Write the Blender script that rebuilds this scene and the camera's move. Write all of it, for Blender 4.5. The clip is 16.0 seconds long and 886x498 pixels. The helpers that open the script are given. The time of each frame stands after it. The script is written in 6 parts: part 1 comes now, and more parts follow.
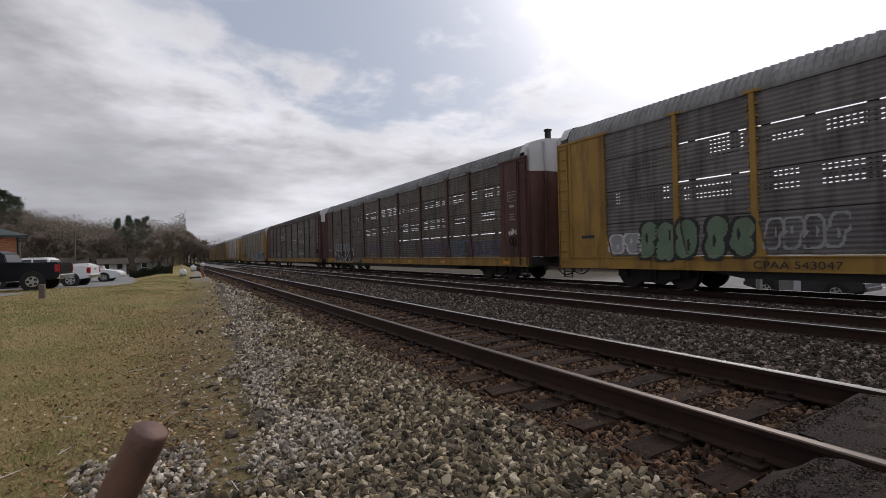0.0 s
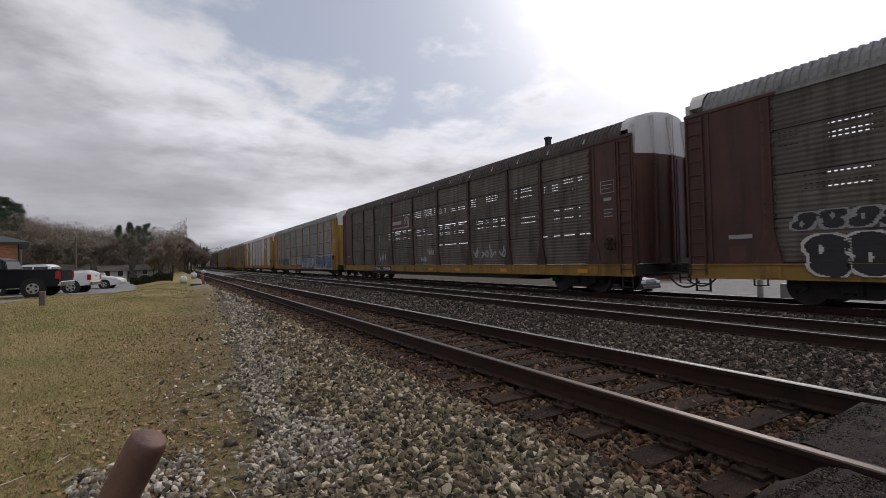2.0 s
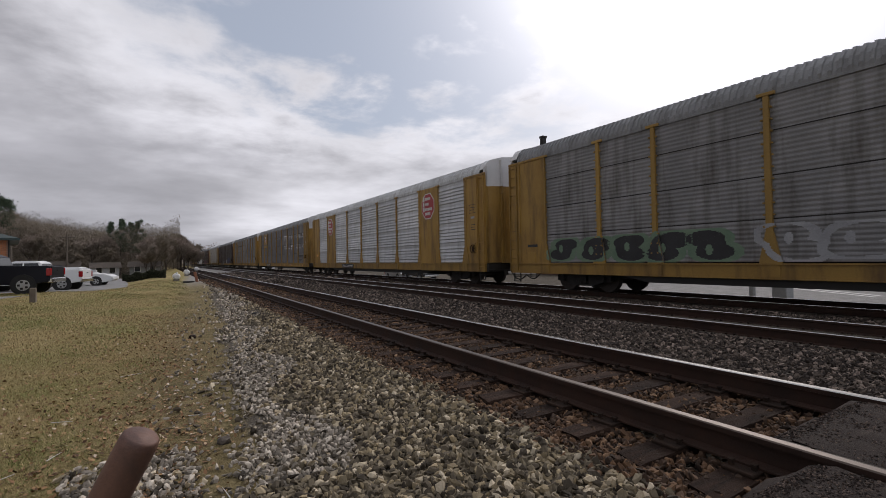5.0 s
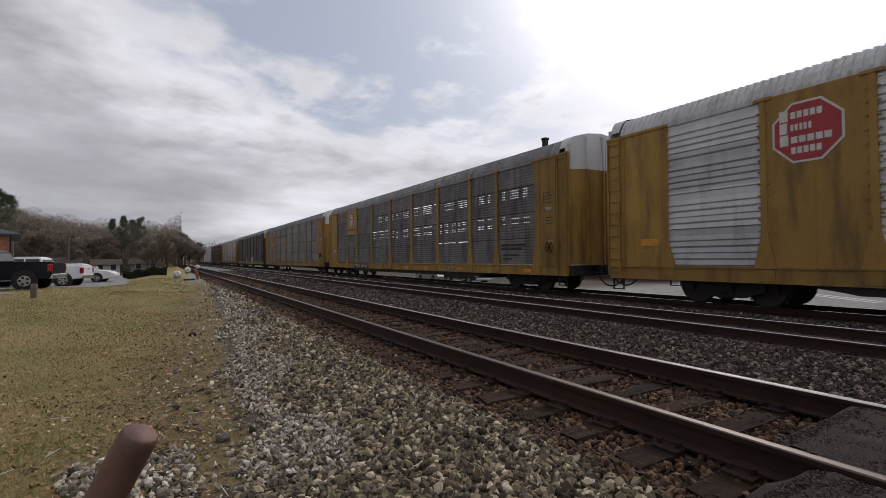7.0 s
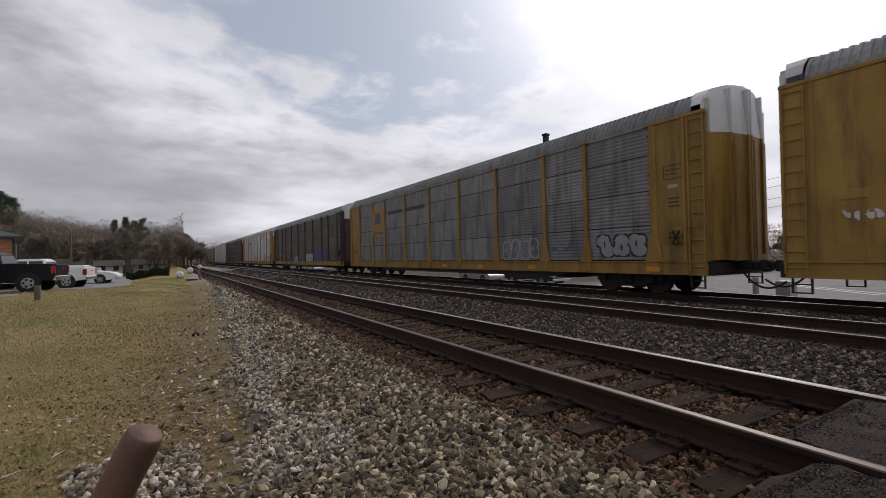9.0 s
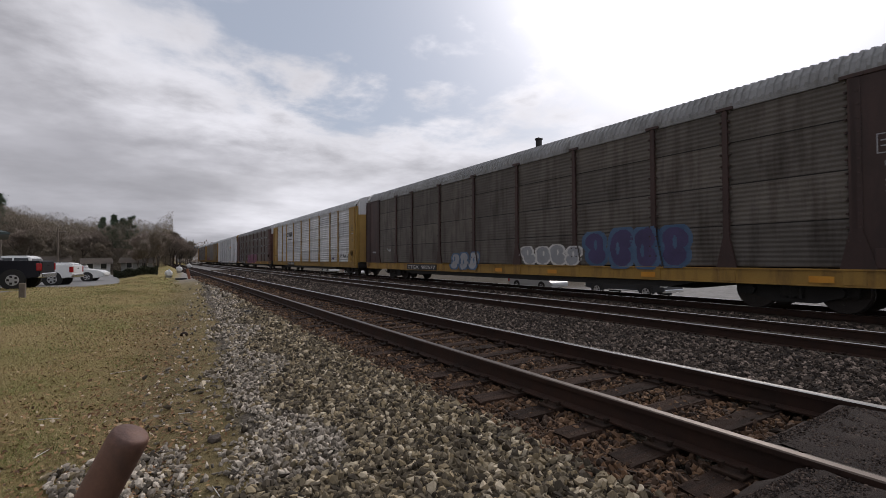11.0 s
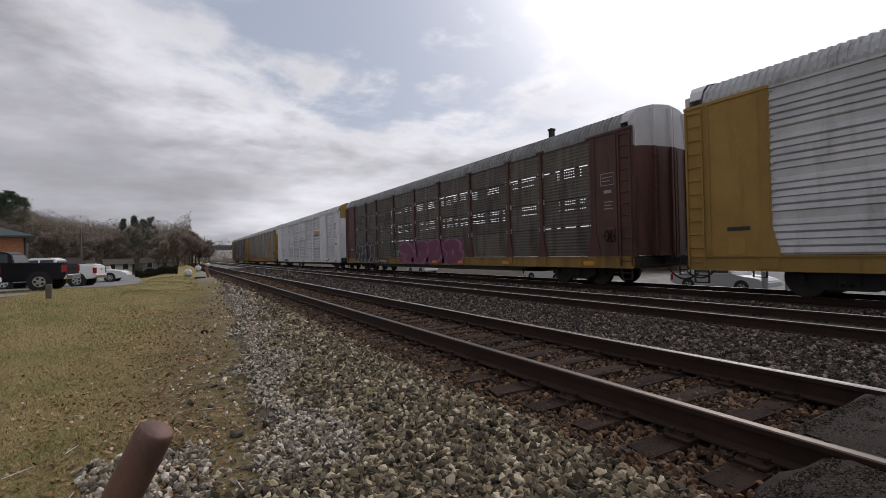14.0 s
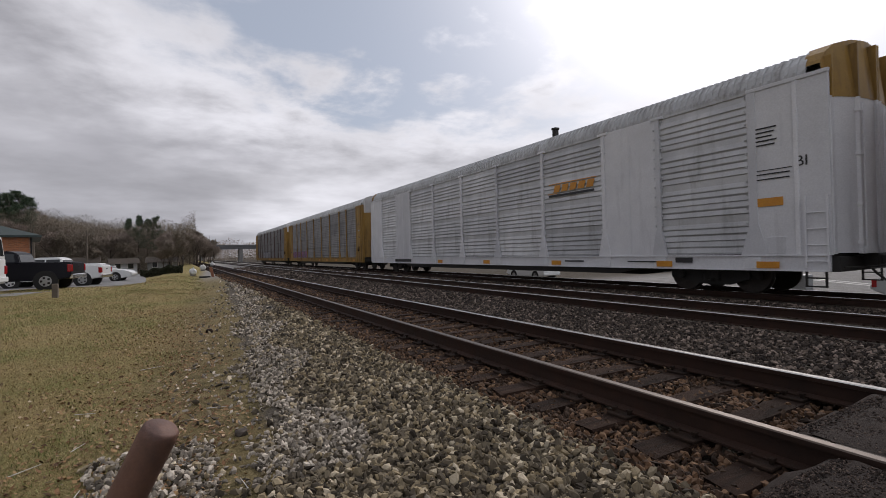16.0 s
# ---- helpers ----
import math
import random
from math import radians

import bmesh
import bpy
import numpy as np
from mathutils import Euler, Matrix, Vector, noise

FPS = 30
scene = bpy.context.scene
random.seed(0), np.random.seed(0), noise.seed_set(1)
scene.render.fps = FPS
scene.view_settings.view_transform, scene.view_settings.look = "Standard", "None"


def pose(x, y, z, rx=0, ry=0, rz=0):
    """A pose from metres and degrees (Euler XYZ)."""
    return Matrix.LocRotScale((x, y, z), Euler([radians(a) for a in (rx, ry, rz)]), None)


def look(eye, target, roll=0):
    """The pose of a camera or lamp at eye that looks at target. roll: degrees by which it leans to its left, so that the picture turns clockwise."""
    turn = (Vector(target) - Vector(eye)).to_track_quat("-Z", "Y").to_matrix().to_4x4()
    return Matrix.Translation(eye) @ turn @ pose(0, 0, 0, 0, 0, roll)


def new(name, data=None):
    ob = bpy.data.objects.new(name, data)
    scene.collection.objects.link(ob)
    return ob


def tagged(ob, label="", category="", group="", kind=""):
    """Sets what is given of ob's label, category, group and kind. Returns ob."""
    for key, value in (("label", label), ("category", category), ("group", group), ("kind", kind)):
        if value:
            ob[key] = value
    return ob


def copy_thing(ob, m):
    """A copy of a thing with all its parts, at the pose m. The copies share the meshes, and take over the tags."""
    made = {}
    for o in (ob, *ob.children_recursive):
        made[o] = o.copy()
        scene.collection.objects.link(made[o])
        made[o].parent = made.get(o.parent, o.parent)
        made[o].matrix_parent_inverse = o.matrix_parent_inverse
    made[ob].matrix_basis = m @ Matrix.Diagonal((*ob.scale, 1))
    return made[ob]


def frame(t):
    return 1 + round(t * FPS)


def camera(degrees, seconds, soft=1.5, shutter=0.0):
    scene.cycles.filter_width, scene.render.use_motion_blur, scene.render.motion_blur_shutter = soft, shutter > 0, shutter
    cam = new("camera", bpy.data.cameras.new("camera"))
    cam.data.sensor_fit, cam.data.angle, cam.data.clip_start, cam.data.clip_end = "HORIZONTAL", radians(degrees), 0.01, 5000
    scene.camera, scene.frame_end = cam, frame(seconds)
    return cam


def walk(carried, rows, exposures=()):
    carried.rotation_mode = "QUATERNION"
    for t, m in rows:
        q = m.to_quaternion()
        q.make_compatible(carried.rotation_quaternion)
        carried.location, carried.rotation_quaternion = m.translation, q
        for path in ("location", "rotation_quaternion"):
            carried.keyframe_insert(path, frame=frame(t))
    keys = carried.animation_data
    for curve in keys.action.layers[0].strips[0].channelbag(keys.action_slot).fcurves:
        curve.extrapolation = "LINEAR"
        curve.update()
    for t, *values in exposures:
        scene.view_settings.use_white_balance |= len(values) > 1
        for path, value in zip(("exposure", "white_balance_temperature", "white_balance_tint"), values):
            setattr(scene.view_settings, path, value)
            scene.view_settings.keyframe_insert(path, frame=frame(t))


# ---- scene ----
# ---- camera: a fixed stand beside the line, trembling in the wind ----
# x to the right of the line, y along it, z = 0 at the near track's railhead
cam = camera(87.52, 16.0, soft=0.6, shutter=0.04)
EYE = (0.0, 0.0, 1.118)
SWAY = [  # seconds, turn to the right, tilt up, roll (degrees)
    (0.0, 30.57, 0.44, -1.34),
    (0.5, 30.44, 0.45, -1.34),
    (1.0, 30.30, 0.71, -1.59),
    (1.5, 30.31, 0.92, -1.80),
    (2.0, 30.52, 1.36, -1.27),
    (2.5, 30.83, 1.94, -2.09),
    (3.0, 31.13, 2.33, -1.44),
    (3.5, 31.30, 2.58, -1.46),
    (4.0, 31.20, 1.47, -1.07),
    (6.5, 31.13, 1.02, -1.05),
    (7.0, 31.07, 1.21, -0.35),
    (7.5, 30.99, 1.12, -0.67),
    (8.0, 30.91, 0.96, -0.86),
    (8.5, 30.88, 0.89, -0.97),
    (9.0, 30.86, 0.88, -1.02),
    (11.5, 31.97, 1.20, -0.15),
    (12.0, 31.69, 1.16, -0.13),
    (12.5, 31.04, 0.80, -1.15),
    (13.0, 30.50, 0.63, -0.92),
    (13.5, 30.25, 0.52, -1.15),
    (14.0, 30.09, 0.44, -1.41),
    (14.5, 29.84, 0.30, -1.60),
    (15.0, 29.65, 0.27, -1.55),
    (15.5, 29.57, 0.28, -1.57),
    (16.0, 29.64, 0.38, -1.43),
]
walk(cam, [(t, pose(*EYE) @ pose(0, 0, 0, 0, 0, -turn) @ pose(0, 0, 0, 90 + tilt, 0, 0) @ pose(0, 0, 0, 0, 0, lean))
           for t, turn, tilt, lean in SWAY], [(0, 0.0, 6500, 15), (16, 0.0, 6500, 15)])

# ---- world and sun ----
SUN_AZ, SUN_EL = 62.0, 37.0   # degrees to the right of the line, and above the horizon
sun_dir = Vector((math.sin(radians(SUN_AZ)) * math.cos(radians(SUN_EL)), math.cos(radians(SUN_AZ)) * math.cos(radians(SUN_EL)), math.sin(radians(SUN_EL))))


def make_world():
    w = bpy.data.worlds.new("sky")
    scene.world = w
    w.use_nodes = True
    nt = w.node_tree
    nt.nodes.clear()
    N, L = nt.nodes.new, nt.links.new

    def math_node(op, a, b=None, c=None, clamp=False):
        n = N("ShaderNodeMath")
        n.operation, n.use_clamp = op, clamp
        for i, v in enumerate((a, b, c)):
            if v is None:
                continue
            if isinstance(v, (int, float)):
                n.inputs[i].default_value = v
            else:
                L(v, n.inputs[i])
        return n.outputs[0]

    def smooth(v, lo, hi):
        n = N("ShaderNodeMapRange")
        n.interpolation_type = "SMOOTHSTEP"
        L(v, n.inputs[0])
        n.inputs[1].default_value, n.inputs[2].default_value = lo, hi
        return n.outputs[0]

    def mix(f, a, b):
        n = N("ShaderNodeMix")
        n.data_type = "RGBA"
        if isinstance(f, float):
            n.inputs[0].default_value = f
        else:
            L(f, n.inputs[0])
        for i, v in ((6, a), (7, b)):
            if isinstance(v, tuple):
                n.inputs[i].default_value = (*v, 1)
            else:
                L(v, n.inputs[i])
        return n.outputs[2]

    sky = N("ShaderNodeTexSky")
    sky.sky_type, sky.sun_disc = "NISHITA", False
    sky.sun_elevation, sky.sun_rotation = radians(SUN_EL), radians(SUN_AZ)
    sky.air_density, sky.dust_density = 1.0, 1.5
    blue = N("ShaderNodeMix")
    blue.data_type, blue.blend_type = "RGBA", "MULTIPLY"
    blue.inputs[0].default_value = 1.0
    L(sky.outputs[0], blue.inputs[6])
    blue.inputs[7].default_value = (SKY, SKY, SKY, 1)
    tc = N("ShaderNodeTexCoord")
    sep = N("ShaderNodeSeparateXYZ")
    L(tc.outputs["Generated"], sep.inputs[0])
    x, y, z = sep.outputs
    up = math_node("MAXIMUM", z, 0.0)
    den = math_node("ADD", up, 0.15)
    # the cloud deck lies flat overhead: the way through it is divided by its climb
    comb = N("ShaderNodeCombineXYZ")
    L(math_node("DIVIDE", x, den), comb.inputs[0])
    L(math_node("DIVIDE", y, den), comb.inputs[1])

    def cloud(scale, detail, rough, off, distort=0.0):
        mp = N("ShaderNodeMapping")
        mp.inputs[1].default_value = off
        L(comb.outputs[0], mp.inputs[0])
        n = N("ShaderNodeTexNoise")
        n.inputs["Scale"].default_value, n.inputs["Detail"].default_value = scale, detail
        n.inputs["Roughness"].default_value, n.inputs["Distortion"].default_value = rough, distort
        L(mp.outputs[0], n.inputs[0])
        return n.outputs[0]

    left = smooth(math_node("MULTIPLY_ADD", x, -1.0, math_node("MULTIPLY", y, 0.45)), 0.05, 0.8)
    big = cloud(0.5, 5, 0.5, (3.1, 0.4, 0), 0.2)
    fine = cloud(3.0, 8, 0.58, (0.3, 7.7, 2), 0.15)
    dens = math_node("MULTIPLY_ADD", math_node("SUBTRACT", fine, 0.5), math_node("MULTIPLY", smooth(up, 0.06, 0.36), math_node("MULTIPLY_ADD", left, -0.64, 0.80)), math_node("MULTIPLY_ADD", big, 0.90, 0.02))
    # nearer to the sun the deck thins; away from it and toward the horizon it closes
    dot = N("ShaderNodeVectorMath")
    dot.operation = "DOT_PRODUCT"
    L(tc.outputs["Generated"], dot.inputs[0])
    dot.inputs[1].default_value = sun_dir
    toward = math_node("MAXIMUM", dot.outputs["Value"], 0.0)
    low = math_node("SUBTRACT", 1.0, smooth(up, 0.10, 0.42))
    dens = math_node("ADD", dens, math_node("MULTIPLY_ADD", left, 0.40, math_node("MULTIPLY", low, 0.17)))
    cover = smooth(dens, 0.46, 0.64)
    thick = smooth(dens, 0.60, 0.90)
    thick = math_node("MULTIPLY", thick, math_node("MULTIPLY_ADD", low, -0.36, 1.0))
    grey = cloud(1.3, 7, 0.55, (9.0, 2.0, 5))
    tone = math_node("MULTIPLY_ADD", smooth(grey, 0.3, 0.7), 0.25, 0.78)
    lit = mix(thick, (0.84, 0.86, 0.90), (0.235, 0.24, 0.265))
    lit2 = N("ShaderNodeMix")
    lit2.data_type, lit2.blend_type = "RGBA", "MULTIPLY"
    lit2.inputs[0].default_value = 1.0
    L(lit, lit2.inputs[6])
    L(tone, lit2.inputs[7])
    thin = mix(0.55, blue.outputs[2], (0.53, 0.59, 0.66))   # high veil over the blue
    body = mix(cover, thin, lit2.outputs[2])
    # thin veil before the sun scatters its light forward
    glow = math_node("ADD", math_node("MULTIPLY", math_node("POWER", toward, 16.0), 0.62), math_node("MULTIPLY", math_node("POWER", toward, 40.0), 1.5))
    veil = N("ShaderNodeMix")
    veil.data_type, veil.blend_type = "RGBA", "ADD"
    veil.inputs[0].default_value = 1.0
    L(body, veil.inputs[6])
    L(glow, veil.inputs[7])
    bg = N("ShaderNodeBackground")
    L(veil.outputs[2], bg.inputs[0])
    bg.inputs[1].default_value = 1.0
    out = N("ShaderNodeOutputWorld")
    L(bg.outputs[0], out.inputs[0])


SKY = 0.075
make_world()
sun = new("sun", bpy.data.lights.new("sun", "SUN"))
sun.data.energy, sun.data.angle, sun.data.color = 1.2, radians(10), (1.0, 0.95, 0.88)
sun.matrix_world = look(sun_dir * 200, (0, 0, 0))

# ---- materials ----
def new_mat(name):
    m = bpy.data.materials.new(name)
    m.use_nodes = True
    return m, m.node_tree, m.node_tree.nodes["Principled BSDF"]


def ramp(nt, src, stops):
    r = nt.nodes.new("ShaderNodeValToRGB")
    e = r.color_ramp.elements
    while len(e) < len(stops):
        e.new(0.5)
    for el, (p, c) in zip(e, stops):
        el.position, el.color = p, (*c, 1) if len(c) == 3 else c
    nt.links.new(src, r.inputs[0])
    return r.outputs[0]


def noise_tex(nt, scale, detail=6, rough=0.6, stretch=(1, 1, 1), coord="Object", distort=0.0):
    tc = nt.nodes.new("ShaderNodeTexCoord")
    mp = nt.nodes.new("ShaderNodeMapping")
    mp.inputs[3].default_value = stretch
    nt.links.new(tc.outputs[coord], mp.inputs[0])
    n = nt.nodes.new("ShaderNodeTexNoise")
    n.inputs["Scale"].default_value, n.inputs["Detail"].default_value = scale, detail
    n.inputs["Roughness"].default_value, n.inputs["Distortion"].default_value = rough, distort
    nt.links.new(mp.outputs[0], n.inputs[0])
    return n.outputs[0]


def mix_col(nt, f, a, b, blend="MIX"):
    n = nt.nodes.new("ShaderNodeMix")
    n.data_type, n.blend_type = "RGBA", blend
    for i, v in ((0, f), (6, a), (7, b)):
        if isinstance(v, (int, float)):
            n.inputs[i].default_value = v
        elif isinstance(v, tuple):
            n.inputs[i].default_value = (*v, 1)
        else:
            nt.links.new(v, n.inputs[i])
    return n.outputs[2]


def bump(nt, bsdf, src, strength, dist):
    b = nt.nodes.new("ShaderNodeBump")
    b.inputs["Strength"].default_value, b.inputs["Distance"].default_value = strength, dist
    nt.links.new(src, b.inputs["Height"])
    nt.links.new(b.outputs[0], bsdf.inputs["Normal"])


def surface(name, a, b, scale=3.0, rough=0.7, metal=0.0, grain=40.0, rel=0.3, dirt=None, dirt_at=(0.5, 0.75), stretch=(1, 1, 1), spread=0.0, island=False, dirt_scale=None, spec=None):
    """Two tones of one surface, mottled at two scales, with stains and fine relief. spread: how far single pieces differ."""
    m, nt, bs = new_mat(name)
    n1 = noise_tex(nt, scale, 6, 0.6, stretch)
    n2 = noise_tex(nt, grain, 4, 0.7, stretch)
    col = mix_col(nt, ramp(nt, n1, [(0.3, (0, 0, 0)), (0.7, (1, 1, 1))]), a, b)
    col = mix_col(nt, 0.35, col, ramp(nt, n2, [(0.25, (0.45, 0.45, 0.45)), (0.75, (1.25, 1.25, 1.25))]), "MULTIPLY")
    if spread:
        if island:
            rnd = nt.nodes.new("ShaderNodeNewGeometry").outputs["Random Per Island"]
        else:
            rnd = nt.nodes.new("ShaderNodeObjectInfo").outputs["Random"]
        lo, hi = 1 - spread, 1 + spread
        col = mix_col(nt, 1.0, col, ramp(nt, rnd, [(0.0, (lo, lo, lo)), (1.0, (hi, hi, hi))]), "MULTIPLY")
    if dirt:
        n3 = noise_tex(nt, dirt_scale or scale * 0.6, 9, 0.68, stretch, distort=0.4)
        col = mix_col(nt, ramp(nt, n3, [(dirt_at[0], (0, 0, 0)), (dirt_at[1], (1, 1, 1))]), col, dirt)
    nt.links.new(col, bs.inputs["Base Color"])
    rr = ramp(nt, n1, [(0.2, (rough * 0.8,) * 3), (0.8, (min(1, rough * 1.15),) * 3)])
    nt.links.new(rr, bs.inputs["Roughness"])
    bs.inputs["Metallic"].default_value = metal
    if spec is not None:
        bs.inputs["Specular IOR Level"].default_value = spec
    if rel:
        bump(nt, bs, n2, rel, 0.01)
    return m


def plain(name, col, rough=0.5, metal=0.0):
    m, nt, bs = new_mat(name)
    bs.inputs["Base Color"].default_value = (*col, 1)
    bs.inputs["Roughness"].default_value, bs.inputs["Metallic"].default_value = rough, metal
    return m


def island_mat(name, stops, rough=0.9, grain=60, spec=0.3):
    """For loose pieces: each takes its tone from a range, with a fine grain over it."""
    m, nt, bs = new_mat(name)
    rnd = nt.nodes.new("ShaderNodeNewGeometry").outputs["Random Per Island"]
    col = ramp(nt, rnd, stops)
    n = noise_tex(nt, grain, 4, 0.7)
    col = mix_col(nt, 0.6, col, ramp(nt, n, [(0.2, (0.5, 0.5, 0.5)), (0.8, (1.3, 1.3, 1.3))]), "MULTIPLY")
    nt.links.new(col, bs.inputs["Base Color"])
    bs.inputs["Roughness"].default_value = rough
    bs.inputs["Specular IOR Level"].default_value = spec
    return m


def streaked(name, a, b, grime, rough=0.55, metal=0.0, amount=(0.48, 0.72)):
    """Painted or galvanised steel with grime run down it."""
    m, nt, bs = new_mat(name)
    n1 = noise_tex(nt, 1.1, 5, 0.6)
    col = mix_col(nt, ramp(nt, n1, [(0.3, (0, 0, 0)), (0.7, (1, 1, 1))]), a, b)
    runs = noise_tex(nt, 2.6, 7, 0.65, (1, 1, 0.16))
    col = mix_col(nt, ramp(nt, runs, [(amount[0], (0, 0, 0)), (amount[1], (0.85,) * 3)]), col, grime)
    rnd = nt.nodes.new("ShaderNodeObjectInfo").outputs["Random"]
    col = mix_col(nt, 1.0, col, ramp(nt, rnd, [(0.0, (0.82, 0.82, 0.82)), (1.0, (1.15, 1.14, 1.12))]), "MULTIPLY")
    fine = noise_tex(nt, 30, 4, 0.7)
    col = mix_col(nt, 0.3, col, ramp(nt, fine, [(0.25, (0.5,) * 3), (0.75, (1.2,) * 3)]), "MULTIPLY")
    nt.links.new(col, bs.inputs["Base Color"])
    bs.inputs["Roughness"].default_value, bs.inputs["Metallic"].default_value = rough, metal
    bump(nt, bs, fine, 0.15, 0.004)
    return m


def ground_material():
    """Lawn, trodden earth beside the line, grit under the ballast, and the paved yard behind it, parted by ragged edges."""
    m, nt, bs = new_mat("ground")
    L = nt.links.new
    tc = nt.nodes.new("ShaderNodeTexCoord")
    sep = nt.nodes.new("ShaderNodeSeparateXYZ")
    L(tc.outputs["Object"], sep.inputs[0])
    wob = noise_tex(nt, 1.2, 6, 0.65)
    wob2 = noise_tex(nt, 0.25, 3, 0.5)

    def mth(op, a, b, c=None):
        n = nt.nodes.new("ShaderNodeMath")
        n.operation = op
        for i, v in enumerate((a, b, c)):
            if v is None:
                continue
            if isinstance(v, (int, float)):
                n.inputs[i].default_value = v
            else:
                L(v, n.inputs[i])
        return n.outputs[0]

    def step(v, lo, hi):
        n = nt.nodes.new("ShaderNodeMapRange")
        n.interpolation_type = "SMOOTHSTEP"
        L(v, n.inputs[0])
        n.inputs[1].default_value, n.inputs[2].default_value = lo, hi
        return n.outputs[0]

    xw = mth("MULTIPLY_ADD", wob, 0.9, sep.outputs[0])     # ragged distance from the line
    xw = mth("ADD", xw, mth("MULTIPLY", sep.outputs[1], -0.06))
    g1 = noise_tex(nt, 0.55, 7, 0.65)
    g2 = noise_tex(nt, 14, 6, 0.7)
    g3 = noise_tex(nt, 90, 3, 0.7)
    straw = mix_col(nt, ramp(nt, g2, [(0.3, (0, 0, 0)), (0.7, (1, 1, 1))]), (0.245, 0.185, 0.074), (0.39, 0.30, 0.143))
    green = mix_col(nt, ramp(nt, g2, [(0.3, (0, 0, 0)), (0.7, (1, 1, 1))]), (0.13, 0.14, 0.036), (0.26, 0.25, 0.09))
    lawn = mix_col(nt, ramp(nt, g1, [(0.44, (0, 0, 0)), (0.62, (0.8, 0.8, 0.8))]), straw, green)
    lawn = mix_col(nt, 0.7, lawn, ramp(nt, g3, [(0.25, (0.45,) * 3), (0.75, (1.35,) * 3)]), "MULTIPLY")
    e1 = noise_tex(nt, 3.5, 7, 0.7)
    earth = ramp(nt, e1, [(0.3, (0.075, 0.056, 0.03)), (0.5, (0.165, 0.126, 0.066)), (0.72, (0.27, 0.215, 0.12))])
    earth = mix_col(nt, 0.7, earth, ramp(nt, g3, [(0.25, (0.5,) * 3), (0.75, (1.3,) * 3)]), "MULTIPLY")
    grit = ramp(nt, noise_tex(nt, 28, 6, 0.8), [(0.3, (0.04, 0.034, 0.027)), (0.5, (0.11, 0.094, 0.074)), (0.75, (0.22, 0.195, 0.16))])
    bare = step(mth("ADD", xw, mth("MULTIPLY", e1, 0.7)), -0.55, 0.55)
    bare = mth("MULTIPLY", bare, mth("MULTIPLY_ADD", g1, 0.9, 0.25))
    col = mix_col(nt, bare, lawn, earth)
    col = mix_col(nt, step(xw, 0.82, 0.98), col, grit)
    # far off, a paved maintenance strip beside the line
    far = mth("MULTIPLY", step(sep.outputs[1], 26.0, 42.0), step(mth("MULTIPLY_ADD", sep.outputs[1], -0.055, sep.outputs[0]), -1.3, -0.3))
    col = mix_col(nt, far, col, (0.27, 0.255, 0.235))
    pav = ramp(nt, noise_tex(nt, 1.3, 8, 0.7), [(0.3, (0.19, 0.182, 0.17)), (0.7, (0.30, 0.29, 0.275))])
    col = mix_col(nt, mth("MULTIPLY", step(sep.outputs[0], 18.0, 18.6), mth("SUBTRACT", 1.0, step(sep.outputs[1], 24.0, 32.0))), col, pav)
    col = mix_col(nt, mth("MULTIPLY", step(sep.outputs[0], 15.0, 16.5), step(sep.outputs[1], 24.0, 32.0)), col, (0.07, 0.058, 0.042))
    wood = mth("MULTIPLY", step(sep.outputs[1], 55.0, 75.0), step(mth("MULTIPLY", sep.outputs[0], -1.0), 1.0, 6.0))
    col = mix_col(nt, wood, col, (0.06, 0.048, 0.03))
    L(col, bs.inputs["Base Color"])
    bs.inputs["Roughness"].default_value = 0.95
    bs.inputs["Specular IOR Level"].default_value = 0.15
    bump(nt, bs, mth("ADD", g2, g3), 0.9, 0.03)
    return m


M_GROUND = ground_material()
M_STONE = island_mat("ballast_stone", [(0.0, (0.0370, 0.0293, 0.0205)), (0.3, (0.1049, 0.0842, 0.0573)), (0.6, (0.1911, 0.1556, 0.1024)), (0.85, (0.3206, 0.2517, 0.1485)), (1.0, (0.6166, 0.5267, 0.3891))])
M_STONE_SINGLE = surface("loose_stone", (0.1063, 0.0912, 0.0691), (0.2500, 0.2160, 0.1620), 0.7, 0.9, 0, 3, 0.3, spread=0.55, spec=0.3)
M_STONE_PALE = island_mat("pale_gravel", [(0.0, (0.0942, 0.0796, 0.0629)), (0.4, (0.2512, 0.2179, 0.1742)), (0.8, (0.4245, 0.3692, 0.3011)), (1.0, (0.6908, 0.6086, 0.5034))])
M_STONE_BROWN = island_mat("rusty_ballast", [(0.0, (0.0246, 0.0152, 0.0097)), (0.5, (0.0801, 0.0475, 0.0291)), (0.85, (0.1478, 0.0808, 0.0420)), (1.0, (0.2464, 0.1520, 0.0888))])
M_STONE_BLUE = island_mat("blue_grey_ballast", [(0.0, (0.0180, 0.0133, 0.0111)), (0.5, (0.0577, 0.0440, 0.0349)), (0.8, (0.1286, 0.0993, 0.0783)), (1.0, (0.3343, 0.2611, 0.2130))])
M_GRIT = island_mat("asphalt_grit", [(0.0, (0.0144, 0.0100, 0.0083)), (0.6, (0.0480, 0.0340, 0.0276)), (1.0, (0.1440, 0.1050, 0.0828))])
M_BLADE = island_mat("dry_grass", [(0.0, (0.1236, 0.0896, 0.0309)), (0.35, (0.2637, 0.1914, 0.0772)), (0.75, (0.3792, 0.2891, 0.1311)), (1.0, (0.4945, 0.4072, 0.2239))], 0.8)
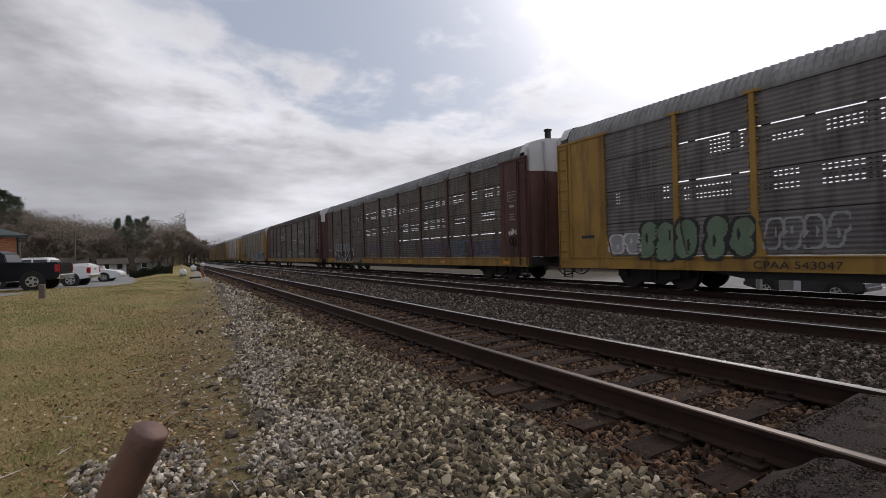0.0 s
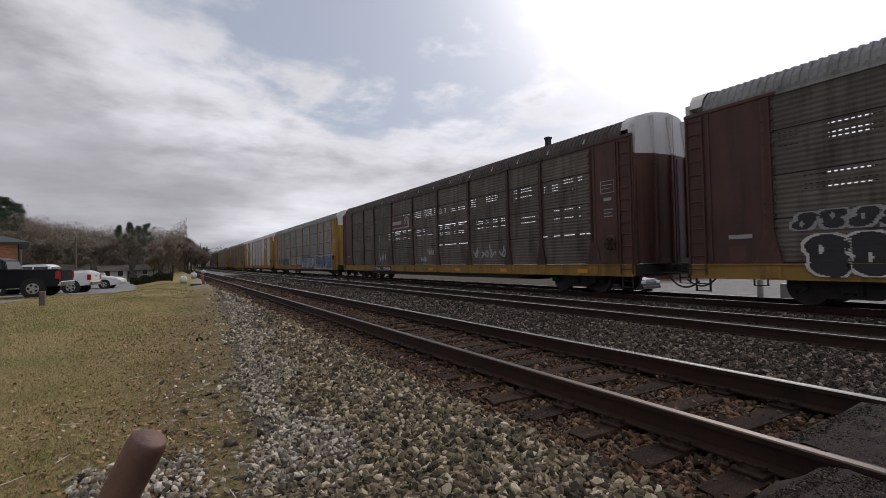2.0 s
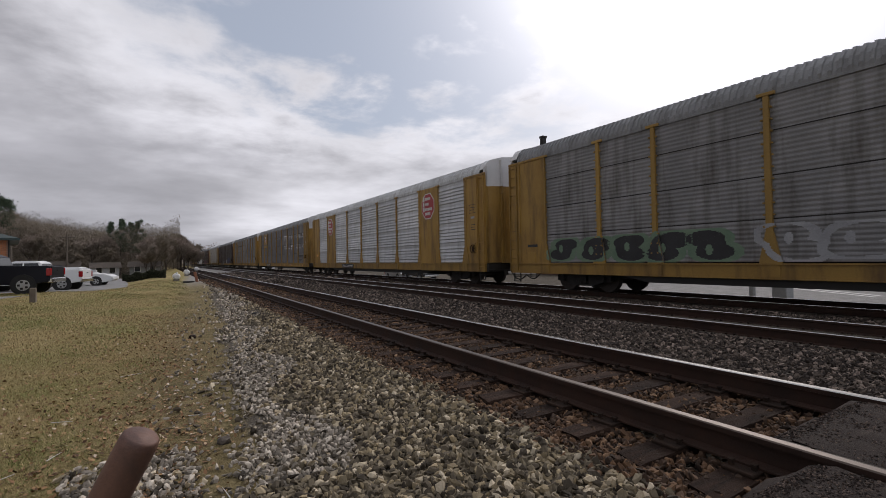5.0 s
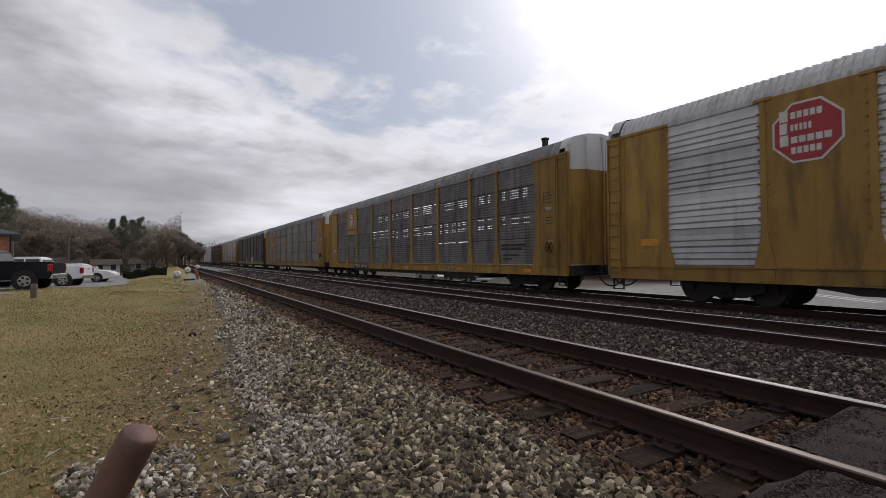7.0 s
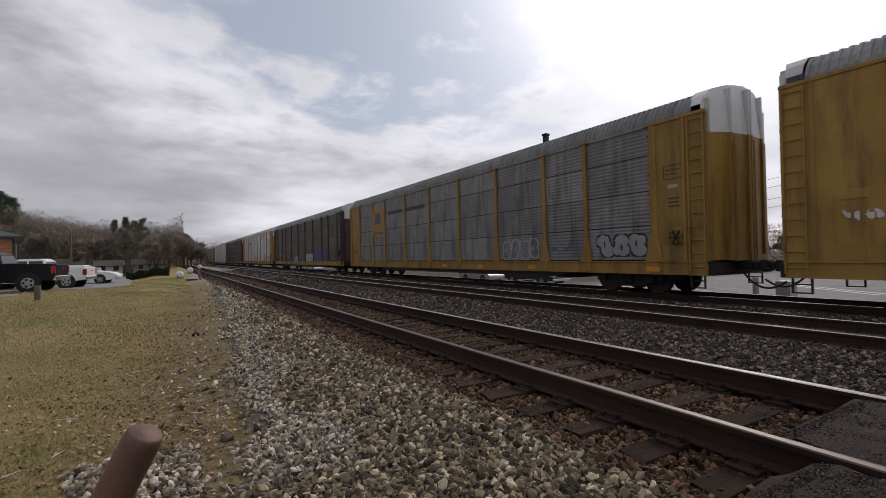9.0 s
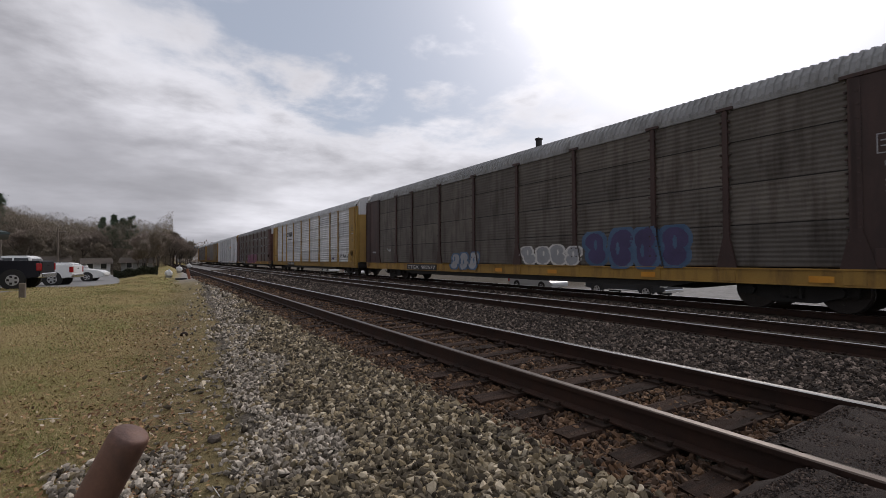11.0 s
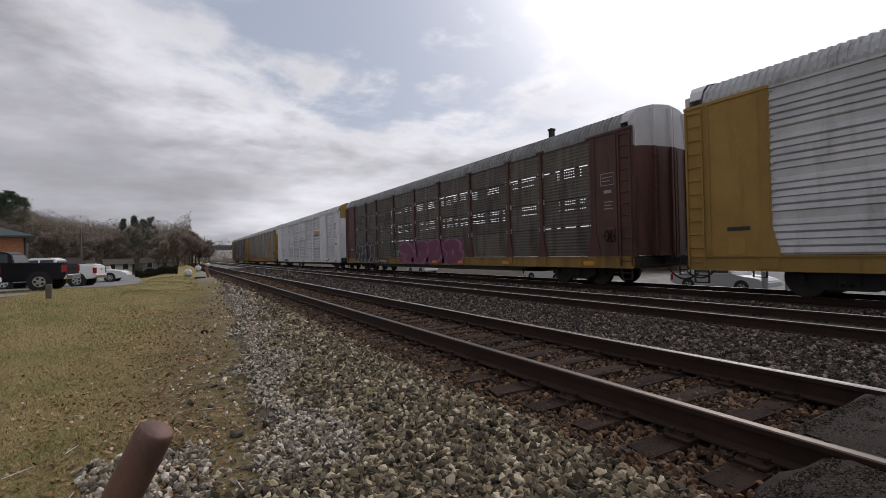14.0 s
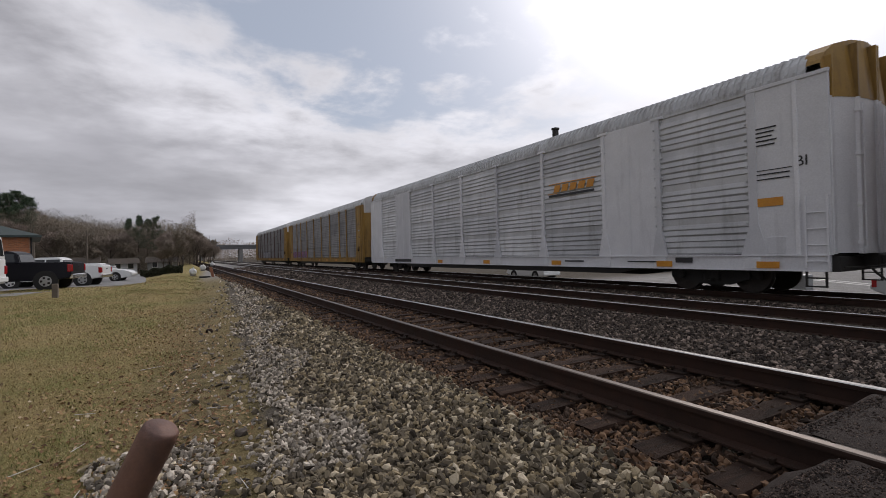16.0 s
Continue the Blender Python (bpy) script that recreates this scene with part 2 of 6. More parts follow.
M_BLADE_G = island_mat("green_grass", [(0.0, (0.0598, 0.0874, 0.0153)), (0.5, (0.1414, 0.1807, 0.0409)), (1.0, (0.2718, 0.2915, 0.0921))], 0.8)
M_LEAF = island_mat("fallen_leaf", [(0.0, (0.0780, 0.0390, 0.0195)), (0.5, (0.2470, 0.1300, 0.0585)), (0.9, (0.3900, 0.2470, 0.1170)), (1.0, (0.6500, 0.5460, 0.4160))], 0.75)
M_TIE = surface("weathered_tie", (0.0238, 0.0137, 0.0092), (0.0571, 0.0332, 0.0230), 3, 0.95, 0, 45, 1.0, (0.0119, 0.0078, 0.0064), (0.48, 0.66), (0.5, 6, 6), 0.35, spec=0.12)
M_RAIL = surface("rusty_rail", (0.0231, 0.0122, 0.0085), (0.0495, 0.0242, 0.0157), 4, 0.75, 0.1, 70, 0.5, spec=0.3)
M_RAILTOP = surface("polished_railhead", (0.40, 0.39, 0.38), (0.55, 0.54, 0.53), 8, 0.28, 1.0, 120, 0.05, stretch=(1, 0.05, 1))
M_RAILDULL = surface("dull_railhead", (0.06, 0.044, 0.034), (0.11, 0.083, 0.066), 8, 0.42, 0.5, 120, 0.1, stretch=(1, 0.05, 1))
M_IRON = surface("rusted_iron", (0.018, 0.012, 0.009), (0.042, 0.025, 0.017), 12, 0.85, 0.1, 80, 0.5, spread=0.3, spec=0.2)
M_PIPE = surface("rust_brown_pipe", (0.12, 0.058, 0.04), (0.19, 0.10, 0.072), 7, 0.6, 0.15, 90, 0.25, (0.09, 0.05, 0.04), (0.5, 0.7))
M_ASPHALT = surface("worn_asphalt", (0.0246, 0.0180, 0.0150), (0.0515, 0.0390, 0.0330), 2.5, 0.95, 0, 95, 1.0, (0.1120, 0.0880, 0.0757), (0.6, 0.8), (1, 3, 1), spec=0.2)
M_LOT = surface("car_park_asphalt", (0.17, 0.168, 0.165), (0.25, 0.245, 0.24), 0.6, 0.9, 0, 12, 0.3)
M_TIMBER = surface("flangeway_timber", (0.03, 0.024, 0.02), (0.06, 0.048, 0.038), 5, 0.9, 0, 50, 0.7, stretch=(1, 0.3, 1))
# wagons
M_YEL = streaked("wagon_yellow", (0.2760, 0.1552, 0.0286), (0.3565, 0.2127, 0.0440), (0.0978, 0.0529, 0.0198))
M_YEL2 = streaked("faded_yellow", (0.28, 0.165, 0.033), (0.36, 0.22, 0.05), (0.14, 0.076, 0.025), amount=(0.55, 0.85))
M_BRN = streaked("wagon_brown", (0.07, 0.028, 0.022), (0.10, 0.042, 0.033), (0.028, 0.015, 0.013))
M_DBRN = streaked("dark_brown", (0.04, 0.02, 0.017), (0.062, 0.031, 0.027), (0.018, 0.012, 0.011))
M_WHT = streaked("wagon_white", (0.62, 0.63, 0.66), (0.72, 0.73, 0.76), (0.42, 0.42, 0.44), amount=(0.58, 0.9))
M_PAN_DARK = streaked("grimy_galvanised", (0.1352, 0.1285, 0.1288), (0.2148, 0.2052, 0.2068), (0.0573, 0.0485, 0.0446), 0.55, 0.35)
M_PAN_BRN = streaked("brown_dusted_panel", (0.1018, 0.0905, 0.0787), (0.1556, 0.1393, 0.1243), (0.0452, 0.0334, 0.0277), 0.6, 0.3)
M_PAN_GREY = streaked("grey_galvanised", (0.1955, 0.1955, 0.1992), (0.2810, 0.2810, 0.2859), (0.0916, 0.0831, 0.0757), 0.5, 0.4)
M_PAN_NEW = streaked("bright_galvanised", (0.4620, 0.4712, 0.4851), (0.6098, 0.6191, 0.6329), (0.2402, 0.2338, 0.2273), 0.42, 0.4, (0.55, 0.85))
M_ROOF = streaked("galvanised_roof", (0.40, 0.41, 0.42), (0.52, 0.53, 0.54), (0.24, 0.23, 0.22), 0.5, 0.3)
M_ROOF_OLD = streaked("weathered_roof", (0.19, 0.195, 0.20), (0.27, 0.275, 0.28), (0.10, 0.096, 0.092), 0.55, 0.3)
M_ROOF_BRN = streaked("dirty_roof", (0.06, 0.045, 0.042), (0.10, 0.078, 0.072), (0.03, 0.02, 0.02), 0.7, 0.1)
M_BLACK = surface("grimy_black", (0.014, 0.013, 0.012), (0.032, 0.029, 0.026), 3, 0.7, 0.1, 40, 0.3)
# even dark tone puts the shade inside the wagons into the colour
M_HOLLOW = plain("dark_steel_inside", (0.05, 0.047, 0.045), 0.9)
M_WHEEL = surface("wheel_steel", (0.03, 0.024, 0.02), (0.055, 0.045, 0.038), 5, 0.6, 0.4, 40, 0.3)
M_CAP = streaked("white_end_cap", (0.52, 0.52, 0.53), (0.62, 0.62, 0.63), (0.26, 0.24, 0.22), amount=(0.55, 0.8))
M_RED = surface("sign_red", (0.33, 0.03, 0.04), (0.40, 0.045, 0.05), 3, 0.5, 0, 40, 0.05)
M_NAVY = surface("sign_navy", (0.04, 0.05, 0.10), (0.055, 0.07, 0.13), 3, 0.5, 0, 40, 0.05)
M_PAINTW = surface("white_lettering", (0.55, 0.54, 0.52), (0.68, 0.67, 0.65), 3, 0.6, 0, 30, 0.05)
M_PAINTK = surface("black_paint", (0.014, 0.014, 0.016), (0.03, 0.03, 0.034), 2, 0.5, 0, 30, 0.05)
M_PAINTG = surface("green_paint", (0.1200, 0.1950, 0.1275), (0.1800, 0.2550, 0.1725), 2, 0.6, 0, 30, 0.05)
M_PAINTB = surface("blue_paint", (0.0400, 0.0900, 0.1782), (0.0960, 0.1650, 0.2640), 1.5, 0.6, 0, 30, 0.05)
M_PAINTP = surface("pink_paint", (0.1440, 0.0385, 0.0750), (0.1980, 0.0605, 0.1125), 1.5, 0.6, 0, 30, 0.05)
M_PAINTM = surface("magenta_paint", (0.22, 0.09, 0.18), (0.3, 0.13, 0.24), 1.5, 0.6, 0, 30, 0.05)
M_PAINTPALE = surface("pale_paint", (0.2700, 0.2775, 0.2925), (0.3750, 0.3825, 0.3975), 1.2, 0.6, 0, 30, 0.05)
M_PAINTPUR = surface("purple_paint", (0.0490, 0.0385, 0.1050), (0.0770, 0.0630, 0.1540), 1.2, 0.6, 0, 30, 0.05)
M_ORANGE = surface("orange_reflector", (0.55, 0.22, 0.02), (0.65, 0.3, 0.03), 3, 0.4, 0, 40, 0.05)
# surroundings
M_BRICK = surface("orange_brick", (0.38, 0.15, 0.07), (0.46, 0.195, 0.095), 2, 0.85, 0, 20, 0.3, spread=0.25)
M_MORTAR = surface("mortar", (0.33, 0.29, 0.25), (0.4, 0.36, 0.31), 3, 0.9, 0, 30, 0.3)
M_GREENROOF = surface("dark_green_roof", (0.018, 0.032, 0.03), (0.03, 0.05, 0.046), 1.5, 0.6, 0, 20, 0.2)
M_TRIM = surface("cream_trim", (0.55, 0.53, 0.48), (0.65, 0.63, 0.58), 2, 0.7, 0, 30, 0.1)
M_CARBLACK = plain("black_car_paint", (0.005, 0.005, 0.009), 0.4)
M_CARBLACK.node_tree.nodes["Principled BSDF"].inputs["Specular IOR Level"].default_value = 0.2
M_CARWHITE = plain("white_car_paint", (0.66, 0.66, 0.65), 0.25)
M_CARGREY = plain("dark_grey_car_paint", (0.03, 0.032, 0.036), 0.25)
M_CARSILVER = plain("silver_car_paint", (0.42, 0.43, 0.44), 0.3, 0.4)
M_GLASS = plain("tinted_glass", (0.015, 0.018, 0.02), 0.06)
M_TYRE = surface("tyre_rubber", (0.012, 0.012, 0.012), (0.022, 0.021, 0.02), 8, 0.85, 0, 60, 0.3)
M_RIM = plain("alloy_rim", (0.45, 0.45, 0.46), 0.3, 0.8)
M_CHROME = plain("chrome", (0.6, 0.6, 0.6), 0.15, 1.0)
M_TAIL = plain("red_tail_lamp", (0.30, 0.01, 0.012), 0.2)
M_HEADL = plain("clear_head_lamp", (0.5, 0.5, 0.48), 0.15)
M_BARK = surface("grey_brown_bark", (0.055, 0.043, 0.034), (0.10, 0.08, 0.063), 4, 0.95, 0, 30, 0.8)
M_TWIG = island_mat("bare_twigs", [(0.0, (0.23, 0.185, 0.15)), (0.5, (0.30, 0.245, 0.20)), (1.0, (0.38, 0.315, 0.26))])
M_TWIG_R = island_mat("russet_twigs", [(0.0, (0.165, 0.135, 0.10)), (0.5, (0.215, 0.178, 0.135)), (1.0, (0.28, 0.23, 0.175))])
M_PINE = island_mat("pine_needles", [(0.0, (0.0286, 0.0455, 0.0286)), (0.5, (0.0624, 0.0936, 0.0546)), (1.0, (0.1144, 0.1456, 0.0832))])
M_HEDGE = island_mat("hedge_leaves", [(0.0, (0.016, 0.02, 0.01)), (0.5, (0.032, 0.036, 0.018)), (1.0, (0.055, 0.055, 0.03))])
M_POLE = surface("weathered_pole", (0.11, 0.085, 0.065), (0.17, 0.14, 0.11), 4, 0.9, 0, 40, 0.4)
M_TANK = surface("white_tank_paint", (0.6, 0.6, 0.6), (0.72, 0.72, 0.71), 2, 0.4, 0, 30, 0.05)
M_CONC = surface("grey_concrete", (0.20, 0.195, 0.185), (0.29, 0.285, 0.27), 1.2, 0.9, 0, 20, 0.3, (0.12, 0.115, 0.11))
M_DARKCONC = surface("stained_bridge_concrete", (0.11, 0.11, 0.115), (0.17, 0.17, 0.175), 1.2, 0.9, 0, 20, 0.3)
M_WIRE = plain("black_wire", (0.02, 0.02, 0.02), 0.6)
M_WALLPALE = surface("pale_render", (0.48, 0.47, 0.45), (0.58, 0.57, 0.55), 1, 0.85, 0, 20, 0.2)
M_SLATE = surface("grey_shingle", (0.10, 0.095, 0.09), (0.16, 0.15, 0.145), 2, 0.9, 0, 30, 0.4)
M_BOX = surface("grey_cabinet", (0.25, 0.26, 0.26), (0.33, 0.34, 0.34), 2, 0.5, 0.2, 30, 0.1)
M_MARK = surface("worn_road_paint", (0.55, 0.54, 0.50), (0.68, 0.67, 0.63), 2, 0.8, 0, 30, 0.1)
M_RUSTPOST = surface("orange_brown_post", (0.22, 0.085, 0.045), (0.3, 0.13, 0.07), 4, 0.8, 0, 40, 0.2)

# ---- tools for building ----
def part(name, bm, material, parent=None, label=""):
    """Links a bmesh as one mesh object under a thing or part."""
    me = bpy.data.meshes.new(name)
    bmesh.ops.recalc_face_normals(bm, faces=bm.faces[:])
    bm.to_mesh(me)
    bm.free()
    for m in material if isinstance(material, (list, tuple)) else [material]:
        me.materials.append(m)
    return piece(name, me, parent, label)


def piece(name, me, parent=None, label="", at=None):
    ob = new(name, me)
    ob.parent = parent
    if at is not None:
        ob.matrix_basis = at
    if label:
        ob["label"] = label
    return ob


def thing(name, label, category, m=None, group="", kind=""):
    ob = new(name)
    ob.empty_display_size = 0.2
    if m is not None:
        ob.matrix_basis = m
    return tagged(ob, label, category, group, kind)


def add_box(bm, x0, x1, y0, y1, z0, z1, bev=0.0, m=None, mi=0):
    t = Matrix.Translation(((x0 + x1) / 2, (y0 + y1) / 2, (z0 + z1) / 2)) @ Matrix.Diagonal((x1 - x0, y1 - y0, z1 - z0, 1))
    r = bmesh.ops.create_cube(bm, size=1, matrix=(m @ t) if m else t)
    vs = r["verts"]
    if bev:
        es = list({e for v in vs for e in v.link_edges})
        r2 = bmesh.ops.bevel(bm, geom=es, offset=bev, segments=1, affect="EDGES")
        fs = r2["faces"]
    if mi:
        for f in {f for v in vs if v.is_valid for f in v.link_faces}:
            f.material_index = mi
    return vs


def box_bm(*a, bev=0.0, m=None):
    bm = bmesh.new()
    add_box(bm, *a, bev=bev, m=m)
    return bm


def add_tube(bm, p, q, r0, r1=None, n=8, caps=True):
    p, q = Vector(p), Vector(q)
    r1 = r0 if r1 is None else r1
    rot = (q - p).to_track_quat("Z", "Y").to_matrix().to_4x4()
    bmesh.ops.create_cone(bm, cap_ends=caps, segments=n, radius1=r0, radius2=r1, depth=(q - p).length, matrix=Matrix.Translation((p + q) / 2) @ rot)


def add_path(bm, pts, r, n=6):
    for a, b in zip(pts, pts[1:]):
        add_tube(bm, a, b, r, r, n)


def prism(bm, pts, axis, a, b, mi=0):
    """A polygon pushed from a to b along an axis. pts in the two other axes, in order."""
    def put(u, v, w):
        return {"x": (w, u, v), "y": (u, w, v), "z": (u, v, w)}[axis]
    lo = [bm.verts.new(put(u, v, a)) for u, v in pts]
    hi = [bm.verts.new(put(u, v, b)) for u, v in pts]
    n = len(pts)
    fs = [bm.faces.new(lo), bm.faces.new(hi[::-1])]
    fs += [bm.faces.new((lo[i], lo[(i + 1) % n], hi[(i + 1) % n], hi[i])) for i in range(n)]
    for f in fs:
        f.material_index = mi
    return fs


def mesh_np(name, verts, faces, material, parent=None, label="", smooth=False):
    """A joined mesh from arrays of corners and of triangles or quads."""
    me = bpy.data.meshes.new(name)
    k = faces.shape[1]
    me.vertices.add(len(verts))
    me.vertices.foreach_set("co", verts.astype(np.float32).ravel())
    me.loops.add(faces.size)
    me.loops.foreach_set("vertex_index", faces.astype(np.int32).ravel())
    me.polygons.add(len(faces))
    me.polygons.foreach_set("loop_start", np.arange(0, faces.size, k, dtype=np.int32))
    me.update(calc_edges=True)
    me.validate()
    me.shade_flat()
    me.materials.append(material)
    return piece(name, me, parent, label)


def smoothstep(v, lo, hi):
    t = np.clip((v - lo) / (hi - lo), 0, 1)
    return t * t * (3 - 2 * t)


# ---- ground ----
def gz(x, y):
    """Height of the ground sheet."""
    x, y = np.asarray(x, float), np.asarray(y, float)
    z = -0.37 + 0.17 * smoothstep(y, 5, 25) * (1 - smoothstep(x, -1, 3))
    z = z + 0.13 * smoothstep(x, 0.9, 2.4)                    # shoulder of the ballast
    z = z - 0.05 * smoothstep(x, 2.3, 2.6) * (1 - smoothstep(x, 5.2, 5.5))
    z = z - 0.07 * smoothstep(x, 10.2, 11.0)
    z = z - 1.12 * smoothstep(x, 15.6, 18.4)                  # falls away to the paved yard
    hill = smoothstep(-x, 4, 75) * smoothstep(y, 70, 165)
    z = z + 13.0 * hill
    z = z - 0.42 * smoothstep(y, 27, 40) * smoothstep(-x, 0.2, 3.0) * (1 - smoothstep(y, 60, 100))
    z = z - 1.2 * smoothstep(y, 50, 78) * (1 - smoothstep(y, 120, 150)) * smoothstep(-x, -2.0, 4.0)
    z = z + 0.03 * np.sin(x * 1.3 + y * 0.7) * (1 - smoothstep(x, 0.2, 1.0)) * smoothstep(y, 2, 5)
    return z


def build_ground():
    xs = np.concatenate([-np.geomspace(900, 8, 28), np.arange(-7.5, 19.5, 0.35), np.geomspace(20, 1500, 26)])
    ys = np.concatenate([-np.geomspace(400, 4, 12), np.arange(-3, 16, 0.35), np.geomspace(16.5, 2500, 60)])
    X, Y = np.meshgrid(xs, ys)
    v = np.stack([X, Y, gz(X, Y)], -1).reshape(-1, 3)
    i = np.arange(len(ys) - 1)[:, None] * len(xs) + np.arange(len(xs) - 1)[None]
    i = i.ravel()
    f = np.stack([i, i + 1, i + 1 + len(xs), i + len(xs)], 1)
    g = mesh_np("ground", v, f, M_GROUND)
    for p in g.data.polygons:
        p.use_smooth = True
    return tagged(g, "dormant straw-coloured lawn, bare earth and grit beside the line", "ground", kind="structure")


ground = build_ground()

# ---- tracks ----
RAIL_PROFILE = [(-0.076, -0.185), (0.076, -0.185), (0.076, -0.172), (0.012, -0.155), (0.009, -0.05), (0.036, -0.042), (0.037, -0.01), (0.029, -0.002),
                (-0.029, -0.002), (-0.037, -0.01), (-0.036, -0.042), (-0.009, -0.05), (-0.012, -0.155), (-0.076, -0.172)]


def rail(track, x, z, top, label):
    bm = bmesh.new()
    fs = prism(bm, [(x + u, z + v) for u, v in RAIL_PROFILE], "y", -12, 700)
    bm.faces.ensure_lookup_table()
    for f in fs[2:]:
        if f.calc_center_median().z > z - 0.008:
            f.material_index = 1
    return part("rail", bm, [M_RAIL, top], track, label)


def tie_mesh(seed):
    rng = random.Random(seed)
    bm = bmesh.new()
    add_box(bm, -1.3, 1.3, -0.115, 0.115, -0.17, 0, bev=0.012)
    for v in bm.verts:
        v.co += Vector((rng.uniform(-0.03, 0.03), rng.uniform(-0.008, 0.008), rng.uniform(-0.008, 0.004)))
    me = bpy.data.meshes.new("tie")
    bmesh.ops.recalc_face_normals(bm, faces=bm.faces[:])
    bm.to_mesh(me)
    bm.free()
    me.materials.append(M_TIE)
    return me


def plate_mesh():
    bm = bmesh.new()
    add_box(bm, -0.18, 0.18, -0.095, 0.095, 0, 0.022, bev=0.004)
    for sx in (-0.125, -0.1, 0.1, 0.13):
        sy = 0.06 if sx in (-0.125, 0.1) else -0.06
        add_box(bm, sx - 0.012, sx + 0.012, sy - 0.012, sy + 0.012, 0.02, 0.05)
        add_box(bm, sx - 0.02, sx + 0.02, sy - 0.016, sy + 0.016, 0.045, 0.06)
    me = bpy.data.meshes.new("tie_plate")
    bmesh.ops.recalc_face_normals(bm, faces=bm.faces[:])
    bm.to_mesh(me)
    bm.free()
    me.materials.append(M_IRON)
    return me


TIES = [tie_mesh(s) for s in range(6)]
PLATE = plate_mesh()


def track(name, x, z, first, last, step, label, tops, plates_to):
    rng = random.Random(int(x * 10))
    tr = thing(name, label, "railway track", kind="structure")
    for s, top, lab in ((-0.7525, tops[0], "rusty rail with a worn head"), (0.7525, tops[1], "rail with a polished head")):
        rail(tr, x + s, z, top, lab)
    y, base = first, z - 0.185 - 0.02
    while y < last:
        at = pose(x + rng.uniform(-0.04, 0.04), y, base, 0, rng.uniform(-0.4, 0.4), rng.uniform(-1.5, 1.5))
        piece("tie", rng.choice(TIES), tr, "", at)
        if y < plates_to:
            for s in (-0.7525, 0.7525):
                piece("tie_plate", PLATE, tr, "", pose(x + s, y, base - 0.002))
        y += step + rng.uniform(-0.035, 0.035)
    # the ties beyond, too small to tell apart
    n = int((260 - last) / step)
    yy = last + np.arange(n) * step
    v = np.array([[a, b, c] for c in (-0.15, 0) for b in (-0.115, 0.115) for a in (-1.3, 1.3)])
    q = np.array([[0, 1, 5, 4], [2, 6, 7, 3], [4, 5, 7, 6], [0, 4, 6, 2], [1, 3, 7, 5]])
    V = (v[None] + np.stack([np.full(n, x), yy, np.full(n, base)], 1)[:, None]).reshape(-1, 3)
    F = (q[None] + (np.arange(n) * 8)[:, None, None]).reshape(-1, 4)
    far = mesh_np("far_ties", V, F, M_TIE, tr)
    far["kind"] = "stuff"
    return tr


track("track_near", 3.8725, 0.0, -1.5, 42, 0.50, "siding with rusty rails on weathered dark ties", (M_RAILDULL, M_RAILTOP), 24)
track("track_middle", 8.92, -0.061, -1.5, 42, 0.51, "main line rails on dark ties, empty", (M_RAILTOP, M_RAILTOP), 22)
track("track_far", 13.7475, -0.139, -1.5, 30, 0.51, "main line track that carries the train", (M_RAILTOP, M_RAILTOP), 0)


# ---- loose stones ----
def stone_shapes(n, rng):
    phi = (1 + 5 ** 0.5) / 2
    ico = np.array([(-1, phi, 0), (1, phi, 0), (-1, -phi, 0), (1, -phi, 0), (0, -1, phi), (0, 1, phi), (0, -1, -phi), (0, 1, -phi), (phi, 0, -1), (phi, 0, 1), (-phi, 0, -1), (-phi, 0, 1)]) / 1.9
    tri = np.array([(0, 11, 5), (0, 5, 1), (0, 1, 7), (0, 7, 10), (0, 10, 11), (1, 5, 9), (5, 11, 4), (11, 10, 2), (10, 7, 6), (7, 1, 8), (3, 9, 4), (3, 4, 2), (3, 2, 6), (3, 6, 8), (3, 8, 9), (4, 9, 5), (2, 4, 11), (6, 2, 10), (8, 6, 7), (9, 8, 1)])
    out = []
    for _ in range(n):
        # crushed rock: the corners are drawn to a few flat cuts
        s = ico * rng.uniform(0.8, 1.2, (12, 1))
        for _ in range(6):
            c = rng.normal(size=3)
            c /= np.linalg.norm(c)
            over = np.maximum(s @ c - rng.uniform(0.28, 0.62), 0)
            s = s - over[:, None] * c
        out.append(s * np.array([rng.uniform(1.3, 2.0), rng.uniform(0.9, 1.3), rng.uniform(0.7, 1.05)]))
    return out, tri


RNG = np.random.default_rng(7)
SHAPES, STONE_TRI = stone_shapes(24, RNG)
SHAPES = np.array(SHAPES)


def turns(n, rng):
    q = rng.normal(size=(n, 4))
    q /= np.linalg.norm(q, axis=1)[:, None]
    w, x, y, z = q.T
    return np.stack([1 - 2 * (y * y + z * z), 2 * (x * y - z * w), 2 * (x * z + y * w), 2 * (x * y + z * w), 1 - 2 * (x * x + z * z), 2 * (y * z - x * w), 2 * (x * z - y * w), 2 * (y * z + x * w), 1 - 2 * (x * x + y * y)], 1).reshape(n, 3, 3)


def stones(name, x, y, z, size, material, label, parent=None):
    n = len(x)
    s = SHAPES[RNG.integers(0, len(SHAPES), n)] * size[:, None, None]
    v = np.einsum("nij,nkj->nki", turns(n, RNG), s) + np.stack([x, y, z], 1)[:, None]
    f = STONE_TRI[None] + (np.arange(n) * 12)[:, None, None]
    ob = mesh_np(name, v.reshape(-1, 3), f.reshape(-1, 3), material, parent)
    return tagged(ob, label, "ballast", kind="stuff")


def edge_x(y):
    """Where the gravel ends and the trodden earth begins."""
    return 0.30 + 0.085 * y + 0.13 * np.sin(y * 1.7) + 0.07 * np.sin(y * 4.3 + 1)


STONE_MESHES = []


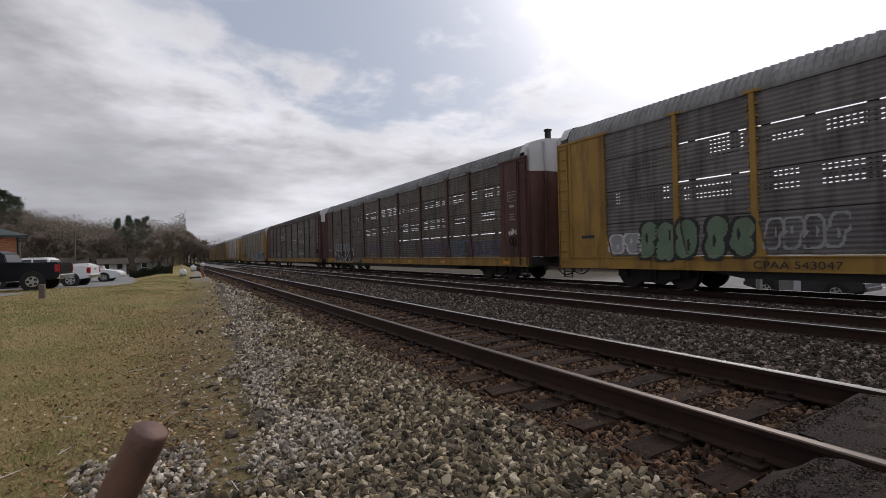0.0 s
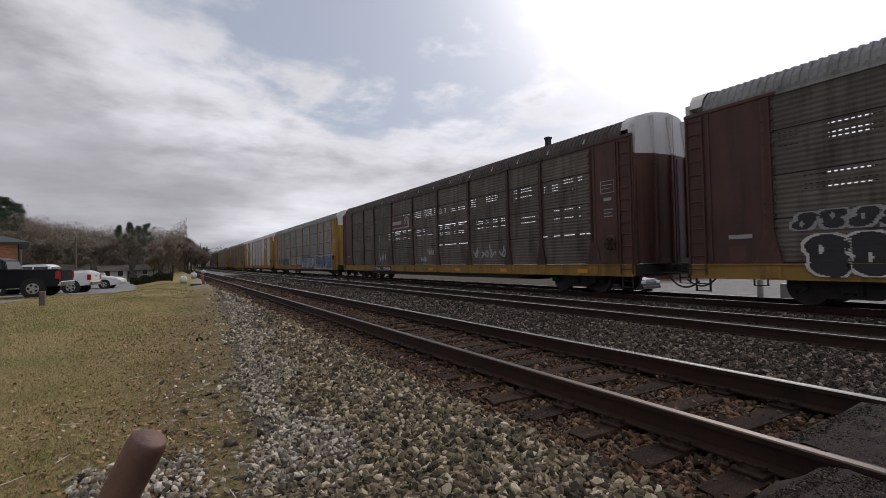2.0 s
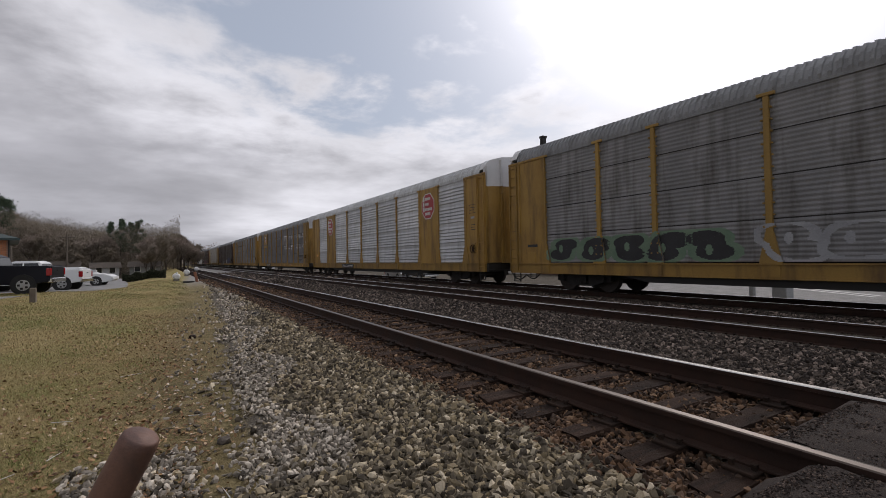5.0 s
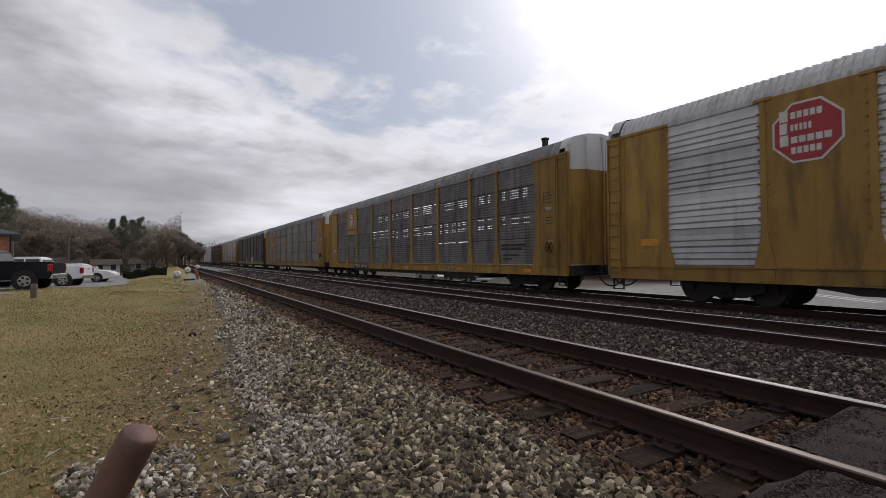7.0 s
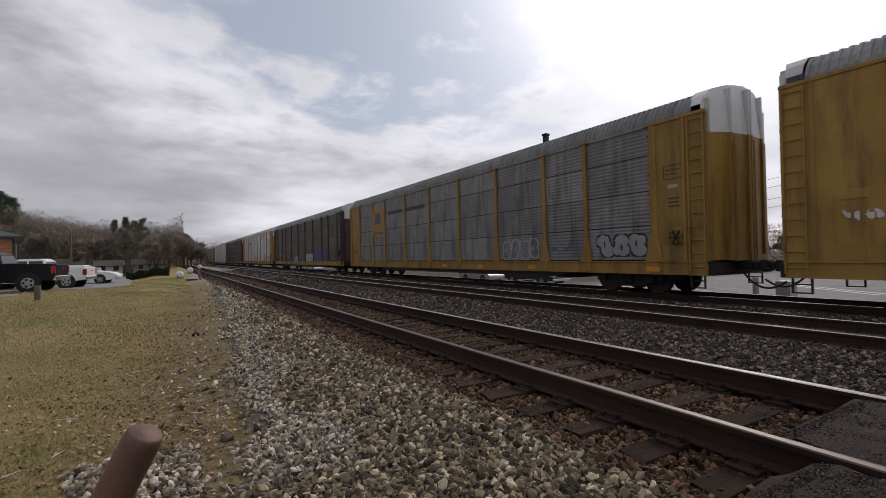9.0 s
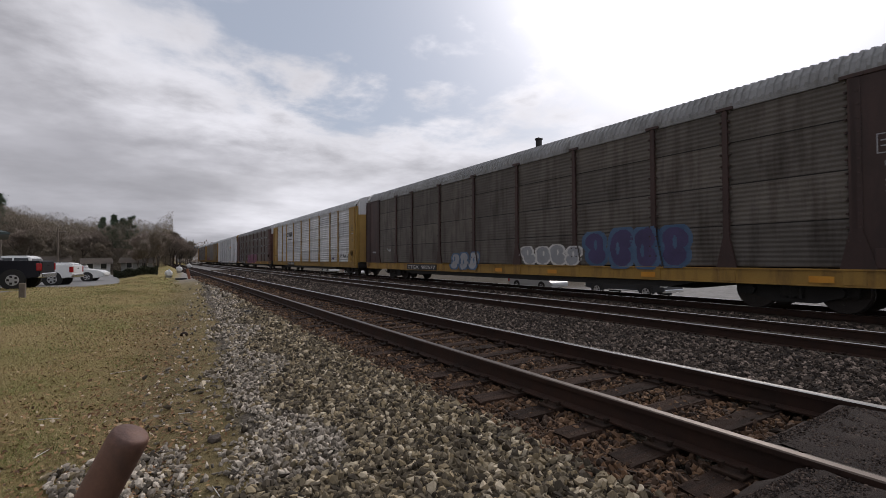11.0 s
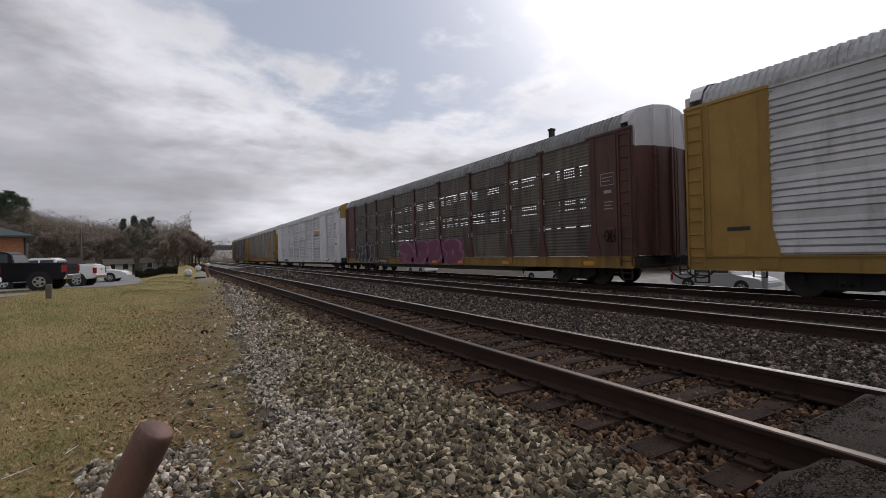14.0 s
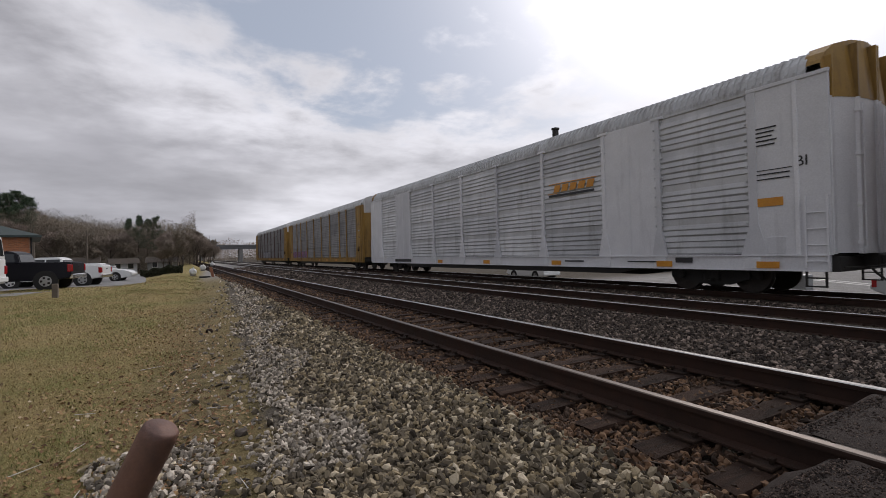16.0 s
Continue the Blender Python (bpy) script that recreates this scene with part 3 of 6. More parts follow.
def single_stones(x, y, z, sz, pale):
    """The stones nearest the stand, each on its own."""
    bed = thing("ballast_bed", "crushed stone nearest the stand, lying loose", "ballast", kind="structure")
    for i, s in enumerate(SHAPES):
        me = bpy.data.meshes.new("stone")
        me.from_pydata([tuple(v) for v in s], [], [tuple(int(a) for a in t) for t in STONE_TRI])
        me.materials.append(M_STONE_SINGLE)
        STONE_MESHES.append(me)
    pick = [i for i in np.argsort(np.hypot(x - 1.1, y - 2.2)) if not pale[i]][:300]
    q = turns(len(pick), RNG)
    for k, i in enumerate(pick):
        m = Matrix(q[k].tolist()).to_4x4()
        m.translation = (x[i], y[i], z[i] + sz[i] * 0.35)
        piece("stone", STONE_MESHES[k % len(STONE_MESHES)], bed, "", m @ Matrix.Scale(sz[i], 4))


def shoulder():
    # thrown over the shoulder, dense near the eye and thinning into the distance
    for y0, y1, dens, size in ((1.0, 5.0, 1400, 0.027), (5.0, 9.0, 1000, 0.028), (9.0, 18.0, 420, 0.038), (18.0, 40.0, 110, 0.065)):
        n = int(3.2 * (y1 - y0) * dens)
        y = RNG.uniform(y0, y1, n)
        x = RNG.uniform(-0.6, 2.45, n) + 0.06 * np.sin(y * 9)
        e = edge_x(y)
        near_pipe = (y < 4.2) & (x < 0.2)
        keep = (x > e - RNG.exponential(0.08, n)) | (near_pipe & (x > -0.6) & (RNG.random(n) < 0.8)) | ((x > e - 0.9) & (RNG.random(n) < 0.035))
        keep &= ~((x > 2.2) & (y < 1.4))
        x, y = x[keep], y[keep]
        sz = size * RNG.uniform(0.6, 1.35, len(x))
        z = gz(x, y) + sz * RNG.uniform(0.0, 0.75, len(x))
        pale = (x < 0.75 + 0.09 * y + 0.25 * np.sin(y * 2.1)) & (RNG.random(len(x)) < 0.85) & (y > 3.2)
        if y0 < 2:
            single_stones(x, y, z, sz, pale)
        stones("ballast_shoulder", x[~pale], y[~pale], z[~pale], sz[~pale], M_STONE, "crushed grey-brown stone heaped along the track")
        if pale.any():
            stones("pale_gravel", x[pale], y[pale], z[pale] , sz[pale] * 0.75, M_STONE_PALE, "paler small gravel at the lawn's edge")


shoulder()


def beds():
    # between the near rails, rusty; between the tracks, blue-grey
    def bed(name, x0, x1, y0, y1, dens, size, mat_, zf, label):
        n = int((x1 - x0) * (y1 - y0) * dens)
        x, y = RNG.uniform(x0, x1, n), RNG.uniform(y0, y1, n)
        sz = size * RNG.uniform(0.6, 1.3, n)
        stones(name, x, y, zf(x, y) + sz * RNG.uniform(-0.2, 0.5, n), sz, mat_, label)
    flat = lambda h: (lambda x, y: np.full(len(x), h))
    for y0, y1, d, s in ((1.3, 8, 800, 0.027), (8, 20, 330, 0.035), (20, 40, 90, 0.06)):
        bed("track_ballast", 3.2, 4.55, y0, y1, d, s, M_STONE_BROWN, flat(-0.245), "rust-stained stones packed between the ties")
        bed("track_ballast", 2.3, 3.08, y0, y1, d * 1.3, s, M_STONE_BROWN, flat(-0.245), "rust-stained stones packed between the ties")
        bed("track_ballast", 4.7, 5.3, y0, y1, d, s, M_STONE_BROWN, flat(-0.245), "rust-stained stones packed between the ties")
    for y0, y1, d, s in ((1.0, 10, 750, 0.028), (10, 26, 260, 0.04), (26, 60, 55, 0.085)):
        bed("middle_ballast", 5.2, 7.75, y0, y1, d, s, M_STONE_BLUE, lambda x, y: gz(x, y) - 0.0 + 0.02 * smoothstep(x, 6.6, 7.6), "blue-grey crushed stone between two tracks")
        bed("middle_ballast", 8.2, 9.6, y0, y1, d * 0.3, s, M_STONE_BLUE, flat(-0.28), "blue-grey crushed stone between the rails")
        bed("middle_ballast", 10.2, 12.4, y0, y1, d * 0.25, s * 1.2, M_STONE_BLUE, lambda x, y: gz(x, y), "blue-grey crushed stone beside the far track")


beds()


# ---- grass, leaves and straw ----
def lawn():
    def blades(name, n, x0, x1, y0, y1, length, width, mat_, label, keepf):
        x, y = RNG.uniform(x0, x1, n), RNG.uniform(y0, y1, n)
        k = keepf(x, y)
        x, y = x[k], y[k]
        n = len(x)
        a, tilt = RNG.uniform(0, 6.283, n), RNG.uniform(0.15, 1.1, n)
        ln = length * RNG.uniform(0.5, 1.4, n)
        d = np.stack([np.cos(a) * np.cos(tilt), np.sin(a) * np.cos(tilt), np.sin(tilt)], 1) * ln[:, None]
        s = np.stack([-np.sin(a), np.cos(a), np.zeros(n)], 1) * width
        p = np.stack([x, y, gz(x, y) - 0.002], 1)
        v = np.stack([p - s, p + s, p + d], 1).reshape(-1, 3)
        ob = mesh_np(name, v, np.arange(n * 3).reshape(-1, 3), mat_)
        tagged(ob, label, "grass", kind="stuff")
    patch = lambda x, y: np.sin(x * 1.9 + 1.3 * np.sin(y * 0.9)) * np.sin(y * 1.1 + 0.8 * x) > 0.05
    grassy = lambda x, y: RNG.random(len(x)) < np.clip((edge_x(y) - 0.75 - x) * 0.9, 0.04, 1)
    for y0, y1, n, ln, w in ((2.0, 5, 44000, 0.036, 0.0026), (5, 10, 60000, 0.04, 0.0036), (10, 24, 70000, 0.05, 0.007), (24, 44, 30000, 0.07, 0.014)):
        blades("dry_lawn", n, -1.0 - y1 * 0.45, 1.2, y0, y1, ln, w, M_BLADE, "short straw-coloured dormant grass", grassy)
        blades("green_lawn", int(n * 0.85), -1.0 - y1 * 0.45, 1.3, y0, y1, ln * 0.8, w, M_BLADE_G, "patches of short green grass in the lawn",
               lambda x, y: grassy(x, y) & patch(x, y))
    # fallen leaves
    n = 9000
    y = 2.2 + 13 * RNG.random(n) ** 1.5
    x = edge_x(y) - 0.15 - np.abs(RNG.normal(0, 1.0, n)) - 0.1 * RNG.random(n) * y
    a, sz = RNG.uniform(0, 6.283, n), RNG.uniform(0.008, 0.026, n)
    c, s = np.cos(a) * sz, np.sin(a) * sz
    p = np.stack([x, y, gz(x, y) + 0.012], 1)
    u, w_ = np.stack([c, s, RNG.normal(0, 0.4, n) * sz], 1), np.stack([-s, c, RNG.normal(0, 0.4, n) * sz], 1) * 0.6
    v = np.stack([p - u, p - w_, p + u, p + w_], 1).reshape(-1, 3)
    tagged(mesh_np("fallen_leaves", v, np.arange(n * 4).reshape(-1, 4), M_LEAF), "dry brown leaves scattered over the grass edge", "leaves", kind="stuff")
    # straws
    for px, py, ang, ln in ((-1.05, 4.2, 35, 0.2), (-0.75, 4.5, 60, 0.14), (-0.6, 3.6, 80, 0.12), (0.35, 3.2, 100, 0.16), (0.5, 3.5, 120, 0.12), (-0.9, 5.6, -30, 0.2), (0.2, 5.2, -25, 0.2), (-0.5, 7.5, 10, 0.25)):
        bm = bmesh.new()
        d = Vector((math.cos(radians(ang)), math.sin(radians(ang)), 0.05)) * ln
        add_tube(bm, Vector((px, py, 0)), Vector((px, py, 0)) + d, 0.004, 0.002, 5)
        ob = part("straw", bm, M_MARK)
        ob.location.z = float(gz(px, py)) + 0.012
        tagged(ob, "pale dry straw lying on the ground", "straw", "straws on the lawn")


lawn()


# ---- the pipe, crossing and small ground things ----
def pipe_post():
    ob = thing("pipe_post", "rust-brown steel pipe post leaning beside the gravel", "post")
    base, tip = Vector((-0.52, 2.04, -0.42)), Vector((-0.06, 1.776, 0.57))
    ax = (tip - base).normalized()
    rings = [(0.0, 0.058), (0.02, 0.058), ((tip - base).length - 0.03, 0.058), ((tip - base).length - 0.008, 0.055), ((tip - base).length, 0.048)]
    rot = ax.to_track_quat("Z", "Y").to_matrix()
    bm = bmesh.new()
    prev = None
    for h, r in rings:
        vs = [bm.verts.new(base + rot @ Vector((r * math.cos(a), r * math.sin(a), h))) for a in (i * math.tau / 40 for i in range(40))]
        if prev:
            for i in range(40):
                bm.faces.new((prev[i], prev[(i + 1) % 40], vs[(i + 1) % 40], vs[i])).smooth = True
        prev = vs
    c = bm.verts.new(tip + ax * 0.006)
    for i in range(40):
        bm.faces.new((prev[i], prev[(i + 1) % 40], c)).smooth = True
    part("pipe", bm, M_PIPE, ob)
    return ob


pipe_post()


def mound(name, x0, x1, y0, y1, z, skirt, seed, parent):
    """Asphalt laid up to a rail: a flat top that breaks off in a ragged slope at its far end and outer side."""
    rng = random.Random(seed)
    bm = bmesh.new()
    nx, ny = 22, 44
    grid = []
    for j in range(ny + 1):
        row = []
        for i in range(nx + 1):
            x, y = x0 + (x1 - x0) * i / nx, y0 + (y1 - y0) * j / ny
            dx = (x - x0) if skirt[0] else 9
            dx = min(dx, (x1 - x) if skirt[1] else 9)
            rag = 0.10 * noise.noise((x * 3, y * 3, seed))
            d = min(dx * 1.1, y1 - y) + rag
            h = z - 0.30 * (1 - min(1, max(0, d / 0.32))) ** 1.3 + 0.014 * noise.noise((x * 6, y * 6, seed + 3))
            row.append(bm.verts.new((x, y, h)))
        grid.append(row)
    for j in range(ny):
        for i in range(nx):
            bm.faces.new((grid[j][i], grid[j][i + 1], grid[j + 1][i + 1], grid[j + 1][i])).smooth = True
    return part(name, bm, M_ASPHALT, parent)


def crossing():
    ob = thing("road_crossing", "worn dark asphalt crossing laid up to the rails", "road crossing", kind="structure")
    mound("outer_asphalt", 1.95, 3.055, -4, 1.42, -0.03, (1, 0), 3, ob)
    mound("inner_asphalt", 3.26, 4.56, -4, 1.72, -0.03, (0, 0), 8, ob)
    part("flangeway_timber", box_bm(3.17, 3.245, -4, 1.38, -0.17, -0.028, bev=0.008), M_TIMBER, ob)
    for y in (0.25, 0.75, 1.2):
        part("spike", box_bm(3.2, 3.22, y, y + 0.02, -0.03, -0.012), M_IRON, ob)


crossing()


def grit():
    for x0, x1, y0, y1, n in ((2.2, 3.04, 0.3, 1.35, 5200), (3.28, 4.55, 0.3, 1.65, 6500)):
        x, y = RNG.uniform(x0, x1, n), RNG.uniform(y0, y1, n)
        sz = RNG.uniform(0.003, 0.009, n)
        z = np.full(n, -0.032)
        d = np.minimum((x - 1.95) * 1.1 if x0 < 3 else np.full(n, 9.0), (1.42 if x0 < 3 else 1.72) - y)
        z = z - 0.30 * (1 - np.clip(d / 0.32, 0, 1)) ** 1.3
        stones("asphalt_grit", x, y, z, sz, M_GRIT, "loose grit over the worn asphalt")


grit()


def clod(x, y, r, mat_, name, label):
    bm = bmesh.new()
    bmesh.ops.create_icosphere(bm, subdivisions=2, radius=r)
    for v in bm.verts:
        v.co *= 1 + 0.35 * noise.noise(v.co * 25 + Vector((x, y, 0)))
        v.co.z *= 0.65
    ob = part(name, bm, mat_)
    ob.location = (x, y, float(gz(x, y)) + r * 0.35)
    return tagged(ob, label, name.replace("_", " "))


clod(0.47, 10.1, 0.07, M_IRON, "dark_rock", "dark rock lying on the bare earth")
clod(2.0, 12.6, 0.09, M_BLACK, "dark_rock", "dark rock on the ballast edge")
clod(1.31, 5.4, 0.05, M_IRON, "rust_flake", "flat rust-brown scrap lying on the gravel")
clod(0.42, 4.25, 0.055, M_BARK, "bark_piece", "dark bark piece at the gravel's edge")

# ---- the train: enclosed car carriers ----
# in a wagon's own space: y = 0 at the leading end, x = -1.53 the side toward the lawn, z = 0 at the railhead
LEN, HALF = 27.8, 1.53
END, TAIL = 0.3, -0.12   # how far the body stands back from either coupling point
POSTS = (2.0, 4.5, 6.5, 9.46, 12.43, 15.37, 18.34, 21.3, 23.3, 25.8)
ROWS_Z = ((1.03, 2.03), (2.06, 3.05), (3.08, 4.10), (4.13, 4.95))


def rib(z, style):
    """How far the corrugated sheet stands out at height z."""
    if style == "louvre":
        u = (z - 1.03) % 0.98
        if u > 0.80:
            return 0.002
        p = (u % 0.165) / 0.165
        return 0.036 * (p / 0.16) if p < 0.16 else 0.036 * (1 - p) / 0.84
    return 0.0045 - 0.0045 * math.cos(math.tau * z / 0.1125)


PANELS = {}


def panel_mesh(width, row, style, holes, material, seed):
    key = (width, row, style, holes, material.name, seed)
    if key in PANELS:
        return PANELS[key]
    rng = random.Random(repr(key))
    z0, z1 = ROWS_Z[row]
    if style == "louvre":
        z0, z1 = z0 - 0.018, z1 + 0.018
    zs = [z0]
    z = z0
    while z < z1 - 0.026:
        z += 0.025
        zs.append(min(z, z1))
    zs[-1] = z1
    slots = {}
    if holes and row in (1, 2):
        spans = []
        y = rng.uniform(0.1, 0.5)
        while y < width - 0.5:
            ln = rng.uniform(0.8, 1.4)
            spans.append((y, min(y + ln, width - 0.12)))
            y += ln + rng.uniform(0.2, 0.6)
        top = z1 - 0.10
        for k in range(rng.choice((4, 5, 5))):
            i = min(range(len(zs)), key=lambda j: abs(zs[j] - (top - 0.1 * k)))
            slots[i] = [sp for sp in spans if rng.random() < 0.85]
    bm = bmesh.new()

    def quad(a, b, za, zb):
        xa, xb = -rib(za, style), -rib(zb, style)
        bm.faces.new([bm.verts.new(c) for c in ((xa, a, za), (xa, b, za), (xb, b, zb), (xb, a, zb))])
    for i, (za, zb) in enumerate(zip(zs, zs[1:])):
        if i in slots:
            y = 0.0
            for a, b in slots[i]:
                if a > y:
                    quad(y, a, za, zb)
                c = a
                while c < b:
                    quad(c, c + 0.05, za, zb)
                    c += 0.11
                y = min(c, b)
            quad(y, width, za, zb)
        else:
            quad(0, width, za, zb)
    # bolt heads along the edges and dents in the lower sheets
    for zz in np.arange(z0 + 0.1, z1, 0.33):
        for yy in (0.06, width - 0.06):
            add_box(bm, -0.05, -0.01, yy - 0.018, yy + 0.018, zz - 0.018, zz + 0.018)
    bmesh.ops.remove_doubles(bm, verts=bm.verts[:], dist=0.0005)
    me = bpy.data.meshes.new("side_panel")
    bm.to_mesh(me)
    bm.free()
    me.materials.append(material)
    PANELS[key] = me
    return me


SHARED = {}


def shared(key, make, materials):
    if key not in SHARED:
        bm = make()
        bmesh.ops.recalc_face_normals(bm, faces=bm.faces[:])
        me = bpy.data.meshes.new(key[0])
        bm.to_mesh(me)
        bm.free()
        for m in materials:
            me.materials.append(m)
        SHARED[key] = me
    return SHARED[key]


def post_bm():
    bm = bmesh.new()
    prism(bm, [(-0.075, 1.0), (0.075, 1.0), (0.06, 5.0), (-0.06, 5.0)], "x", -0.075, 0.0)
    prism(bm, [(-0.24, 1.0), (0.24, 1.0), (0.08, 1.75), (-0.08, 1.75)], "x", -0.079, -0.02)
    add_box(bm, -0.09, 0, -0.2, 0.2, 4.94, 5.02, bev=0.006)
    for z in np.arange(1.3, 4.9, 0.28):
        for y in (-0.1, 0.1):
            add_box(bm, -0.09, -0.02, y - 0.02, y + 0.02, z - 0.02, z + 0.02)
    return bm


def plate_bm(w):
    bm = bmesh.new()
    add_box(bm, -0.055, 0, 0, w, 1.0, 5.0, bev=0.006)
    for y in (0.05, w / 2, w - 0.05):
        for z in np.arange(1.4, 4.9, 0.5):
            add_box(bm, -0.062, -0.02, y - 0.015, y + 0.015, z - 0.015, z + 0.015)
    add_box(bm, -0.064, -0.05, w / 2 - 0.02, w / 2 + 0.02, 1.0, 4.98)
    return bm


ROOF_SEC = [(-1.56, 4.98), (-1.55, 5.08), (-1.46, 5.30), (-1.27, 5.52), (-0.75, 5.65), (0, 5.70), (0.75, 5.65), (1.27, 5.52), (1.46, 5.30), (1.55, 5.08), (1.56, 4.98)]


def roof_bm():
    """Transverse ribs over a curved roof: their ends show as teeth along the crown."""
    bm = bmesh.new()
    ys, up = [], []
    y = END + 0.5
    while y < LEN - TAIL - 0.55:
        for d, h in ((0.0, 0.0), (0.015, 0.035), (0.075, 0.035), (0.09, 0.0)):
            ys.append(y + d)
            up.append(h)
        y += 0.175
    rows = []
    for y, h in zip(ys, up):
        row = []
        for i, (x, z) in enumerate(ROOF_SEC):
            k = h if 0 < i < len(ROOF_SEC) - 1 else 0
            row.append(bm.verts.new((x * (1 + k * 0.35), y, z + k)))
        rows.append(row)
    for a, b in zip(rows, rows[1:]):
        for i in range(len(ROOF_SEC) - 1):
            bm.faces.new((a[i], a[i + 1], b[i + 1], b[i]))
    return bm


def end_y(x):
    """The ends bow out toward the coupler."""
    return -0.2 + 0.36 * (abs(x) / 1.5) ** 2.4


def roof_z(x):
    return float(np.interp(x, [p[0] for p in ROOF_SEC], [p[1] for p in ROOF_SEC]))


CAP_X = [-1.535, -1.5, -1.4, -1.2, -0.95, -0.7, -0.35, 0.0, 0.35, 0.7, 0.95, 1.2, 1.4, 1.5, 1.535]


def cap_bm():
    """The gable over the end doors and the smooth hood behind it."""
    bm = bmesh.new()
    tops = [(x, roof_z(x) + 0.07 + 0.05 * (1 - abs(x) / 1.535)) for x in CAP_X]
    lo = [bm.verts.new((x, end_y(x) - 0.012, 4.42)) for x in CAP_X]
    hi = [bm.verts.new((x, end_y(x) - 0.012 + 0.10 * (z - 4.42), z)) for x, z in tops]
    back = [bm.verts.new((x, 0.56, z)) for x, z in tops]
    for i in range(len(CAP_X) - 1):
        bm.faces.new((lo[i], lo[i + 1], hi[i + 1], hi[i]))
        bm.faces.new((hi[i], hi[i + 1], back[i + 1], back[i]))
    return bm


def stile_bm(x):
    y = end_y(x)
    return box_bm(x - 0.03, x + 0.03, y - 0.045, y + 0.12, 4.4, roof_z(x) - 0.02)


def end_bm():
    """Two bowed end doors of two leaves each, with upright stiles, rails and a slit between."""
    bm = bmesh.new()
    for sgn in (-1, 1):
        xs = [0.05 + 1.45 * i / 10 for i in range(11)]
        for a, b in zip(xs, xs[1:]):
            bm.faces.new([bm.verts.new((sgn * x, end_y(x), z)) for x, z in ((a, 1.02), (b, 1.02), (b, 4.44), (a, 4.44))])
        for x, w in ((0.07, 0.045), (0.8, 0.05), (1.45, 0.07)):
            y = end_y(x)
            add_box(bm, sgn * x - w, sgn * x + w, y - 0.055, y + 0.03, 1.0, 4.43, bev=0.008)
        for x in (0.14, 0.72):
            y = end_y(x)
            add_tube(bm, (sgn * x, y - 0.06, 1.05), (sgn * x, y - 0.06, 4.3), 0.018, 0.018, 6)
        for z in (1.25, 2.1, 3.2, 4.15):
            y = end_y(0.8)
            add_box(bm, sgn * 0.8 - 0.09, sgn * 0.8 + 0.09, y - 0.075, y + 0.02, z - 0.04, z + 0.04)
        add_box(bm, sgn * 0.43 - 0.36, sgn * 0.43 + 0.36, end_y(0.4) - 0.03, end_y(0.4) + 0.05, 1.0, 1.16)
    return bm


def ladder_bm(top=4.9):
    bm = bmesh.new()
    for y in (0.0, 0.42):
        add_box(bm, -0.10, -0.06, y - 0.02, y + 0.02, 0.7, top, bev=0.004)
    for z in np.arange(0.85, top - 0.05, 0.36):
        add_tube(bm, (-0.085, 0, z), (-0.085, 0.42, z), 0.013, 0.013, 6)
    for z in [q for q in (1.1, 2.5, 3.9, 4.8) if q < top]:
        for y in (0.0, 0.42):
            add_box(bm, -0.09, 0, y - 0.012, y + 0.012, z, z + 0.03)
    return bm


def sill_bm():
    bm = bmesh.new()
    a, b = END + 0.15, LEN - TAIL - 0.15
    prism(bm, [(a, 0.62), (b, 0.62), (b, 1.0), (a, 1.0)], "x", -1.58, -1.50)
    prism(bm, [(a, 0.62), (b, 0.62), (b, 1.0), (a, 1.0)], "x", 1.50, 1.58)
    add_box(bm, -1.62, -1.5, a, b, 0.965, 1.0)
    add_box(bm, -1.61, -1.5, a, b, 0.62, 0.645)
    for y in POSTS:
        add_box(bm, -1.605, -1.57, y - 0.2, y + 0.2, 0.66, 0.96, bev=0.006)
    return bm


def frame_bm():
    bm = bmesh.new()
    add_box(bm, -1.5, 1.5, END + 0.1, LEN - TAIL - 0.1, 0.92, 0.99)
    prism(bm, [(0.6, 0.9), (1.3, 0.62), (4.6, 0.55), (6.0, 0.36), (LEN - 6, 0.36), (LEN - 4.6, 0.55), (LEN - 1.3, 0.62), (LEN - 0.6, 0.9)], "x", -0.38, 0.38)
    prism(bm, [(5.2, 0.62), (6.2, 0.43), (LEN - 6.2, 0.43), (LEN - 5.2, 0.62)], "x", -1.48, -1.40)
    for y in np.arange(1.5, LEN - 1, 2.2):
        add_box(bm, -1.48, 1.48, y - 0.08, y + 0.08, 0.66, 0.93)
    add_box(bm, -0.9, -0.4, 11.0, 12.6, 0.38, 0.75, bev=0.03)
    add_tube(bm, (-0.8, 14.0, 0.6), (-0.8, 15.2, 0.6), 0.19, 0.19, 12)
    return bm


def coupler_bm():
    bm = bmesh.new()
    add_box(bm, -0.28, 0.28, -0.25, 0.5, 0.68, 1.0, bev=0.02)
    add_box(bm, -0.11, 0.11, -0.95, -0.2, 0.76, 0.95, bev=0.02)
    add_box(bm, -0.19, 0.19, -1.03, -0.82, 0.71, 1.0, bev=0.03)
    add_box(bm, -1.5, 1.5, 0.0, 0.16, 0.62, 0.95, bev=0.01)
    # cut lever and steps
    add_path(bm, [(-1.45, -0.05, 0.72), (-0.6, -0.08, 0.70), (-0.3, -0.8, 0.78)], 0.018)
    for x in (-1.5, 1.5):
        for y in (0.25, 0.62):
            add_box(bm, x - 0.02, x + 0.02, y - 0.02, y + 0.02, 0.28, 0.7)
        add_box(bm, x - 0.03, x + 0.03, 0.23, 0.64, 0.27, 0.30)
        add_box(bm, x - 0.03, x + 0.03, 0.23, 0.64, 0.46, 0.49)
    return bm


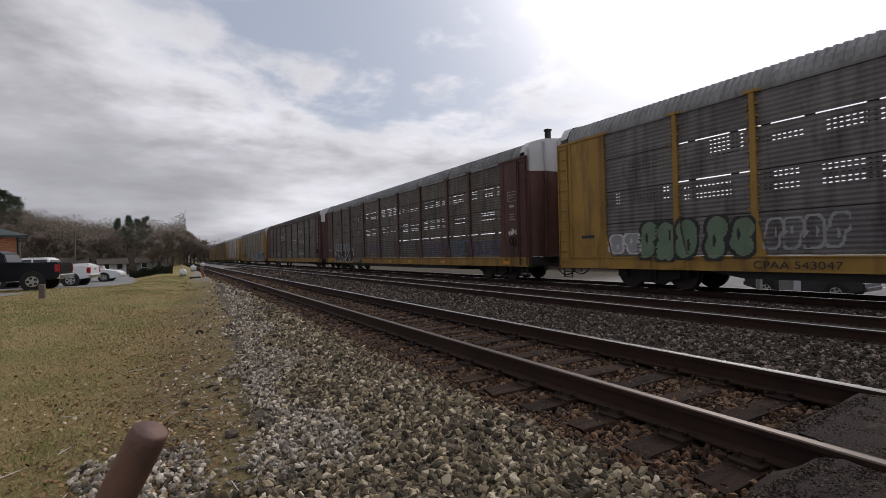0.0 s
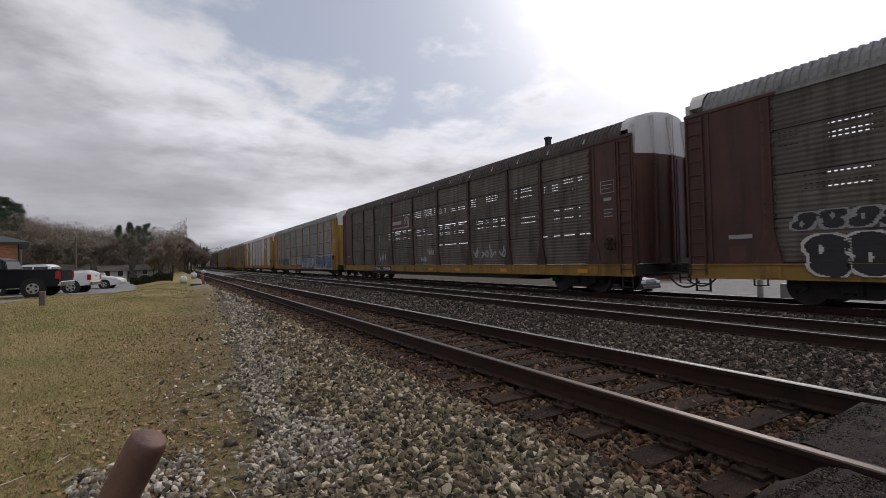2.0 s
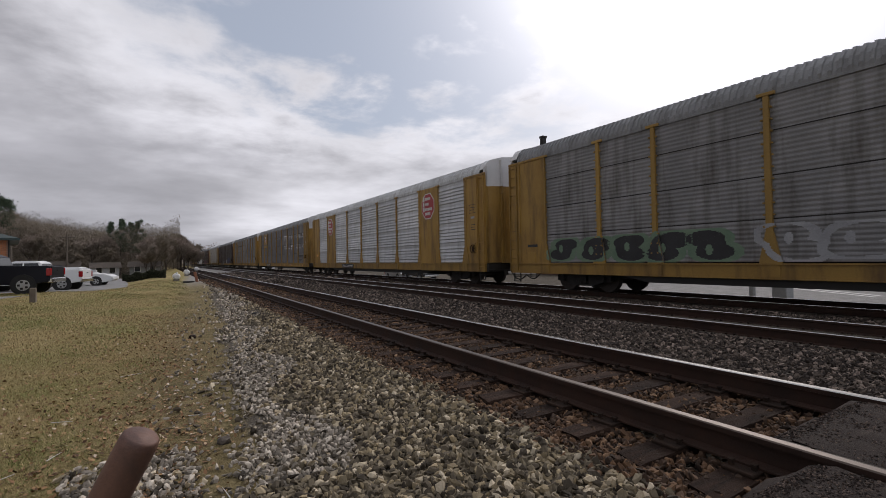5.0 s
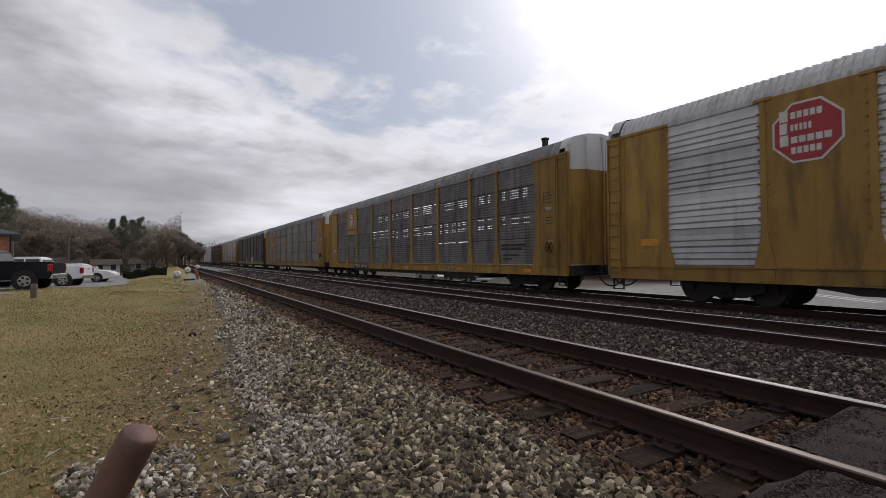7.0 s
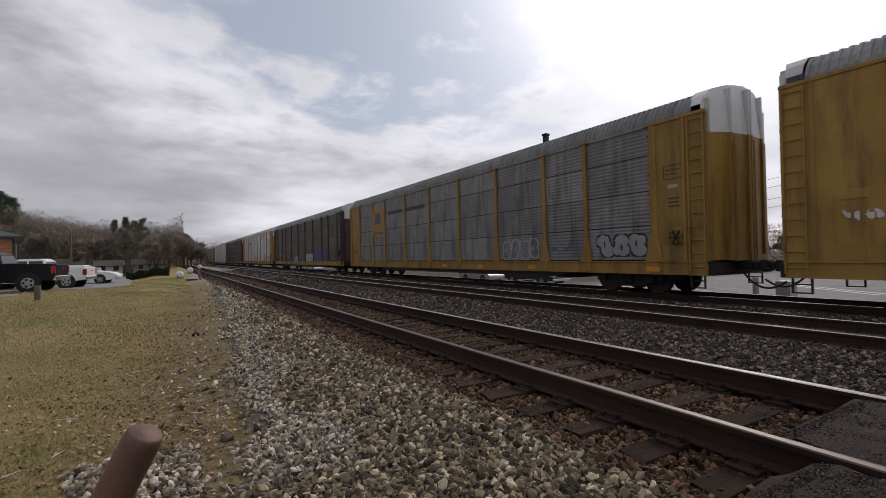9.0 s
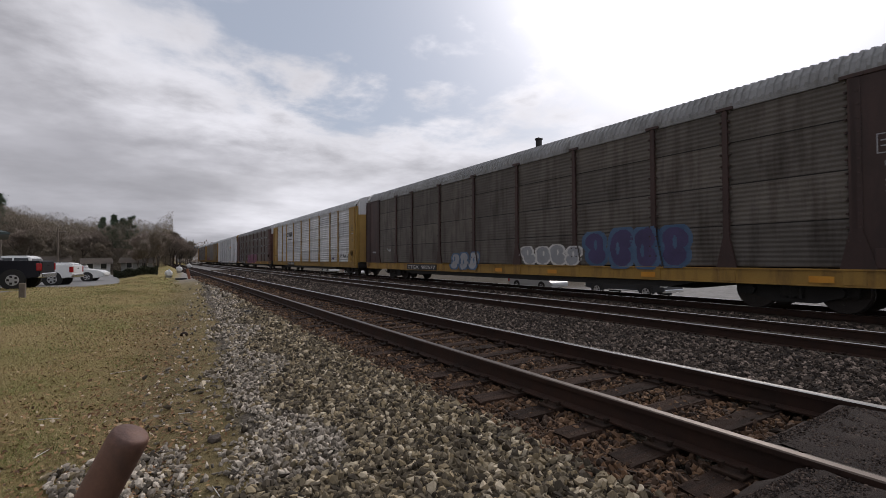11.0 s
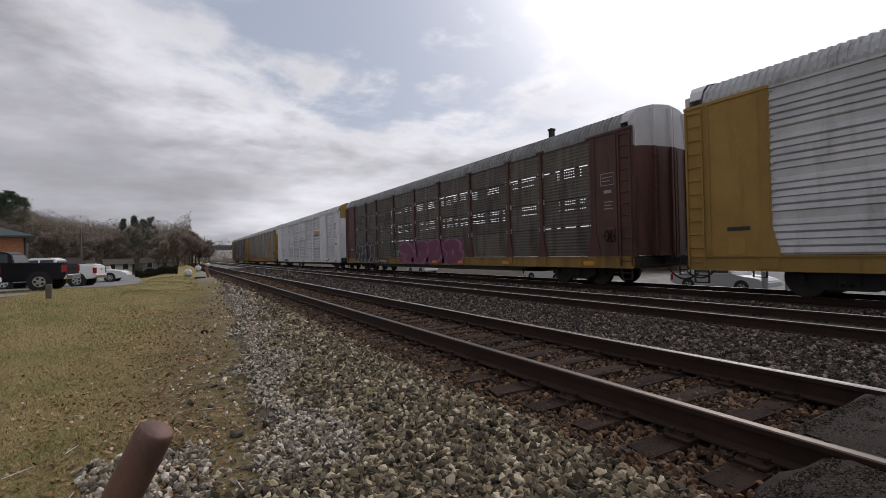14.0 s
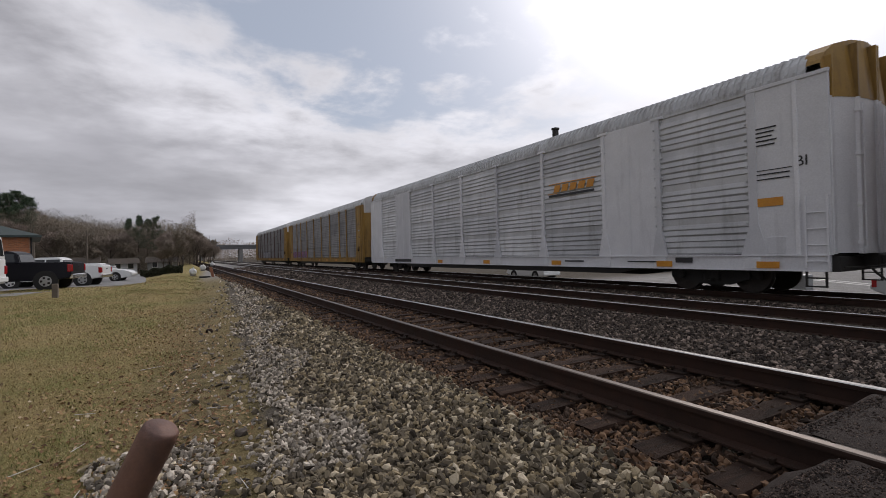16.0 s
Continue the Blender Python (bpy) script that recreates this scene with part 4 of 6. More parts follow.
def hose_bm():
    """One hose, hanging from the coupler toward its neighbour."""
    bm = bmesh.new()
    pts = [Vector((-0.35 - 0.05 * math.sin(u * 3), -0.15 - 1.12 * u, 0.66 - 1.35 * u * (1 - u) - 0.08 * u)) for u in np.linspace(0, 0.9, 14)]
    prev = None
    for i, p in enumerate(pts):
        d = (pts[min(i + 1, 13)] - pts[max(i - 1, 0)]).normalized()
        rot = d.to_track_quat("Z", "X").to_matrix()
        ring = [bm.verts.new(p + rot @ Vector((0.028 * math.cos(a), 0.028 * math.sin(a), 0))) for a in (k * math.tau / 8 for k in range(8))]
        if prev:
            for k in range(8):
                bm.faces.new((prev[k], prev[(k + 1) % 8], ring[(k + 1) % 8], ring[k]))
        prev = ring
    return bm


def sideframe_bm():
    bm = bmesh.new()
    pts = [(-1.2, 0.36), (-1.2, 0.6), (-0.55, 0.78), (0.55, 0.78), (1.2, 0.6), (1.2, 0.36), (0.9, 0.36), (0.45, 0.2), (-0.45, 0.2), (-0.9, 0.36)]
    for x in (-1.06, 0.9):
        prism(bm, pts, "x", x, x + 0.16)
    add_box(bm, -1.15, 1.15, -0.22, 0.22, 0.34, 0.7, bev=0.02)
    for s in (-1, 1):
        for y in (-0.16, 0.0, 0.16):
            add_tube(bm, (s * 1.09, y, 0.3), (s * 1.09, y, 0.58), 0.07, 0.07, 8)
        for y in (-0.89, 0.89):
            add_tube(bm, (s * 1.0, y, 0.46), (s * 1.16, y, 0.46), 0.12, 0.12, 10)
    return bm


def axle_bm():
    bm = bmesh.new()
    for s in (-1, 1):
        add_tube(bm, (s * 0.70, 0, 0), (s * 0.82, 0, 0), 0.46, 0.455, 32)
        add_tube(bm, (s * 0.67, 0, 0), (s * 0.70, 0, 0), 0.485, 0.485, 32)
        add_tube(bm, (s * 0.80, 0, 0), (s * 0.845, 0, 0), 0.13, 0.12, 16)
        for k in range(6):
            a = k * math.tau / 6
            add_box(bm, s * 0.825 - 0.01, s * 0.825 + 0.01, math.cos(a) * 0.3 - 0.03, math.cos(a) * 0.3 + 0.03, math.sin(a) * 0.3 - 0.03, math.sin(a) * 0.3 + 0.03)
    add_tube(bm, (-0.7, 0, 0), (0.7, 0, 0), 0.09, 0.09, 12)
    return bm


def lettering(body, size, where, material, parent, label="", squash=1.0, name="lettering", width=None):
    """Letters on the side toward the lawn; where: (x, y, z) of the text's left end, as read from the lawn."""
    cu = bpy.data.curves.new(name, "FONT")
    cu.body, cu.size, cu.extrude = body, size, 0.002
    tmp = bpy.data.objects.new(name, cu)
    me = bpy.data.meshes.new_from_object(tmp)
    bpy.data.objects.remove(tmp)
    me.materials.append(material)
    if width:
        squash = width / max(v.co.x for v in me.vertices)
    # letters run toward the leading end (-y), upright, facing -x
    m = Matrix.Translation(where) @ Matrix(((0, 0, -1, 0), (-squash, 0, 0, 0), (0, 1, 0, 0), (0, 0, 0, 1)))
    me.transform(m)
    return piece(name, me, parent, label)


def skin(y, z, style, bare):
    """How far out the painted skin lies: the sill, a post with its gusset, or the ribbed sheet."""
    if z < 1.0:
        return -1.6255
    half = 0.08 if z > 1.75 else 0.24 - 0.16 * (z - 1.0) / 0.75
    if not bare and min(abs(y - p) for p in POSTS) < half + 0.02:
        return -HALF - 0.084
    if y < POSTS[0] or y > POSTS[-1]:
        return -HALF - 0.07
    return -HALF - rib(z, style) - 0.006


def letter_field(U, V, shape, rng):
    """Signed distance to one letter in a unit cell: overlapping rounds, upright blocks, or one looping line."""
    if shape == "block":
        q = np.maximum(np.abs(U - 0.5) - 0.47, np.abs(V - 0.5) - 0.47)
        for _ in range(2):
            cx, cy, h = rng.choice((0.3, 0.5, 0.7)), rng.choice((0.0, 1.0, 0.5)), rng.uniform(0.15, 0.4)
            q = np.maximum(q, -np.maximum(np.abs(U - cx) - 0.05, np.abs(V - cy) - h))
        return q
    if shape == "loop":
        ends = [(rng.uniform(0.05, 0.95), rng.uniform(0.05, 0.3) if i % 2 else rng.uniform(0.6, 0.95)) for i in range(6)]
        pts = [(ends[0][0], ends[0][1])]
        for a, b, c in zip(ends, ends[1:], ends[2:]):      # rounded through the turns
            for t in (0.25, 0.5, 0.75, 1.0):
                p, q = [0.5 * (u + v) for u, v in zip(a, b)], [0.5 * (u + v) for u, v in zip(b, c)]
                pts.append(tuple((1 - t) ** 2 * u + 2 * t * (1 - t) * v + t * t * w_ for u, v, w_ in zip(p, b, q)))
        q = np.full(U.shape, 9.0)
        for (ax, ay), (bx, by) in zip(pts, pts[1:]):
            ex, ey = bx - ax, by - ay
            t = np.clip(((U - ax) * ex + (V - ay) * ey) / (ex * ex + ey * ey + 1e-9), 0, 1)
            q = np.minimum(q, np.hypot(U - ax - t * ex, V - ay - t * ey))
        return q - 0.02
    q = np.full(U.shape, 9.0)
    for cx, cy, rx, ry in ((rng.uniform(0.35, 0.65), 0.7, 0.42, 0.3), (rng.uniform(0.3, 0.7), 0.3, 0.40, 0.3), (rng.uniform(0.4, 0.6), 0.5, 0.3, 0.45), (rng.uniform(0.2, 0.8), rng.uniform(0.2, 0.8), 0.25, 0.25)):
        q = np.minimum(q, (np.hypot((U - cx) / rx, (V - cy) / ry) - 1) * min(rx, ry))
    hx, hy = rng.uniform(0.4, 0.6), rng.uniform(0.35, 0.65)
    return np.maximum(q, 0.04 - np.hypot((U - hx) * 1.6, (V - hy) * 0.6))


def graffiti(wagon, y0, y1, z0, z1, letters, fill, edge, seed, style, line=0.05, base=None, label="", shape="bubble", bare=False):
    """Spray paint laid letter by letter on sheets, posts and sill; it follows their relief. fill None: outlines alone."""
    rng = random.Random(seed)
    dy, dz = 0.03, 0.025
    cw = (y1 - y0) / letters
    for n in range(letters):
        lift, drop = rng.uniform(0, 0.1) * (z1 - z0), rng.uniform(0, 0.08) * (z1 - z0)
        lo, hi = z0 + drop, z1 - lift
        grow_ = 0.08 * cw
        ny, nz = int((cw + 2 * grow_) / dy), int((hi - lo) / dz)
        U, V = np.meshgrid((np.arange(ny) + 0.5) / ny, (np.arange(nz) + 0.5) / nz)
        q = letter_field(U, V, shape, rng) * min(cw, hi - lo)
        cls = np.full(U.shape, -1)
        if base:
            rag = 0.04 + 0.03 * np.sin(U * 9 + n) + 0.03 * np.sin(U * 23 + seed)
            cls[(V < 1 - rag) & (V > rag * 0.6)] = 2
        cls[np.abs(q) < line / 2] = 1
        if fill:
            cls[q < -line / 2] = 0
        mats = [fill or edge, edge, base or edge]
        verts, faces, idx = [], [], []
        top = y1 - n * cw + grow_
        for j in range(nz):
            za = lo + j * dz
            i = 0
            while i < ny:
                k, e = cls[j, i], i
                x = skin(top - i * dy, za + 0.5 * dz, style, bare)
                while e < ny and cls[j, e] == k and skin(top - e * dy, za + 0.5 * dz, style, bare) == x:
                    e += 1
                if k >= 0:
                    a, b, m = top - i * dy, top - e * dy, len(verts)
                    verts += [(x, a, za), (x, b, za), (x, b, za + dz), (x, a, za + dz)]
                    faces.append((m, m + 1, m + 2, m + 3))
                    idx.append(int(k))
                i = e
        me = bpy.data.meshes.new("painted_letter")
        me.from_pydata(verts, [], faces)
        for m in mats:
            me.materials.append(m)
        me.polygons.foreach_set("material_index", idx)
        piece("painted_letter", me, wagon, label or "spray-painted bubble shape")


AXLES = []


def bogie(wagon, y):
    b = piece("bogie", shared(("sideframe",), sideframe_bm, [M_BLACK]), wagon, "dark cast bogie frame", pose(0, y, 0))
    for s in (-0.89, 0.89):
        AXLES.append((piece("wheelset", shared(("wheelset",), axle_bm, [M_WHEEL]), b, "", pose(0, s, 0.46)), s))
    return b


def wagon(label, frame_mat, pan, style, holes, roof, cap, plates=(), sill=None, seed=0, post_mat=None):
    w = thing("autorack_wagon", label, "railway wagon", group="wagons of the train")
    post_mat = post_mat or frame_mat
    rng = random.Random(seed)
    fm = frame_mat.name
    piece("side_sill", shared(("side_sill", (sill or frame_mat).name), sill_bm, [sill or frame_mat]), w, "dented steel side sill")
    piece("underframe", shared(("underframe",), frame_bm, [M_BLACK]), w, "black underframe")
    for i, y in enumerate(POSTS):
        if i in (0, len(POSTS) - 1) and style == "louvre":
            continue
        piece("side_post", shared(("side_post", post_mat.name), post_bm, [post_mat]), w, "", pose(-HALF, y, 0))
    for i, (a, b) in enumerate(zip(POSTS, POSTS[1:])):
        if i in plates:
            piece("side_plate", shared(("side_plate", b - a, fm), lambda: plate_bm(b - a), [frame_mat]), w, "", pose(-HALF, a, 0))
            continue
        wd = round(b - a - 0.10, 3)
        for r in range(4):
            piece("side_panel", panel_mesh(wd, r, style, holes, pan, rng.randrange(3)), w, "", pose(-HALF, a + 0.05, 0))
    for y0, y1 in ((END + 0.1, POSTS[0] + 0.06), (POSTS[-1] - 0.06, LEN - TAIL - 0.1)):
        bm = box_bm(-HALF - 0.05, -HALF + 0.03, y0, y1, 0.98, 5.0, bev=0.006)
        part("corner_plate", bm, frame_mat, w)
        part("eave_plate", box_bm(-HALF - 0.075, -HALF, y0 - 0.02, y1, 4.94, 5.03, bev=0.008), frame_mat, w)
        out = y0 + 0.62 if y0 < 1 else y1 - 0.62
        inn = y1 - 0.12 if y0 < 1 else y0 + 0.12
        part("corner_post", box_bm(-HALF - 0.085, -HALF, out - 0.045, out + 0.045, 1.0, 4.935, bev=0.008), frame_mat, w)
        bm = box_bm(-HALF - 0.075, -HALF, inn - 0.09, inn + 0.09, 1.0, 4.935, bev=0.008)
        prism(bm, [(inn - 0.3, 1.0), (inn + 0.3, 1.0), (inn + 0.1, 1.75), (inn - 0.1, 1.75)], "x", -HALF - 0.079, -HALF)
        part("corner_post", bm, frame_mat, w)
        mid = (out + inn) / 2
        part("hatch", box_bm(-HALF - 0.068, -HALF, mid - 0.2, mid + 0.2, 1.02, 1.42, bev=0.006), frame_mat, w)
    part("top_rail", box_bm(-HALF - 0.04, -HALF + 0.05, END + 0.3, LEN - TAIL - 0.3, 4.93, 4.995, bev=0.006), roof, w)
    piece("roof", shared(("roof", roof.name), roof_bm, [roof]), w, "ribbed sheet-metal roof")
    mir = Matrix.Translation((0, LEN - TAIL, 0)) @ Matrix.Rotation(math.pi, 4, "Z")
    for m in (Matrix.Translation((0, END, 0)), mir):
        for x in (-1.42, -0.8, -0.05, 0.05, 0.8, 1.42):
            piece("gable_stile", shared(("gable_stile", x, cap.name), lambda: stile_bm(x), [cap]), w, "", m)
        piece("roof_end", shared(("roof_end", cap.name), cap_bm, [cap]), w, "smooth roof end above the doors", m)
        piece("end_door", shared(("end_door", fm), end_bm, [frame_mat]), w, "folding end doors", m)
        piece("coupler", shared(("coupler",), coupler_bm, [M_BLACK]), w, "black coupler and steps", m)
        piece("air_hose", shared(("air_hose",), hose_bm, [M_BLACK]), w, "drooping rubber hose", m)
    top = 2.3 if frame_mat is M_WHT else 4.9
    for y in (END + 0.16, LEN - TAIL - 0.58):
        piece("ladder", shared(("ladder", fm), lambda: ladder_bm(top), [frame_mat]), w, "", pose(-HALF, y, 0))
    # dark strips added behind most slits between the sheets, to keep them dark
    for z in (2.045, 3.065, 4.115):
        for a, b in zip(POSTS, POSTS[1:]):
            if not (holes and rng.random() < 0.3):
                piece("seal_strip", shared(("seal_strip", b - a), lambda: box_bm(0.012, 0.03, 0, b - a, -0.03, 0.03), [M_BLACK]), w, "", pose(-HALF, a, z))
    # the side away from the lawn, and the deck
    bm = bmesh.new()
    # open bars let light through perforated panels; a solid wall keeps slits dark
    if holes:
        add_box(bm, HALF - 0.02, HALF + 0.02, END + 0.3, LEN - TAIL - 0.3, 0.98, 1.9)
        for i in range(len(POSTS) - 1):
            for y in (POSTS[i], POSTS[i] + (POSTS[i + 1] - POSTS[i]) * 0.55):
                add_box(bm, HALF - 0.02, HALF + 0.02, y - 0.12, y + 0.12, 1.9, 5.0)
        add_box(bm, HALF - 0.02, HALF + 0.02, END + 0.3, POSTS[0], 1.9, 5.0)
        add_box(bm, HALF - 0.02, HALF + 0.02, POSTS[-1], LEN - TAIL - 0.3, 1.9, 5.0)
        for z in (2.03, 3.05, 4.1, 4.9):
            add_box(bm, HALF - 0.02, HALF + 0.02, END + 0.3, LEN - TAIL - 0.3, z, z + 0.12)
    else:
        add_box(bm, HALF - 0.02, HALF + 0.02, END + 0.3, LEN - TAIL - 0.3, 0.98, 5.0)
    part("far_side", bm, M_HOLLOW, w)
    for y in (3.3, 24.5):
        bogie(w, y)
    # a hand brake by the leading end
    if frame_mat is not M_WHT:
        bm = bmesh.new()
        add_box(bm, -HALF - 0.13, -HALF, 1.08, 1.38, 1.47, 1.93, bev=0.03)
        gear = part("brake_gear", bm, frame_mat, w)
        bm = bmesh.new()
        bmesh.ops.create_cone(bm, cap_ends=False, segments=20, radius1=0.2, radius2=0.2, depth=0.03, matrix=Matrix.Translation((-HALF - 0.16, 1.23, 1.66)) @ Matrix.Rotation(math.pi / 2, 4, "Y"))
        for k in range(3):
            add_box(bm, -0.012, 0.012, -0.19, 0.19, -0.014, 0.014, m=Matrix.Translation((-HALF - 0.155, 1.23, 1.66)) @ Matrix.Rotation(k * math.pi / 3, 4, "X"))
        part("brake_wheel", bm, M_IRON, gear, "rusty spoked brake wheel")
    return w


def bars(w, spots, material, x=-HALF - 0.062, name="stencil", label=""):
    """Small stencilled lines that cannot be read: plain bars. spots: (y, z, length, height)."""
    for y, z, ln, h in spots:
        part(name, box_bm(x - 0.003, x, y - ln, y, z, z + h), material, w, label or "unreadable stencilled line")


def reflectors(w, rng):
    for y in (2.4, 7.3, 10.6, 13.6):
        bars(w, [(y + rng.uniform(-0.5, 0.5), 0.7, 0.45, 0.14)], M_ORANGE, -1.6255, "reflector", "yellow reflector strip")


def octagon_sign(w, y, z, r):
    sg = []
    for k, (rad, m, x, nm) in enumerate(((r, M_PAINTW, -HALF - 0.066, "sign_border"), (r * 0.93, M_RED, -HALF - 0.070, "sign_face"))):
        bm = bmesh.new()
        prism(bm, [(y + rad * math.cos(a) * 0.98, z + rad * math.sin(a)) for a in (math.pi / 8 + i * math.pi / 4 for i in range(8))], "x", x, x + 0.01)
        part(nm, bm, m, w, "red octagonal sign with a white border" if k else "")
    for z0, big, rest in ((0.28, 0.17, 0.62), (0.0, 0.15, 0.42), (-0.28, 0.17, 0.78), (-0.52, 0.0, 0.6)):
        if big:
            bars(w, [(y + 0.52, z + z0, big, 0.25)], M_PAINTW, -HALF - 0.074, "sign_initial", "tall white bar on the red sign")
        bars(w, [(y + 0.3 - rest * q / 5, z + z0 + 0.04, rest / 5 - 0.03, 0.15) for q in range(5)], M_PAINTW, -HALF - 0.074, "sign_line", "white bar on the red sign")


def shield_sign(w, y, z):
    part("yellow_board", box_bm(-HALF - 0.066, -HALF - 0.03, 21.38, 23.22, 3.1, 4.92, bev=0.006), M_YEL2, w, "yellow painted board")
    sh = [(-0.4, 0.42), (-0.2, 0.36), (0, 0.44), (0.2, 0.36), (0.4, 0.42), (0.42, -0.1), (0.3, -0.42), (0, -0.6), (-0.3, -0.42), (-0.42, -0.1)]
    bm = bmesh.new()
    prism(bm, [(y + a, z + b) for a, b in sh], "x", -HALF - 0.074, -HALF - 0.06)
    part("shield", bm, M_NAVY, w, "navy shield with red and white stripes")
    for i, m in enumerate([M_PAINTW, M_RED] * 4 + [M_PAINTW]):
        a = -0.36 + i * 0.08
        lo = -0.55 + 0.55 * abs((a + 0.04) / 0.42) ** 2 * 0.5
        bars(w, [(y + a + 0.08, z + lo, 0.08, -0.02 - lo)], m, -HALF - 0.076, "shield_stripe", "shield stripe")
    bars(w, [(y + 0.3, z + 0.22, 0.6, 0.1), (y + 0.32, z + 0.06, 0.64, 0.1)], M_PAINTW, -HALF - 0.076, "shield_line", "white bars on the shield")
    bars(w, [(y + 0.8, z - 0.86, 1.6, 0.12)], M_NAVY, -HALF - 0.070, "slogan", "dark bar of lettering under the shield")


def plate_marks(w, x0, x1, body, size, colour=None):
    """Wagon marks in white on a black patch of the sill, from x1 (their left end) to x0."""
    if colour is None:
        part("stencil_patch", box_bm(-1.6205, -1.58, x0, x1, 0.65, 0.95), M_PAINTK, w, "black patch on the sill")
    lettering(body, size, (-1.6235, x1 - 0.1, 0.70), colour or M_PAINTW, w, "wagon marks on the sill", width=x1 - x0 - 0.2)


def stencil_box(w, y, z, wd, h, material):
    """A thin painted frame round a block of small print."""
    x = -HALF - 0.056
    bm = bmesh.new()
    for a in ((y - wd, y, z, z + 0.02), (y - wd, y, z + h - 0.02, z + h), (y - wd, y - wd + 0.02, z + 0.02, z + h - 0.02), (y - 0.02, y, z + 0.02, z + h - 0.02)):
        add_box(bm, x - 0.003, x, *a)
    part("stencil_frame", bm, material, w, "thin painted frame round small print")
    bars(w, [(y - 0.06, z + h * 0.62, wd * 0.75, 0.025), (y - 0.06, z + h * 0.34, wd * 0.6, 0.025)], material, x)


def build_train():
    rng = random.Random(4)
    T = []
    P = -HALF - 0.063
    SILL = -1.6235
    # 0
    w = wagon("yellow car-carrier wagon with grimy perforated panels and green graffiti", M_YEL, M_PAN_DARK, "rib", True, M_ROOF_OLD, M_CAP, seed=1)
    graffiti(w, 21.3, 24.6, 0.84, 2.15, 5, M_PAINTG, M_PAINTK, 11, "rib", 0.06, label="pale green graffiti letter with a black outline")
    graffiti(w, 24.5, 25.6, 1.05, 1.75, 2, M_PAINTPALE, M_PAINTW, 16, "rib", 0.05, label="grey spiky graffiti shape")
    graffiti(w, 19.5, 21.1, 1.1, 1.95, 4, None, M_PAINTPALE, 12, "rib", 0.04, label="thin outlined graffiti letter")
    plate_marks(w, 19.5, 21.45, "CPAA 543047", 0.25, M_PAINTK)
    T.append(w)
    # 1
    w = wagon("brown car-carrier wagon with perforated panels and black graffiti", M_BRN, M_PAN_BRN, "rib", True, M_ROOF_OLD, M_CAP, sill=M_YEL, seed=2, post_mat=M_BRN)
    graffiti(w, 20.7, 25.3, 0.64, 1.75, 5, M_PAINTK, M_PAINTW, 5, "rib", 0.05, label="black bubble graffiti letter with a white outline")
    graffiti(w, 21.2, 25.4, 1.7, 2.2, 8, M_PAINTK, M_PAINTPALE, 17, "rib", 0.05, label="black graffiti spike with a pale edge")
    graffiti(w, 2.2, 4.3, 1.1, 1.8, 4, None, M_PAINTPUR, 6, "rib", 0.05, label="faded purple graffiti shape", shape="block")
    graffiti(w, 4.7, 6.3, 1.1, 1.85, 3, None, M_PAINTB, 8, "rib", 0.06, label="faded blue graffiti shape", shape="block")
    graffiti(w, 6.8, 9.2, 1.1, 1.8, 4, None, M_PAINTPUR, 9, "rib", 0.06, label="faded purple graffiti outline")
    graffiti(w, 17.2, 20.2, 1.1, 2.0, 4, None, M_PAINTK, 7, "rib", 0.06, label="dark outlined graffiti letter")
    graffiti(w, 15.6, 17.0, 1.2, 2.1, 2, None, M_PAINTPUR, 14, "rib", 0.06, label="purple graffiti loop", shape="loop")
    graffiti(w, 1.0, 1.6, 1.85, 2.2, 4, None, M_PAINTW, 15, "rib", 0.035, label="white scrawl on the end plate", shape="loop")
    plate_marks(w, 18.85, 20.35, "910797", 0.25)
    T.append(w)
    # 2
    w = wagon("dark brown car-carrier wagon with perforated panels and a dirty roof", M_BRN, M_PAN_BRN, "rib", True, M_ROOF_BRN, M_CAP, sill=M_YEL, seed=3, post_mat=M_DBRN)
    graffiti(w, 6.7, 9.2, 1.1, 1.95, 4, None, M_PAINTPALE, 21, "rib", 0.035, label="thin white scrawl", shape="loop")
    graffiti(w, 19.3, 20.4, 1.1, 1.9, 4, None, M_PAINTPALE, 22, "rib", 0.04, label="thin white scrawl", shape="loop")
    graffiti(w, 12.9, 13.6, 1.45, 1.95, 5, None, M_PAINTPALE, 24, "rib", 0.035, label="thin white scrawl", shape="loop")
    graffiti(w, 13.7, 14.4, 1.1, 1.55, 3, None, M_PAINTPALE, 25, "rib", 0.035, label="thin white scrawl", shape="loop")
    part("sign_board", box_bm(-HALF - 0.05, -HALF - 0.01, 15.45, 18.26, 3.12, 3.98, bev=0.005), M_BRN, w, "brown painted sign board")
    bars(w, [(18.1, 3.5, 1.3, 0.2), (18.1, 3.24, 1.5, 0.06), (16.55, 3.24, 0.75, 0.08)], M_PAINTPALE, -HALF - 0.051, "sign_line", "pale bar on a brown sign")
    bm = bmesh.new()
    for r0, r1 in ((0.27, 0.36), (0.12, 0.19)):
        ring = [[bm.verts.new((-HALF - 0.053, 16.1 + r * math.cos(a), 3.56 + r * math.sin(a))) for a in (k * math.pi * 1.4 / 16 - 0.4 for k in range(17))] for r in (r0, r1)]
        for k in range(16):
            bm.faces.new((ring[0][k], ring[0][k + 1], ring[1][k + 1], ring[1][k]))
    part("sign_arc", bm, M_PAINTPALE, w, "pale arcs on a brown sign")
    plate_marks(w, 18.4, 21.3, "TTGX   159806", 0.26)
    for i in range(14):
        bm = box_bm(-0.004, 0.0, -0.06, 0.06, 0, 0.22, m=pose(-1.57, 2.3 + i * 1.75, 5.1, 0, 30, 0))
        part("roof_patch", bm, M_PAINTPALE, w, "pale patch along the roof edge")
    T.append(w)
